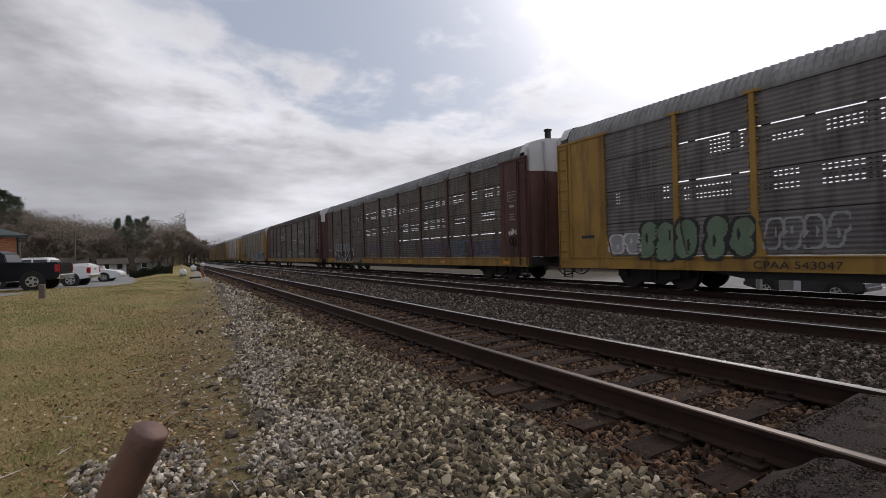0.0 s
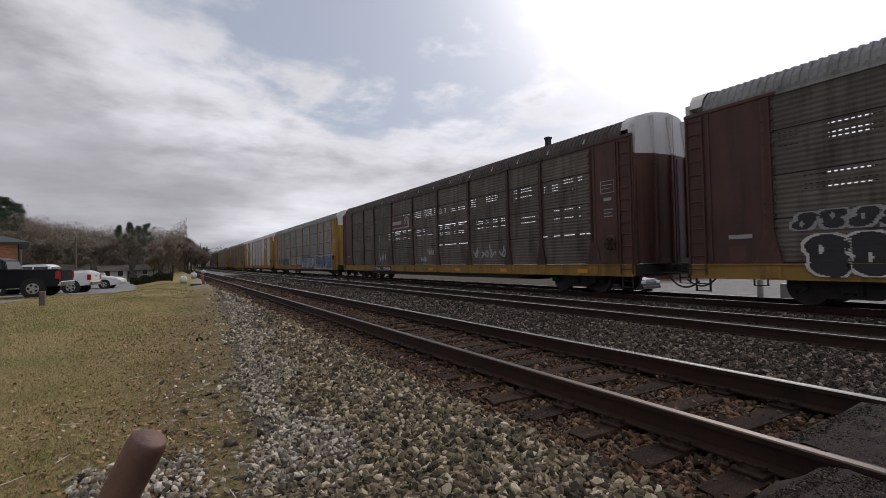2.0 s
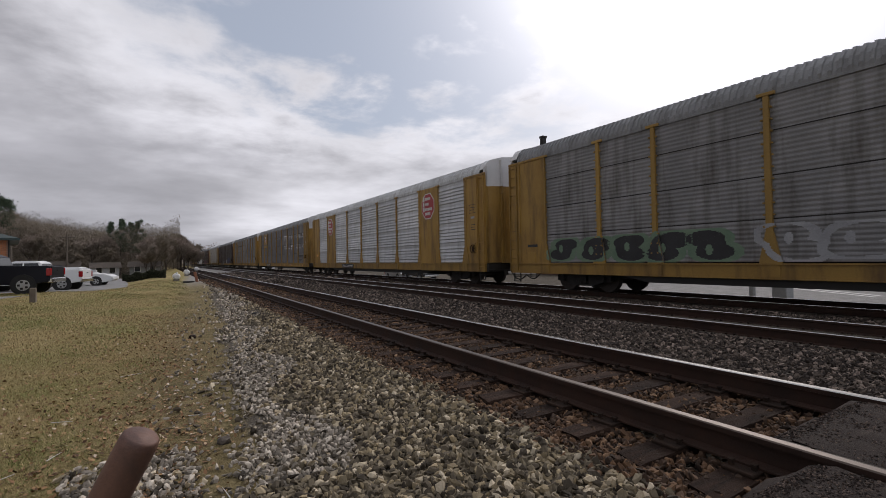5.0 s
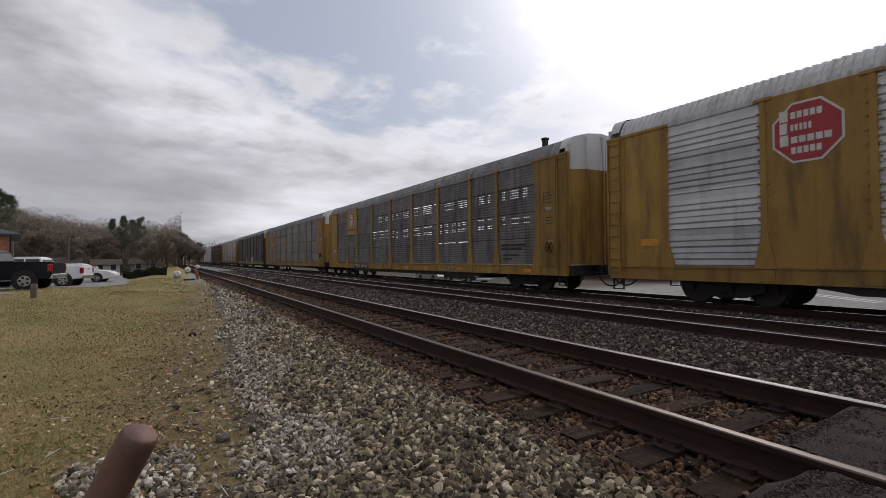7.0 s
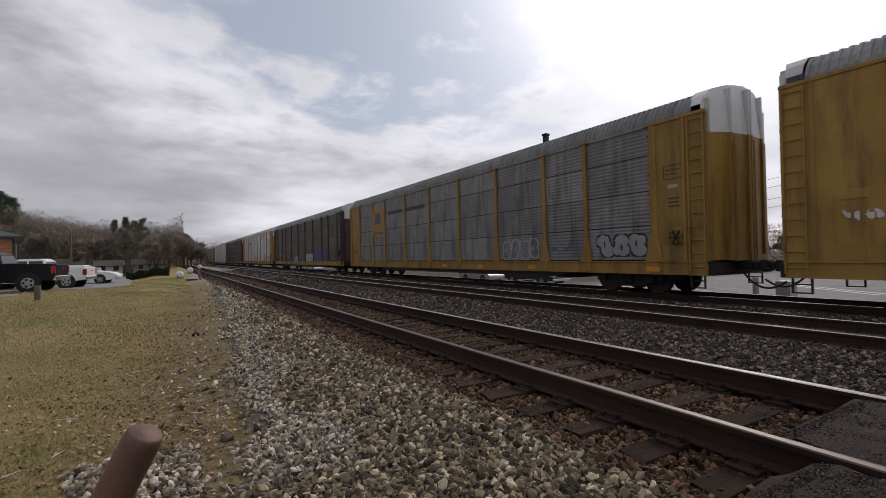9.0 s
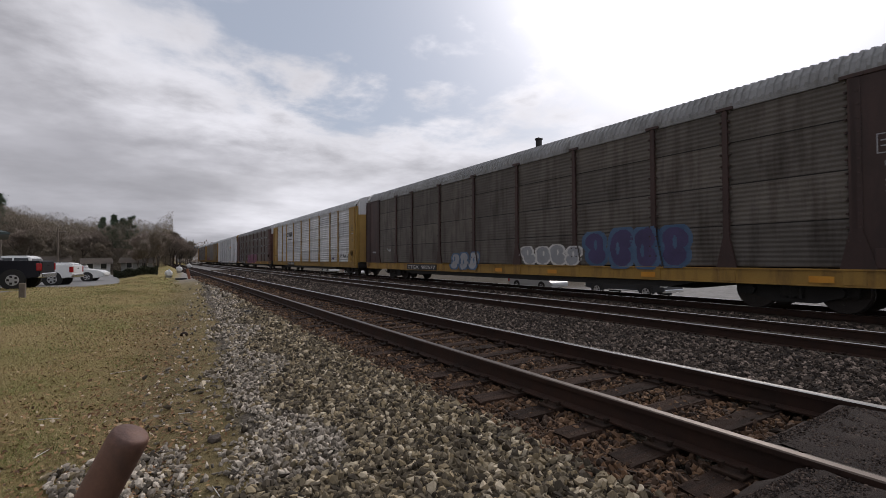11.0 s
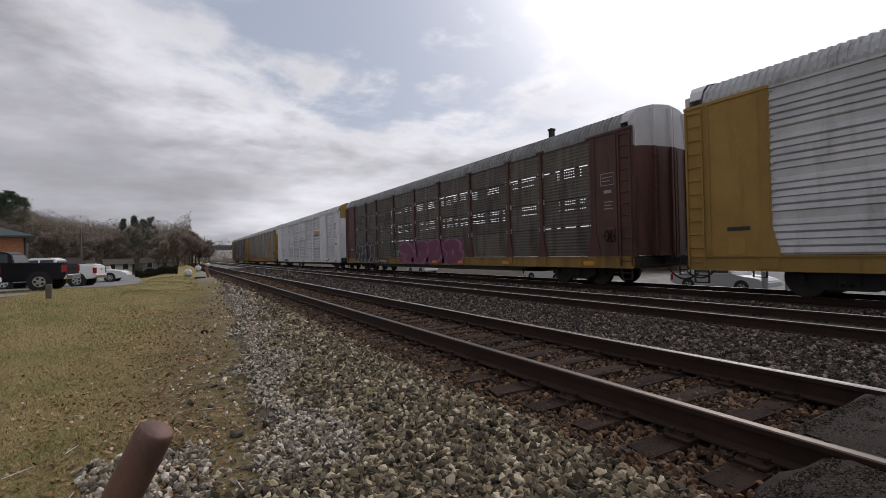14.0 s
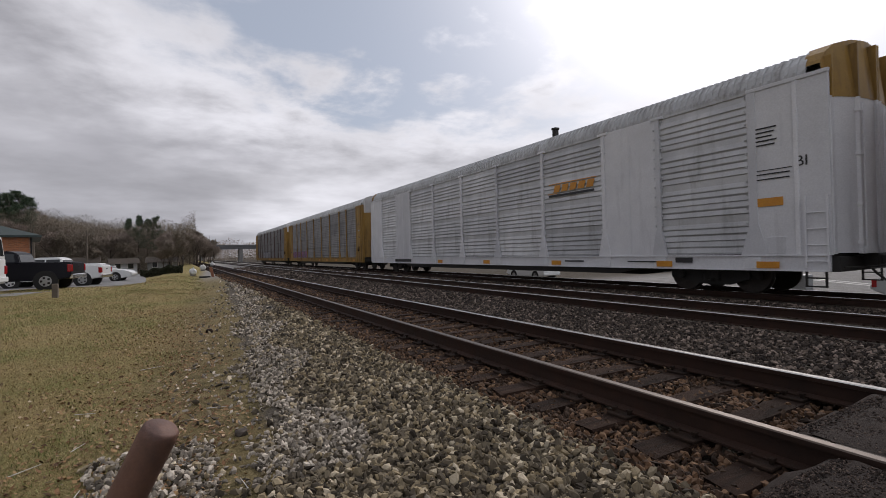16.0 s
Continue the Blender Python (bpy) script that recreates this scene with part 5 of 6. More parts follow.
    # 3
    w = wagon("yellow car-carrier wagon with grey panels and blue graffiti", M_YEL, M_PAN_GREY, "rib", False, M_ROOF_OLD, M_CAP, seed=4, post_mat=M_YEL2)
    graffiti(w, 1.9, 7.4, 0.64, 2.02, 5, M_PAINTB, M_PAINTPALE, 31, "rib", 0.1, base=M_PAINTPALE, label="blue and white block graffiti letter", shape="block")
    graffiti(w, 7.9, 12.6, 0.64, 1.95, 5, M_PAINTPALE, M_PAINTB, 35, "rib", 0.13, base=M_PAINTB, label="pale and blue block graffiti letter", shape="block")
    graffiti(w, 13.6, 18.6, 1.02, 1.95, 4, None, M_PAINTPALE, 32, "rib", 0.1, label="pale outlined graffiti letter")
    graffiti(w, 19.0, 25.6, 1.02, 1.95, 5, M_PAINTK, M_PAINTG, 33, "rib", 0.1, label="dark graffiti letter with a pale green outline")
    T.append(w)
    # 4
    w = wagon("yellow car-carrier wagon with bright louvred panels and a red octagonal sign", M_YEL, M_PAN_NEW, "louvre", False, M_ROOF, M_CAP, plates=(1, 7), seed=5)
    octagon_sign(w, 22.42, 4.05, 0.74)
    octagon_sign(w, 5.5, 4.05, 0.74)
    plate_marks(w, 17.0, 19.5, "TTGX  691227", 0.25)
    bars(w, [(26.6, 1.6, 0.55, 0.2)], M_ORANGE, P, "warning_label", "yellow warning label")
    T.append(w)
    # 5
    w = wagon("yellow car-carrier wagon with dark panels and a shield sign", M_YEL, M_PAN_DARK, "rib", True, M_ROOF_OLD, M_CAP, seed=6, post_mat=M_YEL2)
    shield_sign(w, 22.3, 4.28)
    plate_marks(w, 19.0, 21.75, "TTGX  993042", 0.26)
    lettering("TTX", 0.3, (SILL, 8.5, 0.68), M_PAINTPALE, w, "pale stencilled marks on the sill", 2.0)
    bars(w, [(4.2, 1.75, 1.5, 0.1), (4.2, 1.6, 1.3, 0.1), (4.1, 1.35, 1.0, 0.08), (4.1, 1.2, 0.6, 0.08)], M_PAINTK, -HALF - 0.018)
    graffiti(w, 26.0, 26.7, 1.8, 2.1, 4, None, M_PAINTW, 55, "rib", 0.035, label="white scrawl on the end plate", shape="loop")
    bars(w, [(26.75, 2.3, 0.5, 0.2)], M_YEL2, P, "warning_label", "yellow warning label")
    T.append(w)
    # 6
    w = wagon("yellow car-carrier wagon with plain grey panels and outlined graffiti", M_YEL, M_PAN_GREY, "rib", False, M_ROOF_OLD, M_CAP, seed=7, post_mat=M_YEL)
    graffiti(w, 2.25, 4.05, 1.08, 1.92, 3, M_PAINTPALE, M_PAINTK, 41, "rib", 0.05, label="pale bubble graffiti letter with a dark outline")
    graffiti(w, 6.9, 9.0, 1.05, 1.9, 4, None, M_PAINTPALE, 42, "rib", 0.05, label="pale outlined graffiti letter")
    graffiti(w, 4.7, 6.2, 1.25, 1.6, 3, M_PAINTB, M_PAINTB, 43, "rib", 0.04, label="faint blue spray", shape="loop")
    part("yellow_board", box_bm(-HALF - 0.066, -HALF - 0.03, 21.4, 23.2, 2.6, 4.5, bev=0.006), M_YEL2, w, "yellow painted board")
    bars(w, [(22.8, 3.5, 0.9, 0.7), (23.0, 2.8, 1.4, 0.12)], M_NAVY, -HALF - 0.067, "sign_line", "dark mark on a yellow board")
    bars(w, [(20.8, 3.95, 2.1, 0.2), (18.2, 3.95, 2.3, 0.2)], M_PAINTK, -HALF - 0.018, "slogan", "dark bar of lettering")
    T.append(w)
    # 7
    w = wagon("dark brown car-carrier wagon with dusty panels and white graffiti", M_DBRN, M_PAN_BRN, "rib", False, M_ROOF_OLD, M_CAP, sill=M_YEL, seed=8)
    graffiti(w, 9.2, 12.2, 0.98, 1.75, 4, M_PAINTPALE, M_PAINTW, 51, "rib", 0.06, label="white bubble graffiti letter")
    graffiti(w, 15.0, 17.3, 0.72, 1.6, 3, M_PAINTPALE, M_PAINTB, 52, "rib", 0.08, label="pale graffiti letter with a blue edge")
    graffiti(w, 5.4, 9.1, 0.9, 2.2, 4, M_PAINTPUR, M_PAINTB, 53, "rib", 0.1, label="purple and blue graffiti letter")
    plate_marks(w, 18.6, 21.8, "TTGX  982577", 0.26)
    graffiti(w, 24.0, 24.6, 1.6, 1.95, 2, None, M_PAINTPALE, 57, "rib", 0.04, label="thin pale scrawl", shape="loop")
    T.append(w)
    # 8
    w = wagon("yellow car-carrier wagon with bright louvred panels", M_YEL2, M_PAN_NEW, "louvre", False, M_ROOF, M_CAP, seed=9)
    bars(w, [(21.1, 4.0, 0.75, 0.09), (21.1, 3.83, 0.65, 0.09), (21.1, 3.66, 0.55, 0.09)], M_PAINTK, -HALF - 0.05, "emblem_bar", "black bar of a painted emblem")
    for y in (20.2, 19.75, 19.3):
        bm = bmesh.new()
        prism(bm, [(y, 3.64), (y - 0.3, 3.64), (y - 0.42, 4.1), (y - 0.12, 4.1)], "x", -HALF - 0.053, -HALF - 0.05)
        part("emblem_bar", bm, M_PAINTK, w, "black slanted bar of a painted emblem")
    bars(w, [(20.9, 3.3, 1.9, 0.08)], M_PAINTK, -HALF - 0.05)
    graffiti(w, 2.1, 4.1, 1.15, 1.85, 4, None, M_PAINTK, 61, "louvre", 0.03, label="thin black scrawl", shape="loop")
    graffiti(w, 5.4, 6.1, 1.1, 1.5, 2, None, M_PAINTPUR, 62, "louvre", 0.07, label="purple scrawl", shape="loop")
    plate_marks(w, 18.0, 20.6, "TTGX 706938", 0.27)
    lettering("TTX", 0.26, (SILL, 8.9, 0.69), M_PAINTK, w, "black stencilled marks on the sill", 1.8)
    bars(w, [(1.45, 0.72, 0.5, 0.2)], M_YEL2, -1.6255, "warning_label", "yellow warning label")
    T.append(w)
    # 9
    w = wagon("brown car-carrier wagon with perforated panels and pink graffiti", M_BRN, M_PAN_BRN, "rib", True, M_ROOF_OLD, M_CAP, sill=M_YEL, seed=10)
    graffiti(w, 10.2, 17.4, 0.64, 2.0, 4, M_PAINTP, M_PAINTM, 71, "rib", 0.1, base=M_PAINTP, label="faded pink graffiti letter")
    graffiti(w, 17.5, 18.2, 1.05, 1.55, 1, M_PAINTG, M_PAINTK, 74, "rib", 0.04, label="pale green graffiti blob")
    graffiti(w, 21.8, 25.7, 0.64, 2.05, 5, M_PAINTK, M_PAINTPALE, 72, "rib", 0.04, label="black graffiti letter with a pale outline")
    graffiti(w, 25.0, 25.7, 2.9, 3.5, 1, None, M_PAINTPALE, 73, "rib", 0.05, label="pale scratched arc", shape="loop")
    plate_marks(w, 19.3, 22.0, "TTGX  983065", 0.26)
    bars(w, [(21.0, 3.45, 1.3, 0.06), (21.0, 3.6, 1.2, 0.06), (21.0, 3.75, 1.1, 0.06), (19.7, 3.45, 0.9, 0.42), (20.0, 3.2, 1.2, 0.14)], M_DBRN, -HALF - 0.018, "emblem_bar", "dark bar of a faded emblem")
    for y in POSTS[1:-1]:
        for z in (2.06, 3.06, 4.1):
            for d in (-0.15, 0.12):
                part("bracket", box_bm(-HALF - 0.07, -HALF, y + d, y + d + 0.035, z - 0.1, z + 0.1, bev=0.008), M_PAINTPALE, w, "pale clip beside a post")
    T.append(w)
    # 10
    w = wagon("white car-carrier wagon with bright louvred panels, clean", M_WHT, M_PAN_NEW, "louvre", False, M_ROOF, M_YEL, plates=(1, 7), seed=11)
    bars(w, [(9.1, 3.2, 2.2, 0.08)], M_PAINTK, -HALF - 0.05, "logo_line", "black line of a painted emblem")
    for i in range(5):
        bm = bmesh.new()
        y = 8.85 - i * 0.4
        prism(bm, [(y, 3.36), (y - 0.3, 3.36), (y - 0.38, 3.62), (y - 0.08, 3.62)], "x", -HALF - 0.055, -HALF - 0.05)
        part("logo_swoosh", bm, M_ORANGE, w, "orange slanted shape of a painted emblem")
    bars(w, [(9.15, 3.3, 0.5, 0.03), (9.1, 3.66, 2.3, 0.03)], M_ORANGE, -HALF - 0.052, "logo_line", "orange line of a painted emblem")
    lettering("BI", 0.34, (P, 1.06, 3.0), M_PAINTK, w, "black letters")
    bars(w, [(1.95, 4.0 - i * 0.1, 0.55 - 0.05 * (i % 3), 0.035) for i in range(5)] + [(1.95, 3.0, 0.85, 0.02)] + [(1.9, 2.9 - i * 0.12, 0.75, 0.03) for i in range(2)], M_PAINTK, P)
    bars(w, [(1.85, 2.15, 0.55, 0.2)], M_ORANGE, P, "warning_label", "yellow warning label")
    for y in (1.9, 4.6, 9.0, 13.5, 17.8):
        bars(w, [(y, 0.68, 0.5, 0.16)], M_ORANGE, SILL, "reflector", "yellow reflector")
    bars(w, [(5.6, 0.8, 1.0, 0.04), (4.0, 0.8, 0.5, 0.14), (8.3, 0.8, 0.9, 0.05), (23.5, 0.72, 2.4, 0.16)], M_PAINTK, SILL)
    T.append(w)
    # 11
    w = wagon("yellow car-carrier wagon with pale panels and magenta graffiti", M_YEL, M_PAN_GREY, "louvre", False, M_ROOF, M_CAP, seed=12)
    graffiti(w, 18.5, 25.6, 1.0, 1.8, 6, M_PAINTM, M_PAINTPUR, 81, "louvre", 0.06, label="magenta graffiti letter")
    T.append(w)
    # 12
    w = wagon("last car-carrier wagon, yellow with grey panels", M_YEL, M_PAN_GREY, "rib", False, M_ROOF, M_CAP, seed=13, post_mat=M_BRN)
    graffiti(w, 14.0, 20.0, 1.0, 2.0, 5, M_PAINTPALE, M_PAINTPUR, 82, "rib", 0.06, label="pale graffiti letter")
    T.append(w)
    for k, w in enumerate(T):
        # stencils on the end plates
        if k != 10:
            c = M_PAINTK if k in (0, 3, 4, 5, 6, 8, 11, 12) else M_PAINTPALE
            stencil_box(w, 1.62, 3.3, 0.55, 0.4, c)
            bars(w, [(1.5, 3.05, 0.3, 0.1)], M_PAINTPALE, -HALF - 0.056, "notice", "small pale notice")
            bars(w, [(1.5, 2.75 - i * 0.11, 0.35 - 0.06 * (i % 2), 0.03) for i in range(3)], c, -HALF - 0.056)
            bars(w, [(26.75, 1.62, 0.55, 0.1)] if k not in (4, 5) else [], c, -HALF - 0.056)
        if k not in (4, 8, 10):
            reflectors(w, rng)
    return T


TRAIN = build_train()

# ---- vehicles ----
def taper_prism(bm, pts, half0, half1, zlo, zhi, mi=0):
    """A side outline given width; it narrows from half0 at zlo to half1 at zhi. pts: (along, up)."""
    def hw(z):
        t = min(1, max(0, (z - zlo) / (zhi - zlo)))
        return half0 + (half1 - half0) * t
    a = [bm.verts.new((x, -hw(z), z)) for x, z in pts]
    b = [bm.verts.new((x, hw(z), z)) for x, z in pts]
    n = len(pts)
    fs = [bm.faces.new(a), bm.faces.new(b[::-1])]
    fs += [bm.faces.new((a[i], b[i], b[(i + 1) % n], a[(i + 1) % n])) for i in range(n)]
    for f in fs:
        f.material_index = mi
    return fs


KINDS = {
    # length, half width, wheel radius, wheel places, body outline, cabin outline (both along, up)
    "pickup": (5.9, 0.99, 0.41, (-1.95, 1.75),
               [(-2.95, 0.55), (-2.97, 0.95), (-2.93, 1.32), (-0.75, 1.33), (-0.7, 1.30), (1.3, 1.27), (2.75, 1.17), (2.92, 1.0), (2.95, 0.5), (2.2, 0.42), (-2.3, 0.45)],
               [(-0.95, 1.3), (-0.8, 1.78), (-0.5, 1.90), (0.45, 1.90), (0.75, 1.82), (1.5, 1.26)]),
    "sedan": (5.0, 0.92, 0.32, (-1.45, 1.45),
              [(-2.5, 0.45), (-2.52, 0.75), (-2.4, 0.98), (-1.5, 1.02), (1.0, 0.98), (2.2, 0.82), (2.48, 0.65), (2.5, 0.35), (1.9, 0.25), (-2.0, 0.27)],
              [(-1.85, 1.0), (-1.1, 1.38), (-0.7, 1.44), (0.2, 1.44), (0.5, 1.38), (1.25, 0.96)]),
    "suv": (4.8, 0.94, 0.36, (-1.4, 1.4),
            [(-2.4, 0.5), (-2.42, 0.95), (-2.35, 1.1), (1.1, 1.1), (2.2, 1.0), (2.4, 0.8), (2.42, 0.45), (1.9, 0.33), (-1.9, 0.35)],
            [(-2.38, 1.08), (-2.2, 1.65), (-1.9, 1.74), (0.2, 1.74), (0.55, 1.66), (1.2, 1.08)]),
    "van": (5.6, 1.0, 0.36, (-1.75, 1.75),
            [(-2.8, 0.45), (-2.82, 1.5), (-2.78, 1.55), (1.6, 1.5), (2.0, 1.2), (2.7, 1.02), (2.8, 0.8), (2.8, 0.4), (2.2, 0.33), (-2.3, 0.35)],
            [(-2.8, 1.5), (-2.76, 2.45), (-2.5, 2.62), (0.7, 2.62), (1.05, 2.5), (1.85, 1.4)]),
}


def vehicle(name, kind, paint, label, m, moving=False):
    ln, hw, r, wheels, body, cabin = KINDS[kind]
    v = thing(name, label, {"pickup": "pickup truck", "sedan": "car", "suv": "car", "van": "van"}[kind], m)
    bm = bmesh.new()
    taper_prism(bm, body, hw, hw * 0.93, 0.9, 1.4)
    bmesh.ops.bevel(bm, geom=bm.edges[:], offset=0.045, segments=2, affect="EDGES")
    # dark wheel wells
    part("body", bm, paint, v)
    for x in wheels:
        for s in (-1, 1):
            bm = bmesh.new()
            add_tube(bm, (x, s * (hw - 0.16), r + 0.02), (x, s * (hw + 0.004), r + 0.02), r * 1.2, r * 1.2, 24)
            part("wheel_well", bm, M_TYRE, v)
    bm = bmesh.new()
    taper_prism(bm, cabin, hw * 0.94, hw * 0.74, cabin[0][1], cabin[2][1])
    bmesh.ops.bevel(bm, geom=bm.edges[:], offset=0.04, segments=2, affect="EDGES")
    part("cabin", bm, paint, v)
    # side and end glass set just proud of the cabin
    z0, z1 = cabin[0][1] + 0.07, cabin[2][1] - 0.14
    x0, x1 = cabin[1][0] - 0.02, cabin[-2][0] + 0.12
    cuts = 3 if kind in ("suv", "van") else 2
    for s in (-1, 1):
        for i in range(cuts):
            a, b = x0 + (x1 - x0) * i / cuts + 0.05, x0 + (x1 - x0) * (i + 1) / cuts - 0.03
            bm = bmesh.new()
            lean = lambda z: s * (hw * 0.94 + (hw * 0.74 - hw * 0.94) * (z - cabin[0][1]) / (cabin[2][1] - cabin[0][1]) + 0.008)
            vs = [bm.verts.new((xx, lean(z), z)) for xx, z in ((a, z0), (b + (0.25 if i == cuts - 1 else 0), z0), (b, z1), (a + (0.08 if i == 0 else 0), z1))]
            bm.faces.new(vs)
            r2 = bmesh.ops.extrude_face_region(bm, geom=bm.faces[:])
            for w in r2["geom"]:
                if isinstance(w, bmesh.types.BMVert):
                    w.co.y -= s * 0.03
            part("side_window", bm, M_GLASS, v)
    for nm, (p, q) in (("rear_window", (cabin[0], cabin[1])), ("windscreen", (cabin[-1], cabin[-2]))):
        bm = bmesh.new()
        d = -0.02 if nm == "rear_window" else 0.02
        P = [(p[0] + (q[0] - p[0]) * t + d, p[1] + (q[1] - p[1]) * t) for t in (0.12, 0.88)]
        vs = [bm.verts.new((P[0][0], y, P[0][1])) for y in (-hw * 0.78, hw * 0.78)] + [bm.verts.new((P[1][0], y, P[1][1])) for y in (hw * 0.68, -hw * 0.68)]
        f = bm.faces.new(vs)
        r2 = bmesh.ops.extrude_face_region(bm, geom=[f])
        for w in r2["geom"]:
            if isinstance(w, bmesh.types.BMVert):
                w.co.x -= d * 1.5
        part(nm, bm, M_GLASS, v)
    for x in wheels:
        for s in (-1, 1):
            bm = bmesh.new()
            add_tube(bm, (x, s * (hw - 0.2), r), (x, s * (hw + 0.012), r), r, r, 28)
            t = part("tyre", bm, M_TYRE, v)
            bm = bmesh.new()
            add_tube(bm, (x, s * (hw - 0.05), r), (x, s * (hw + 0.018), r), r * 0.64, r * 0.62, 24)
            part("rim", bm, M_RIM, t)
            for k in range(5):
                a = k * math.tau / 5
                c = Vector((x + math.cos(a) * r * 0.4, s * (hw + 0.019), r + math.sin(a) * r * 0.4))
                part("rim_opening", box_bm(c.x - 0.05, c.x + 0.05, c.y - 0.004, c.y + 0.004, c.z - 0.05, c.z + 0.05), M_TYRE, t)
    e = ln / 2
    tz = 1.0 if kind != "sedan" else 0.75
    for s in (-1, 1):
        part("tail_lamp", box_bm(-e - 0.035, -e + 0.14, s * (hw - 0.09) - 0.1, s * (hw - 0.09) + 0.1, tz - 0.16, tz + 0.2, bev=0.02), M_TAIL, v, "red tail lamp")
        part("head_lamp", box_bm(e - 0.3, e + 0.0, s * (hw - 0.2) - 0.19, s * (hw - 0.2) + 0.19, tz - 0.25, tz - 0.07, bev=0.03), M_HEADL, v)
        part("mirror", box_bm(cabin[-1][0] - 0.35, cabin[-1][0] - 0.2, s * (hw + 0.1) - 0.1, s * (hw + 0.1) + 0.1, cabin[-1][1] + 0.06, cabin[-1][1] + 0.24, bev=0.02), paint, v)
    bump_mat = M_CHROME if kind == "pickup" else paint
    part("rear_bumper", box_bm(-e - 0.1, -e + 0.1, -hw * 0.95, hw * 0.95, 0.5, 0.72, bev=0.03), bump_mat, v)
    part("front_bumper", box_bm(e - 0.15, e + 0.06, -hw * 0.95, hw * 0.95, 0.42, 0.62, bev=0.03), bump_mat, v)
    if kind == "pickup":
        part("running_board", box_bm(-1.0, 1.2, -hw - 0.02, -hw + 0.1, 0.44, 0.5, bev=0.01), M_CHROME, v)
        part("tailgate_panel", box_bm(-e - 0.035, -e + 0.02, -hw * 0.78, hw * 0.78, 0.82, 1.27, bev=0.015), paint, v)
        part("tailgate_handle", box_bm(-e - 0.05, -e - 0.03, -0.12, 0.12, 1.05, 1.12, bev=0.006), M_TYRE, v)
    return v


def on_ground(x, y, heading, z=None):
    return pose(x, y, float(gz(x, y)) + 0.02 if z is None else z, 0, 0, heading)


def lot_z(y):
    return -0.19 - 0.33 * float(smoothstep(y, 27.5, 40))


def car_park():
    bm = bmesh.new()
    pts = [(-3.2, 31.0), (-4.2, 28.2), (-5.4, 26.2), (-5.9, 24.2), (-40, 20.0), (-60, 34), (-60, 45), (-60, 64), (-4.0, 62), (-2.6, 48), (-2.2, 41), (-2.4, 36), (-2.8, 33)]
    lo = [bm.verts.new((x, y, float(gz(x, y)) - 0.3)) for x, y in pts]
    hi = [bm.verts.new((x, y, lot_z(y))) for x, y in pts]
    bmesh.ops.triangulate(bm, faces=[bm.faces.new(hi)])
    for i in range(len(pts)):
        j = (i + 1) % len(pts)
        bm.faces.new((lo[i], lo[j], hi[j], hi[i]))
    tagged(part("car_park", bm, M_LOT), "pale worn asphalt car park beside the lawn", "car park", kind="structure")


car_park()
vehicle("pickup_truck", "pickup", M_CARBLACK, "black pickup truck with chrome bumper parked on asphalt", pose(-7.45, 30.15, lot_z(30.15) + 0.004, 0, 0, 172))
vehicle("pickup_truck", "pickup", M_CARWHITE, "white pickup truck parked behind the black one", pose(-7.2, 38.55, lot_z(38.55) + 0.004, 0, 0, 170))
vehicle("sedan", "sedan", M_CARWHITE, "white sedan parked at the car park's edge", pose(-5.7, 44.9, lot_z(44) + 0.004, 0, 0, -8))
vehicle("suv", "suv", M_CARWHITE, "white car parked beyond the pickup trucks", pose(-9.6, 43.6, lot_z(42) + 0.004, 0, 0, 170))
van = vehicle("van", "van", M_CARWHITE, "white van with dark glass and blue lettering", pose(-9.5, 26.4, -0.2, 0, 0, 170))
part("blue_lettering", box_bm(-2.7, -1.2, 0.93, 1.012, 1.0, 1.2), M_PAINTB, van, "blue bar of unreadable lettering")


def wood_post():
    ob = thing("wooden_post", "short weathered wooden post in the grass", "post", pose(-4.05, 22.1, float(gz(-4.05, 22.1)) - 0.05))
    part("stake", box_bm(-0.09, 0.09, -0.09, 0.09, 0, 0.58, bev=0.02), M_POLE, ob)


wood_post()


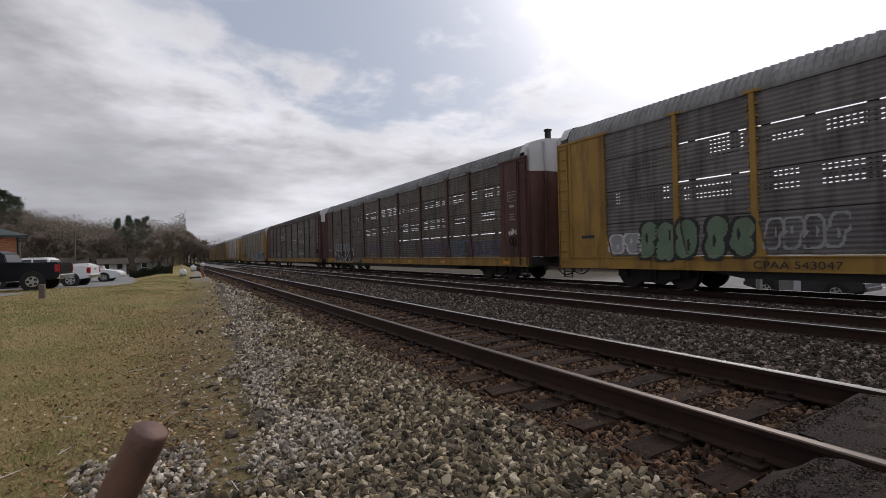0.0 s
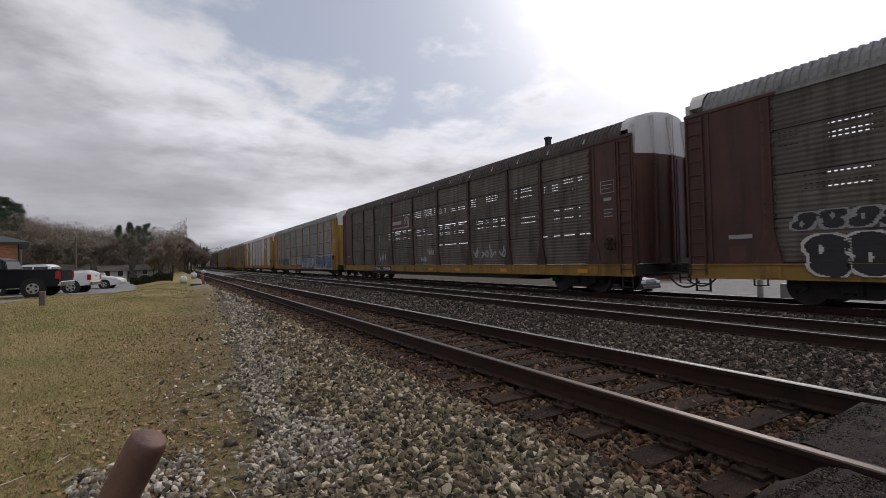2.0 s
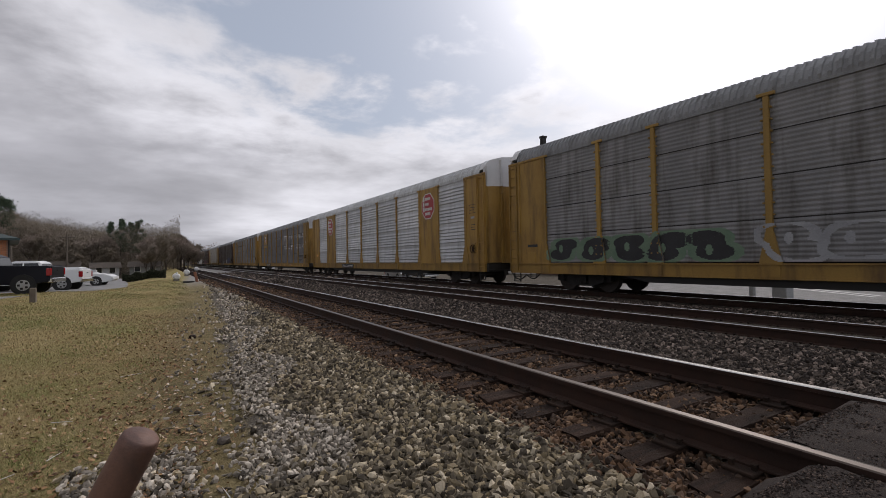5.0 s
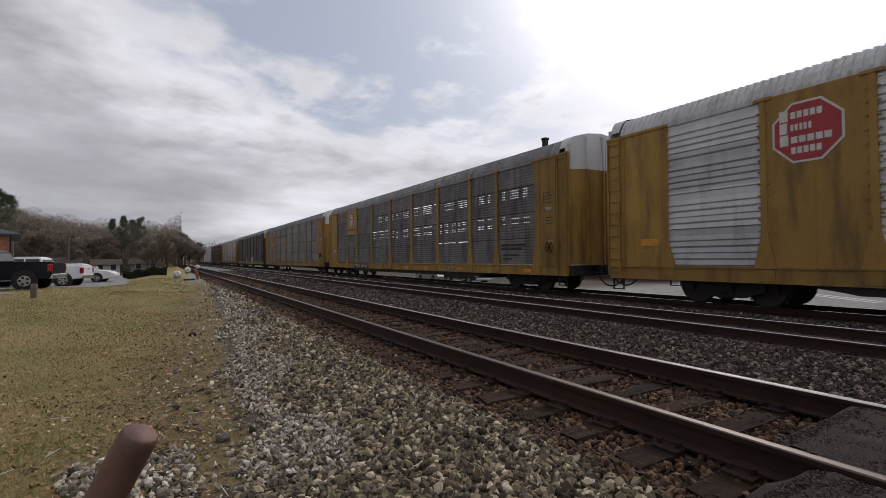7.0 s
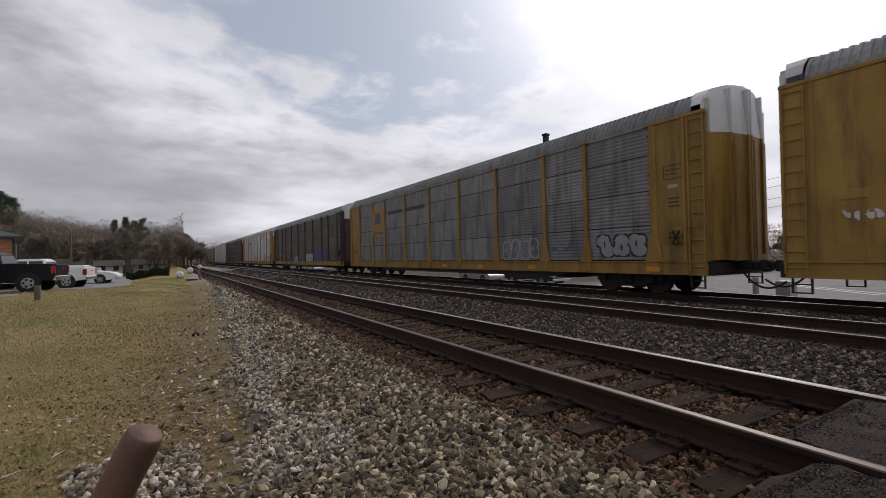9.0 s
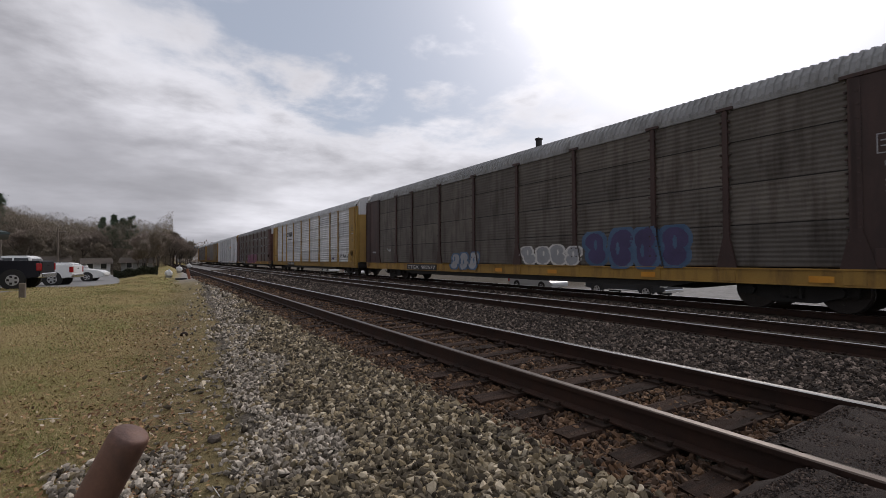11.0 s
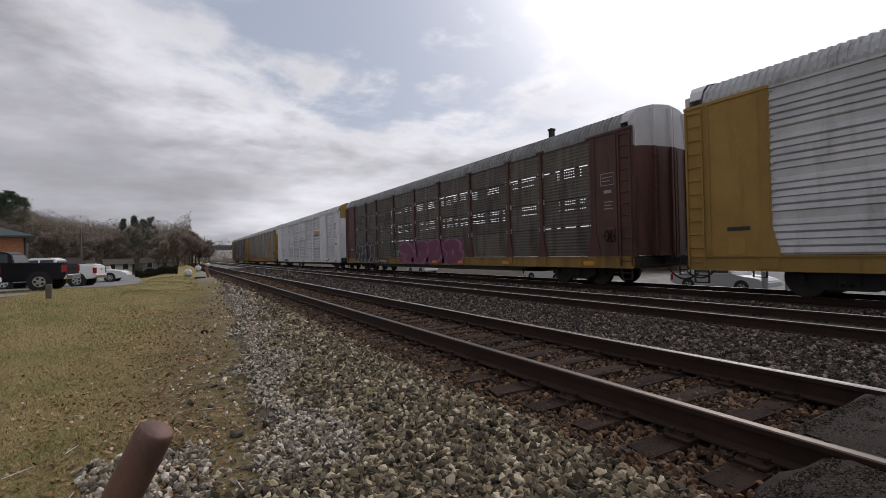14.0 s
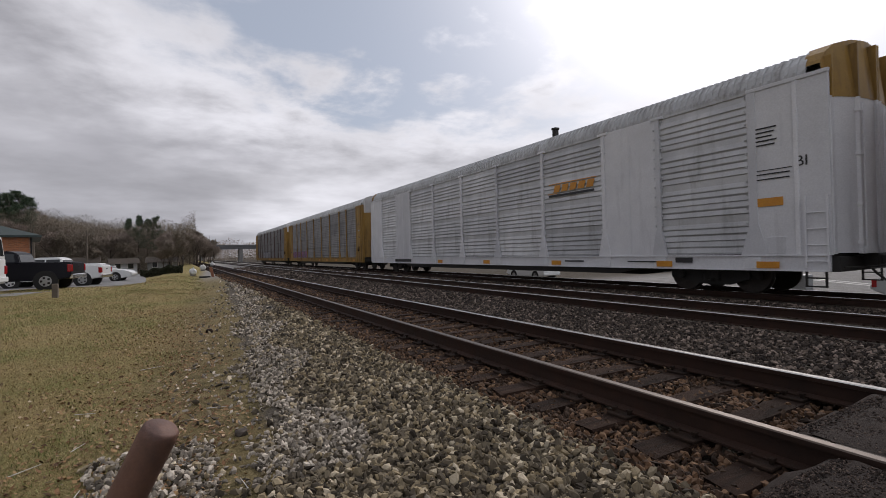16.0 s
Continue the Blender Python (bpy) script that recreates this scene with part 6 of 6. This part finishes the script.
# ---- buildings ----
def brick_house():
    h = thing("brick_building", "orange-brick building with a dark green hipped roof", "building", pose(-10.9, 51.0, -0.5, 0, 0, 12))
    part("wall", box_bm(-16, 0, 0.1, 12, 0, 3.75), M_MORTAR, h, "mortared brick wall")
    me = box_bm(-0.108, 0.108, -0.05, 0.05, -0.034, 0.034)
    mesh = bpy.data.meshes.new("brick")
    me.to_mesh(mesh)
    me.free()
    mesh.materials.append(M_BRICK)
    wall = h.children[0]
    n = 0
    # the courses that show over the parked trucks; single bricks by the corner, the rest joined
    rest = []
    for r in range(19, 47):
        z = r * 0.078 + 0.08
        for c in range(38):
            x = -0.115 - c * 0.232 - (0.116 if r % 2 else 0)
            if c < 11 and n < 300:
                piece("brick", mesh, wall, "", Matrix.Translation((x, 0.075, z)))
                n += 1
            else:
                rest.append((x, 0.075, z))
    v = np.array([[a, b, c] for c in (-0.034, 0.034) for b in (-0.05, 0.05) for a in (-0.108, 0.108)])
    q = np.array([[0, 1, 5, 4], [4, 5, 7, 6], [0, 4, 6, 2], [1, 3, 7, 5], [0, 2, 3, 1]])
    R = np.array(rest)
    b = mesh_np("brick_courses", (v[None] + R[:, None]).reshape(-1, 3), (q[None] + (np.arange(len(R)) * 8)[:, None, None]).reshape(-1, 4), M_BRICK, wall)
    b["kind"] = "stuff"
    for x in (-3.3, -8.2, -13.0):
        part("white_lintel", box_bm(x - 0.35, x + 3.0, -0.02, 0.09, 1.85, 2.25, bev=0.01), M_TRIM, h, "cream panel over an opening")
        part("opening", box_bm(x - 0.2, x + 2.85, 0.0, 0.08, 0.0, 1.85), M_GLASS, h, "dark glazed opening")
    bm = bmesh.new()
    E = [(-16.7, -0.7, 3.72), (0.7, -0.7, 3.72), (0.7, 12.7, 3.72), (-16.7, 12.7, 3.72)]
    lo = [bm.verts.new(p) for p in E]
    hi = [bm.verts.new((x, y, z + 0.16)) for x, y, z in E]
    r1, r2 = bm.verts.new((-10.5, 6, 6.3)), bm.verts.new((-6.2, 6, 6.3))
    bm.faces.new(lo[::-1])
    for i in range(4):
        bm.faces.new((lo[i], lo[(i + 1) % 4], hi[(i + 1) % 4], hi[i]))
    bm.faces.new((hi[0], hi[1], r2, r1))
    bm.faces.new((hi[1], hi[2], r2))
    bm.faces.new((hi[2], hi[3], r1, r2))
    bm.faces.new((hi[3], hi[0], r1))
    part("roof", bm, M_GREENROOF, h, "dark green hipped roof")
    part("downpipe", box_bm(-0.02, 0.08, -0.06, 0.04, 0, 3.7), M_TYRE, h)


brick_house()


def small_house(x, y, w, d, hgt, wall, roof, heading, label):
    h = thing("house", label, "house", pose(x, y, float(gz(x, y)) - 0.1, 0, 0, heading))
    part("wall", box_bm(-w / 2, w / 2, 0, d, 0, hgt), wall, h)
    bm = bmesh.new()
    prism(bm, [(-0.5, hgt), (d + 0.5, hgt), (d / 2, hgt + d * 0.32)], "x", -w / 2 - 0.4, w / 2 + 0.4)
    part("roof", bm, roof, h)
    n = max(2, int(w / 2.5))
    for i in range(n):
        u = -w / 2 + (i + 0.5) * w / n
        win = part("window", box_bm(u - 0.5, u + 0.5, -0.06, 0.02, 0.9, 2.0, bev=0.01), M_TRIM, h)
        part("pane", box_bm(u - 0.42, u + 0.42, -0.075, -0.055, 0.98, 1.92), M_GLASS, win)
    return h


small_house(-16.5, 108, 6, 3.2, 1.9, M_CONC, M_BARK, 5, "low pale house with a grey shingle roof among trees")
small_house(-3.0, 106, 5, 3.2, 1.9, M_CONC, M_BARK, -4, "low grey house behind the hedge")
small_house(-9.0, 104, 4, 3.2, 1.9, M_WALLPALE, M_BARK, 8, "pale house below the wooded hill")


def pole(x, y, hgt, label, arms=True, z=None):
    p = thing("utility_pole", label, "utility pole", pose(x, y, (float(gz(x, y)) if z is None else z) - 0.2), "utility poles")
    bm = bmesh.new()
    add_tube(bm, (0, 0, 0), (0, 0, hgt), 0.16, 0.1, 10)
    part("shaft", bm, M_POLE, p)
    if arms:
        part("crossarm", box_bm(-1.1, 1.1, -0.05, 0.05, hgt - 0.7, hgt - 0.58), M_POLE, p)
        for x_ in (-1.0, -0.4, 0.4, 1.0):
            bm = bmesh.new()
            add_tube(bm, (x_, 0, hgt - 0.58), (x_, 0, hgt - 0.42), 0.05, 0.03, 8)
            part("insulator", bm, M_CONC, p)
    return p


def wire(a, b, sag, parent=None):
    a, b = Vector(a), Vector(b)
    pts = [a.lerp(b, u) - Vector((0, 0, sag * 4 * u * (1 - u))) for u in np.linspace(0, 1, 11)]
    bm = bmesh.new()
    add_path(bm, pts, 0.022, 5)
    return tagged(part("power_line", bm, M_WIRE), "black overhead wire between poles", "power line", "overhead wires")


pole(-18.5, 88, 7.2, "bare wooden utility pole before the wooded hill", False)
pole(-14.5, 104, 8.0, "wooden utility pole with a crossarm before the hill")


def hedge():
    n = 9000
    x = RNG.uniform(-3.4, 0.2, n)
    y = 54.3 - (x + 3.4) * 1.55 + RNG.normal(0, 0.25, n)
    z = gz(x, y) + RNG.random(n) ** 0.7 * (0.72 + 0.1 * np.sin(x * 5))
    leaf_cloud("hedge", np.stack([x, y, z], 1), 0.06, M_HEDGE, "low dark clipped hedge by the car park", "hedge")


def leaf_cloud(name, p, size, material, label, cat, parent=None, kind=""):
    n = len(p)
    t = turns(n, RNG)
    s = size * RNG.uniform(0.5, 1.4, n)[:, None]
    v = np.stack([p + t[:, 0] * s, p + t[:, 1] * s * 0.6, p - t[:, 0] * s, p - t[:, 1] * s * 0.6], 1).reshape(-1, 3)
    ob = mesh_np(name, v, np.arange(n * 4).reshape(-1, 4), material, parent)
    if parent is None:
        tagged(ob, label, cat, "", kind)
    return ob


hedge()


# ---- tanks and small things along the line ----
def tank(x, y, r, label):
    t = thing("propane_tank", label, "tank", pose(x, y, float(gz(x, y)), 0, 0, 4), "white tanks beside the line")
    bm = bmesh.new()
    prof = [(0, 0.0), (0.1, 0.55), (0.3, 0.85), (0.6, 1.0), (2.6, 1.0), (2.9, 0.85), (3.1, 0.55), (3.2, 0.0)]
    rows = [[bm.verts.new((r * k * math.cos(a), u * r * 1.2, r * 1.35 + r * k * math.sin(a))) for a in (i * math.tau / 20 for i in range(20))] for u, k in prof[1:-1]]
    for a, b in zip(rows, rows[1:]):
        for i in range(20):
            bm.faces.new((a[i], a[(i + 1) % 20], b[(i + 1) % 20], b[i])).smooth = True
    bm.faces.new(rows[0][::-1])
    bm.faces.new(rows[-1])
    part("vessel", bm, M_TANK, t)
    bm = bmesh.new()
    add_tube(bm, (0, r * 0.5, r * 2.2), (0, r * 0.5, r * 2.75), r * 0.22, r * 0.18, 10)
    part("valve_dome", bm, M_TANK, t)
    for u in (0.8, 2.8):
        part("saddle", box_bm(-r * 0.7, r * 0.7, u * r - 0.06, u * r + 0.06, -0.05, r * 0.6), M_CONC, t)


tank(0.9, 41.2, 0.25, "white rounded tank on concrete saddles by the trees")
tank(2.1, 54.0, 0.27, "white rounded tank on concrete saddles, farther along")
tank(4.4, 80.0, 0.3, "white rounded tank on concrete saddles, far off")


def leaning_post():
    p = thing("marker_post", "leaning rust-orange marker post beside the line", "post", pose(2.05, 36.8, float(gz(2.05, 36.8)) - 0.1, 0, -12, 0))
    part("stake", box_bm(-0.09, 0.09, -0.08, 0.08, 0, 0.82, bev=0.02), M_RUSTPOST, p)
    d = thing("debris", "dark scrap lying by the marker post", "debris", pose(1.5, 36.5, float(gz(1.5, 36.5))))
    part("scrap", box_bm(-0.35, 0.35, -0.1, 0.1, 0, 0.12, bev=0.03), M_BLACK, d)


leaning_post()


def bridge():
    b = thing("road_bridge", "grey concrete road bridge over the line far off", "bridge", pose(0, 262, 0))
    part("deck", box_bm(-30, 95, -4, 4, 5.3, 6.6, bev=0.05), M_DARKCONC, b)
    part("parapet", box_bm(-30, 95, -4.2, -3.9, 6.6, 7.5), M_DARKCONC, b)
    for x in (9.5, 27.5, 40, 62):
        part("pier", box_bm(x - 0.9, x + 0.9, -3, 3, -2, 5.35, bev=0.1), M_CONC, b)
    part("abutment", box_bm(-30, 4, -4, 4, -2, 5.35), M_DARKCONC, b)
    m = thing("mast", "thin radio mast on the skyline", "mast", pose(21, 420, 0))
    bm = bmesh.new()
    add_tube(bm, (0, 0, -1), (0, 0, 19), 0.3, 0.15, 6)
    part("shaft", bm, M_POLE, m)


bridge()


# ---- trees ----
def bare_tree(seed, material, label, crown=1.0):
    """A leafless tree ten metres high: trunk, forking limbs, and a crown of fine twigs."""
    rng = random.Random(seed)
    t = thing("bare_tree", label, "tree", pose(0, 0, -50), "bare winter trees")
    bm = bmesh.new()
    ends = []

    def grow(p, d, ln, r, depth):
        q = p + d * ln
        add_tube(bm, p, q, r, r * 0.65, 5, False)
        if depth == 0:
            ends.append((p, q, d))
            return
        if depth <= 2:
            ends.append((p, q, d))
        for _ in range(3 if depth > 1 else 2):
            nd = (d + Vector((rng.uniform(-0.75, 0.75), rng.uniform(-0.75, 0.75), rng.uniform(-0.1, 0.45))) * crown).normalized()
            grow(p.lerp(q, rng.uniform(0.7, 1.0)), nd, ln * rng.uniform(0.6, 0.82), r * 0.6, depth - 1)
    grow(Vector((0, 0, 0)), Vector((0.03, 0.02, 1)), 2.9, 0.17, 4)
    part("trunk", bm, M_BARK, t)
    r2 = np.random.default_rng(seed)
    A = np.array([e[0] for e in ends])
    B = np.array([e[1] for e in ends])
    n = 9000
    i = r2.integers(0, len(ends), n)
    p = A[i] + (B[i] - A[i]) * r2.uniform(0.1, 1.1, n)[:, None] + r2.normal(0, 0.16, (n, 3))
    d = (B - A)[i]
    d = d / np.linalg.norm(d, axis=1)[:, None] + r2.normal(0, 0.65, (n, 3))
    d = d / np.linalg.norm(d, axis=1)[:, None] * r2.uniform(0.25, 0.95, n)[:, None]
    s = np.cross(d, r2.normal(size=(n, 3)))
    s = s / np.linalg.norm(s, axis=1)[:, None] * r2.uniform(0.018, 0.05, n)[:, None]
    v = np.stack([p - s, p + s, p + d], 1).reshape(-1, 3)
    mesh_np("crown", v, np.arange(n * 3).reshape(-1, 3), material, t, "fine bare twigs")
    return t


def pine_tree(seed, label):
    """A ten-metre pine: bare lower stem, tiered limbs, uneven clumps of needles."""
    rng = random.Random(seed)
    t = thing("pine_tree", label, "tree", pose(0, 0, -50), "dark pines")
    bm = bmesh.new()
    add_tube(bm, (0, 0, 0), (0.1, 0.05, 9.6), 0.2, 0.05, 7)
    pts = []
    for k in range(26):
        z = 4.2 + 5.5 * (k / 26) ** 0.9 + rng.uniform(-0.2, 0.2)
        a = rng.uniform(0, 6.28)
        ln = (2.3 * (1.05 - (max(0.0, z - 4.2) / 5.8) ** 1.6) + 0.35) * rng.uniform(0.6, 1.1)
        e = Vector((math.cos(a) * ln, math.sin(a) * ln, z + 0.35))
        add_tube(bm, (0.05, 0, z), e, 0.05, 0.02, 5, False)
        for c in range(4):
            o = Vector((0.05, 0, z)).lerp(e, rng.uniform(0.55, 1.08))
            cl = np.random.default_rng(seed * 100 + k * 4 + c)
            pts.append(np.array(o) + cl.normal(0, 1, (80, 3)) * np.array([0.36, 0.36, 0.16]))
    part("trunk", bm, M_BARK, t)
    leaf_cloud("crown", np.concatenate(pts), 0.10, M_PINE, "", "", t)
    return t


BARE = [bare_tree(3, M_TWIG, "bare grey-brown deciduous tree in winter"), bare_tree(8, M_TWIG_R, "bare russet-tinged deciduous tree in winter"), bare_tree(15, M_TWIG, "wide bare deciduous tree in winter", 1.25)]
PINES = [pine_tree(5, "tall dark pine with a bare lower stem"), pine_tree(9, "dark pine with clumped branches")]


def tree_at(base, px, depth, top, used, wide=1.0):
    """Stands a copy where the line of sight px (across the picture at the start) lies at a depth, so high that it tops at that angle."""
    lat = (px - 784) / 818.7 * depth
    x, y = 0.5085 * depth + 0.861 * lat, 0.861 * depth - 0.5085 * lat
    zt = 1.118 + (447.3 + (784 - px) * 0.0234 - top) / 818.7 * depth
    z0 = float(gz(x, y)) - 0.15
    k = (zt - z0) / 9.6
    m = pose(x, y, z0, 0, 0, (px * 37.7) % 360) @ Matrix.Diagonal((k * wide, k * wide, k, 1))
    if base not in used:
        used.add(base)
        base.matrix_basis = m
        return base
    return copy_thing(base, m @ Matrix.Diagonal((*(1 / s for s in base.scale), 1)))


def woods():
    used = set()
    rng = random.Random(12)
    for px, d, top in ((212, 104, 391), (226, 100, 386), (243, 103, 392), (258, 101, 388), (10, 100, 342), (24, 104, 350), (-8, 98, 346), (118, 150, 415), (150, 150, 408), (165, 140, 412)):
        tree_at(PINES[rng.randrange(2)], px, d, top, used, 0.8 if px < 60 else 0.5)
    # the grove beside the line
    for i in range(26):
        px = 262 + 100 * rng.random()
        d = 62 + 60 * (px - 262) / 100 + rng.uniform(-6, 14)
        top = 405 + rng.uniform(-6, 22) + (18 if px > 345 else 0)
        tree_at(BARE[rng.randrange(3)], px, d, top, used, rng.uniform(0.8, 1.1))
    for px, d, top in ((300, 100, 398), (318, 104, 399), (338, 112, 408), (352, 130, 420), (280, 90, 396), (362, 150, 438)):
        tree_at(BARE[rng.randrange(3)], px, d, top, used, 0.9)
    # before and on the hill
    for i in range(44):
        px = -30 + 300 * rng.random()
        d = rng.uniform(85, 165)
        line = 362 + max(0, px - 50) * 0.18
        top = line + rng.uniform(0, 34) + (165 - d) * 0.12
        tree_at(BARE[rng.randrange(3)], px, d, top, used, rng.uniform(0.9, 1.3))
    # beyond the train, seen between the wagons
    for i in range(16):
        px = 1080 + 560 * rng.random()
        tree_at(BARE[rng.randrange(3)], px, rng.uniform(75, 110), 395 + rng.uniform(-12, 25), used, 1.1)


woods()


def far_woods():
    """Fine distant woodland on the hill and along the horizon."""
    P, Dn = [], []
    n = 340000
    px = RNG.uniform(-60, 330, n)
    d = RNG.uniform(95, 185, n)
    lat = (px - 784) / 818.7 * d
    x, y = 0.5085 * d + 0.861 * lat, 0.861 * d - 0.5085 * lat
    z = gz(x, y) + RNG.random(n) ** 0.85 * (9.6 + 2.0 * np.sin(x * 0.4) * np.sin(y * 0.3))
    P.append(np.stack([x, y, z], 1))
    n = 120000
    x = RNG.uniform(-260, 420, n)
    y = RNG.uniform(285, 520, n)
    z = gz(x, y) * 0.4 + RNG.random(n) ** 1.1 * (8.5 + 3 * np.sin(x * 0.05) + 1.5 * np.sin(x * 0.31))
    Q = np.stack([x, y, z], 1)
    n = 60000
    u = RNG.random(n)
    x2, y2 = 95 + 30 * RNG.random(n), -60 + 330 * u
    Q2 = np.stack([x2, y2, -1.5 + RNG.random(n) ** 1.1 * (7.5 + 2 * np.sin(y2 * 0.13))], 1)
    for name, p, ln, w, lab in (("hill_woods", P[0], 0.55, 0.032, "bare brown winter woods covering the hill"), ("horizon_woods", Q, 1.3, 0.2, "hazy grey-brown woods on the horizon"),
                                ("yard_woods", Q2, 1.0, 0.09, "bare woods behind the yard")):
        n = len(p)
        dd = RNG.normal(0, 0.6, (n, 3)) + np.array([0, 0, 0.35])
        dd = dd / np.linalg.norm(dd, axis=1)[:, None] * (ln * RNG.uniform(0.5, 1.2, n))[:, None]
        s = np.cross(dd, RNG.normal(size=(n, 3)))
        s = s / np.linalg.norm(s, axis=1)[:, None] * w
        v = np.stack([p - s, p + s, p + dd], 1).reshape(-1, 3)
        tagged(mesh_np(name, v, np.arange(n * 3).reshape(-1, 3), M_TWIG if name != "hill_woods" else M_TWIG_R), lab, "woods", kind="stuff")


far_woods()


# ---- the yard behind the train ----
def yard():
    zy = float(gz(25, 10))
    for x, y, w, l in ((27.5, 10, 0.12, 4), (27.5, 17, 0.12, 4), (27.5, 24, 0.12, 4), (27.5, 3, 0.12, 4), (36, 13, 0.12, 9), (37, 13, 0.12, 9)):
        ob = part("road_line", box_bm(-w, w, -l / 2, l / 2, 0, 0.006), M_MARK)
        ob.matrix_basis = pose(x, y, zy + 0.006, 0, 0, 0 if x < 30 else -38)
        tagged(ob, "worn white road line", "road marking", "road lines")
    for x, y, h in ((20.0, 9.4, 1.5), (21.5, 5.4, 1.2)):
        p = thing("bollard", "grey steel bollard at the yard's edge", "bollard", pose(x, y, float(gz(x, y))), "bollards")
        bm = bmesh.new()
        add_tube(bm, (0, 0, -0.1), (0, 0, h), 0.11, 0.11, 14)
        part("tube", bm, M_BOX, p)
    c = thing("signal_cabinet", "grey signal cabinet on a concrete base", "cabinet", pose(20.6, 8.6, float(gz(20.6, 8.6))))
    part("base", box_bm(-0.35, 0.35, -0.3, 0.3, -0.05, 0.12), M_CONC, c)
    part("case", box_bm(-0.3, 0.3, -0.25, 0.25, 0.12, 1.35, bev=0.02), M_BOX, c)
    part("door", box_bm(-0.32, -0.30, -0.21, 0.21, 0.2, 1.28, bev=0.005), M_BOX, c)
    b = thing("low_building", "low brown building with pale bays behind the yard", "building", pose(46, 44, zy, 0, 0, 0))
    part("wall", box_bm(0, 14, -14, 26, 0, 3.4), M_BRN, b)
    part("pale_wall", box_bm(-0.12, 0.02, 6, 26, 0, 3.0), M_WALLPALE, b)
    part("roof", box_bm(-0.5, 14.5, -14.5, 26.5, 3.4, 3.75), M_SLATE, b)
    for i in range(6):
        part("window", box_bm(-0.17, -0.1, 7.2 + i * 3.1, 9.2 + i * 3.1, 1.0, 2.3), M_GLASS, b)
    s = thing("chimney_stack", "dark square chimney stack above the roofs", "chimney", pose(48.0, 50.3, zy))
    part("shaft", box_bm(-0.33, 0.33, -0.33, 0.33, 0, 20.15, bev=0.03), M_BLACK, s)
    part("cap", box_bm(-0.42, 0.42, -0.42, 0.42, 19.95, 20.25, bev=0.03), M_BLACK, s)
    pole(62, 24, 12, "wooden utility pole with a crossarm behind the yard", True)
    pole(60, 2, 12, "wooden utility pole with a crossarm behind the yard", True)
    pole(66, 60, 12, "wooden utility pole with a crossarm behind the yard", True)
    for dz in (0.0, -1.0, -2.4, -3.4):
        wire((62, 24, zy + 11.4 + dz), (60, 2, zy + 11.4 + dz), 0.7)
        wire((66, 60, zy + 11.4 + dz), (62, 24, zy + 11.4 + dz), 0.9)
    return zy


YARD_Z = yard()
PASSING = []   # vehicle, time and place along the road where it was seen, speed toward -y
for nm, kind, paint, lab, t0, y0, v in (
        ("suv", "suv", M_CARGREY, "dark car passing on the road behind the train", 0.0, 10.3, 4.0),
        ("suv", "suv", M_CARGREY, "dark grey car passing on the road behind the train", 4.0, 9.2, 6.0),
        ("pickup_truck", "pickup", M_CARGREY, "dark pickup truck passing on the road behind the train", 12.5, 11.8, 5.0),
        ("sedan", "sedan", M_CARSILVER, "silver car following on the road behind the train", 11.4, 26.3, 4.5),
        ("sedan", "sedan", M_CARWHITE, "white car passing on the road behind the train", 14.6, 20.0, 13.6),
        ("suv", "suv", M_CARWHITE, "white car farther along the road behind the train", 16.0, 31.0, 10.0)):
    PASSING.append((vehicle(nm, kind, paint, lab, pose(26.5, y0, YARD_Z, 0, 0, -90)), t0, y0, v))


# ---- what moves ----
SPEED, START, PITCH = 16.974, -15.526, 29.12


def motions():
    for k, w in enumerate(TRAIN):
        walk(w, [(t, pose(13.7475, START + PITCH * k - SPEED * t, -0.139)) for t in (0, 4, 8, 12, 16)])
    for v, t0, y0, speed in PASSING:
        walk(v, [(t, pose(26.5, y0 - speed * (t - t0), YARD_Z, 0, 0, -90)) for t in (0, 8, 16)])
    turn = math.degrees(SPEED / FPS / 0.46)
    for ax, y in AXLES:
        walk(ax, [(i / FPS, pose(0, y, 0.46, turn * i, 0, 0)) for i in range(16 * FPS + 1)])


motions()
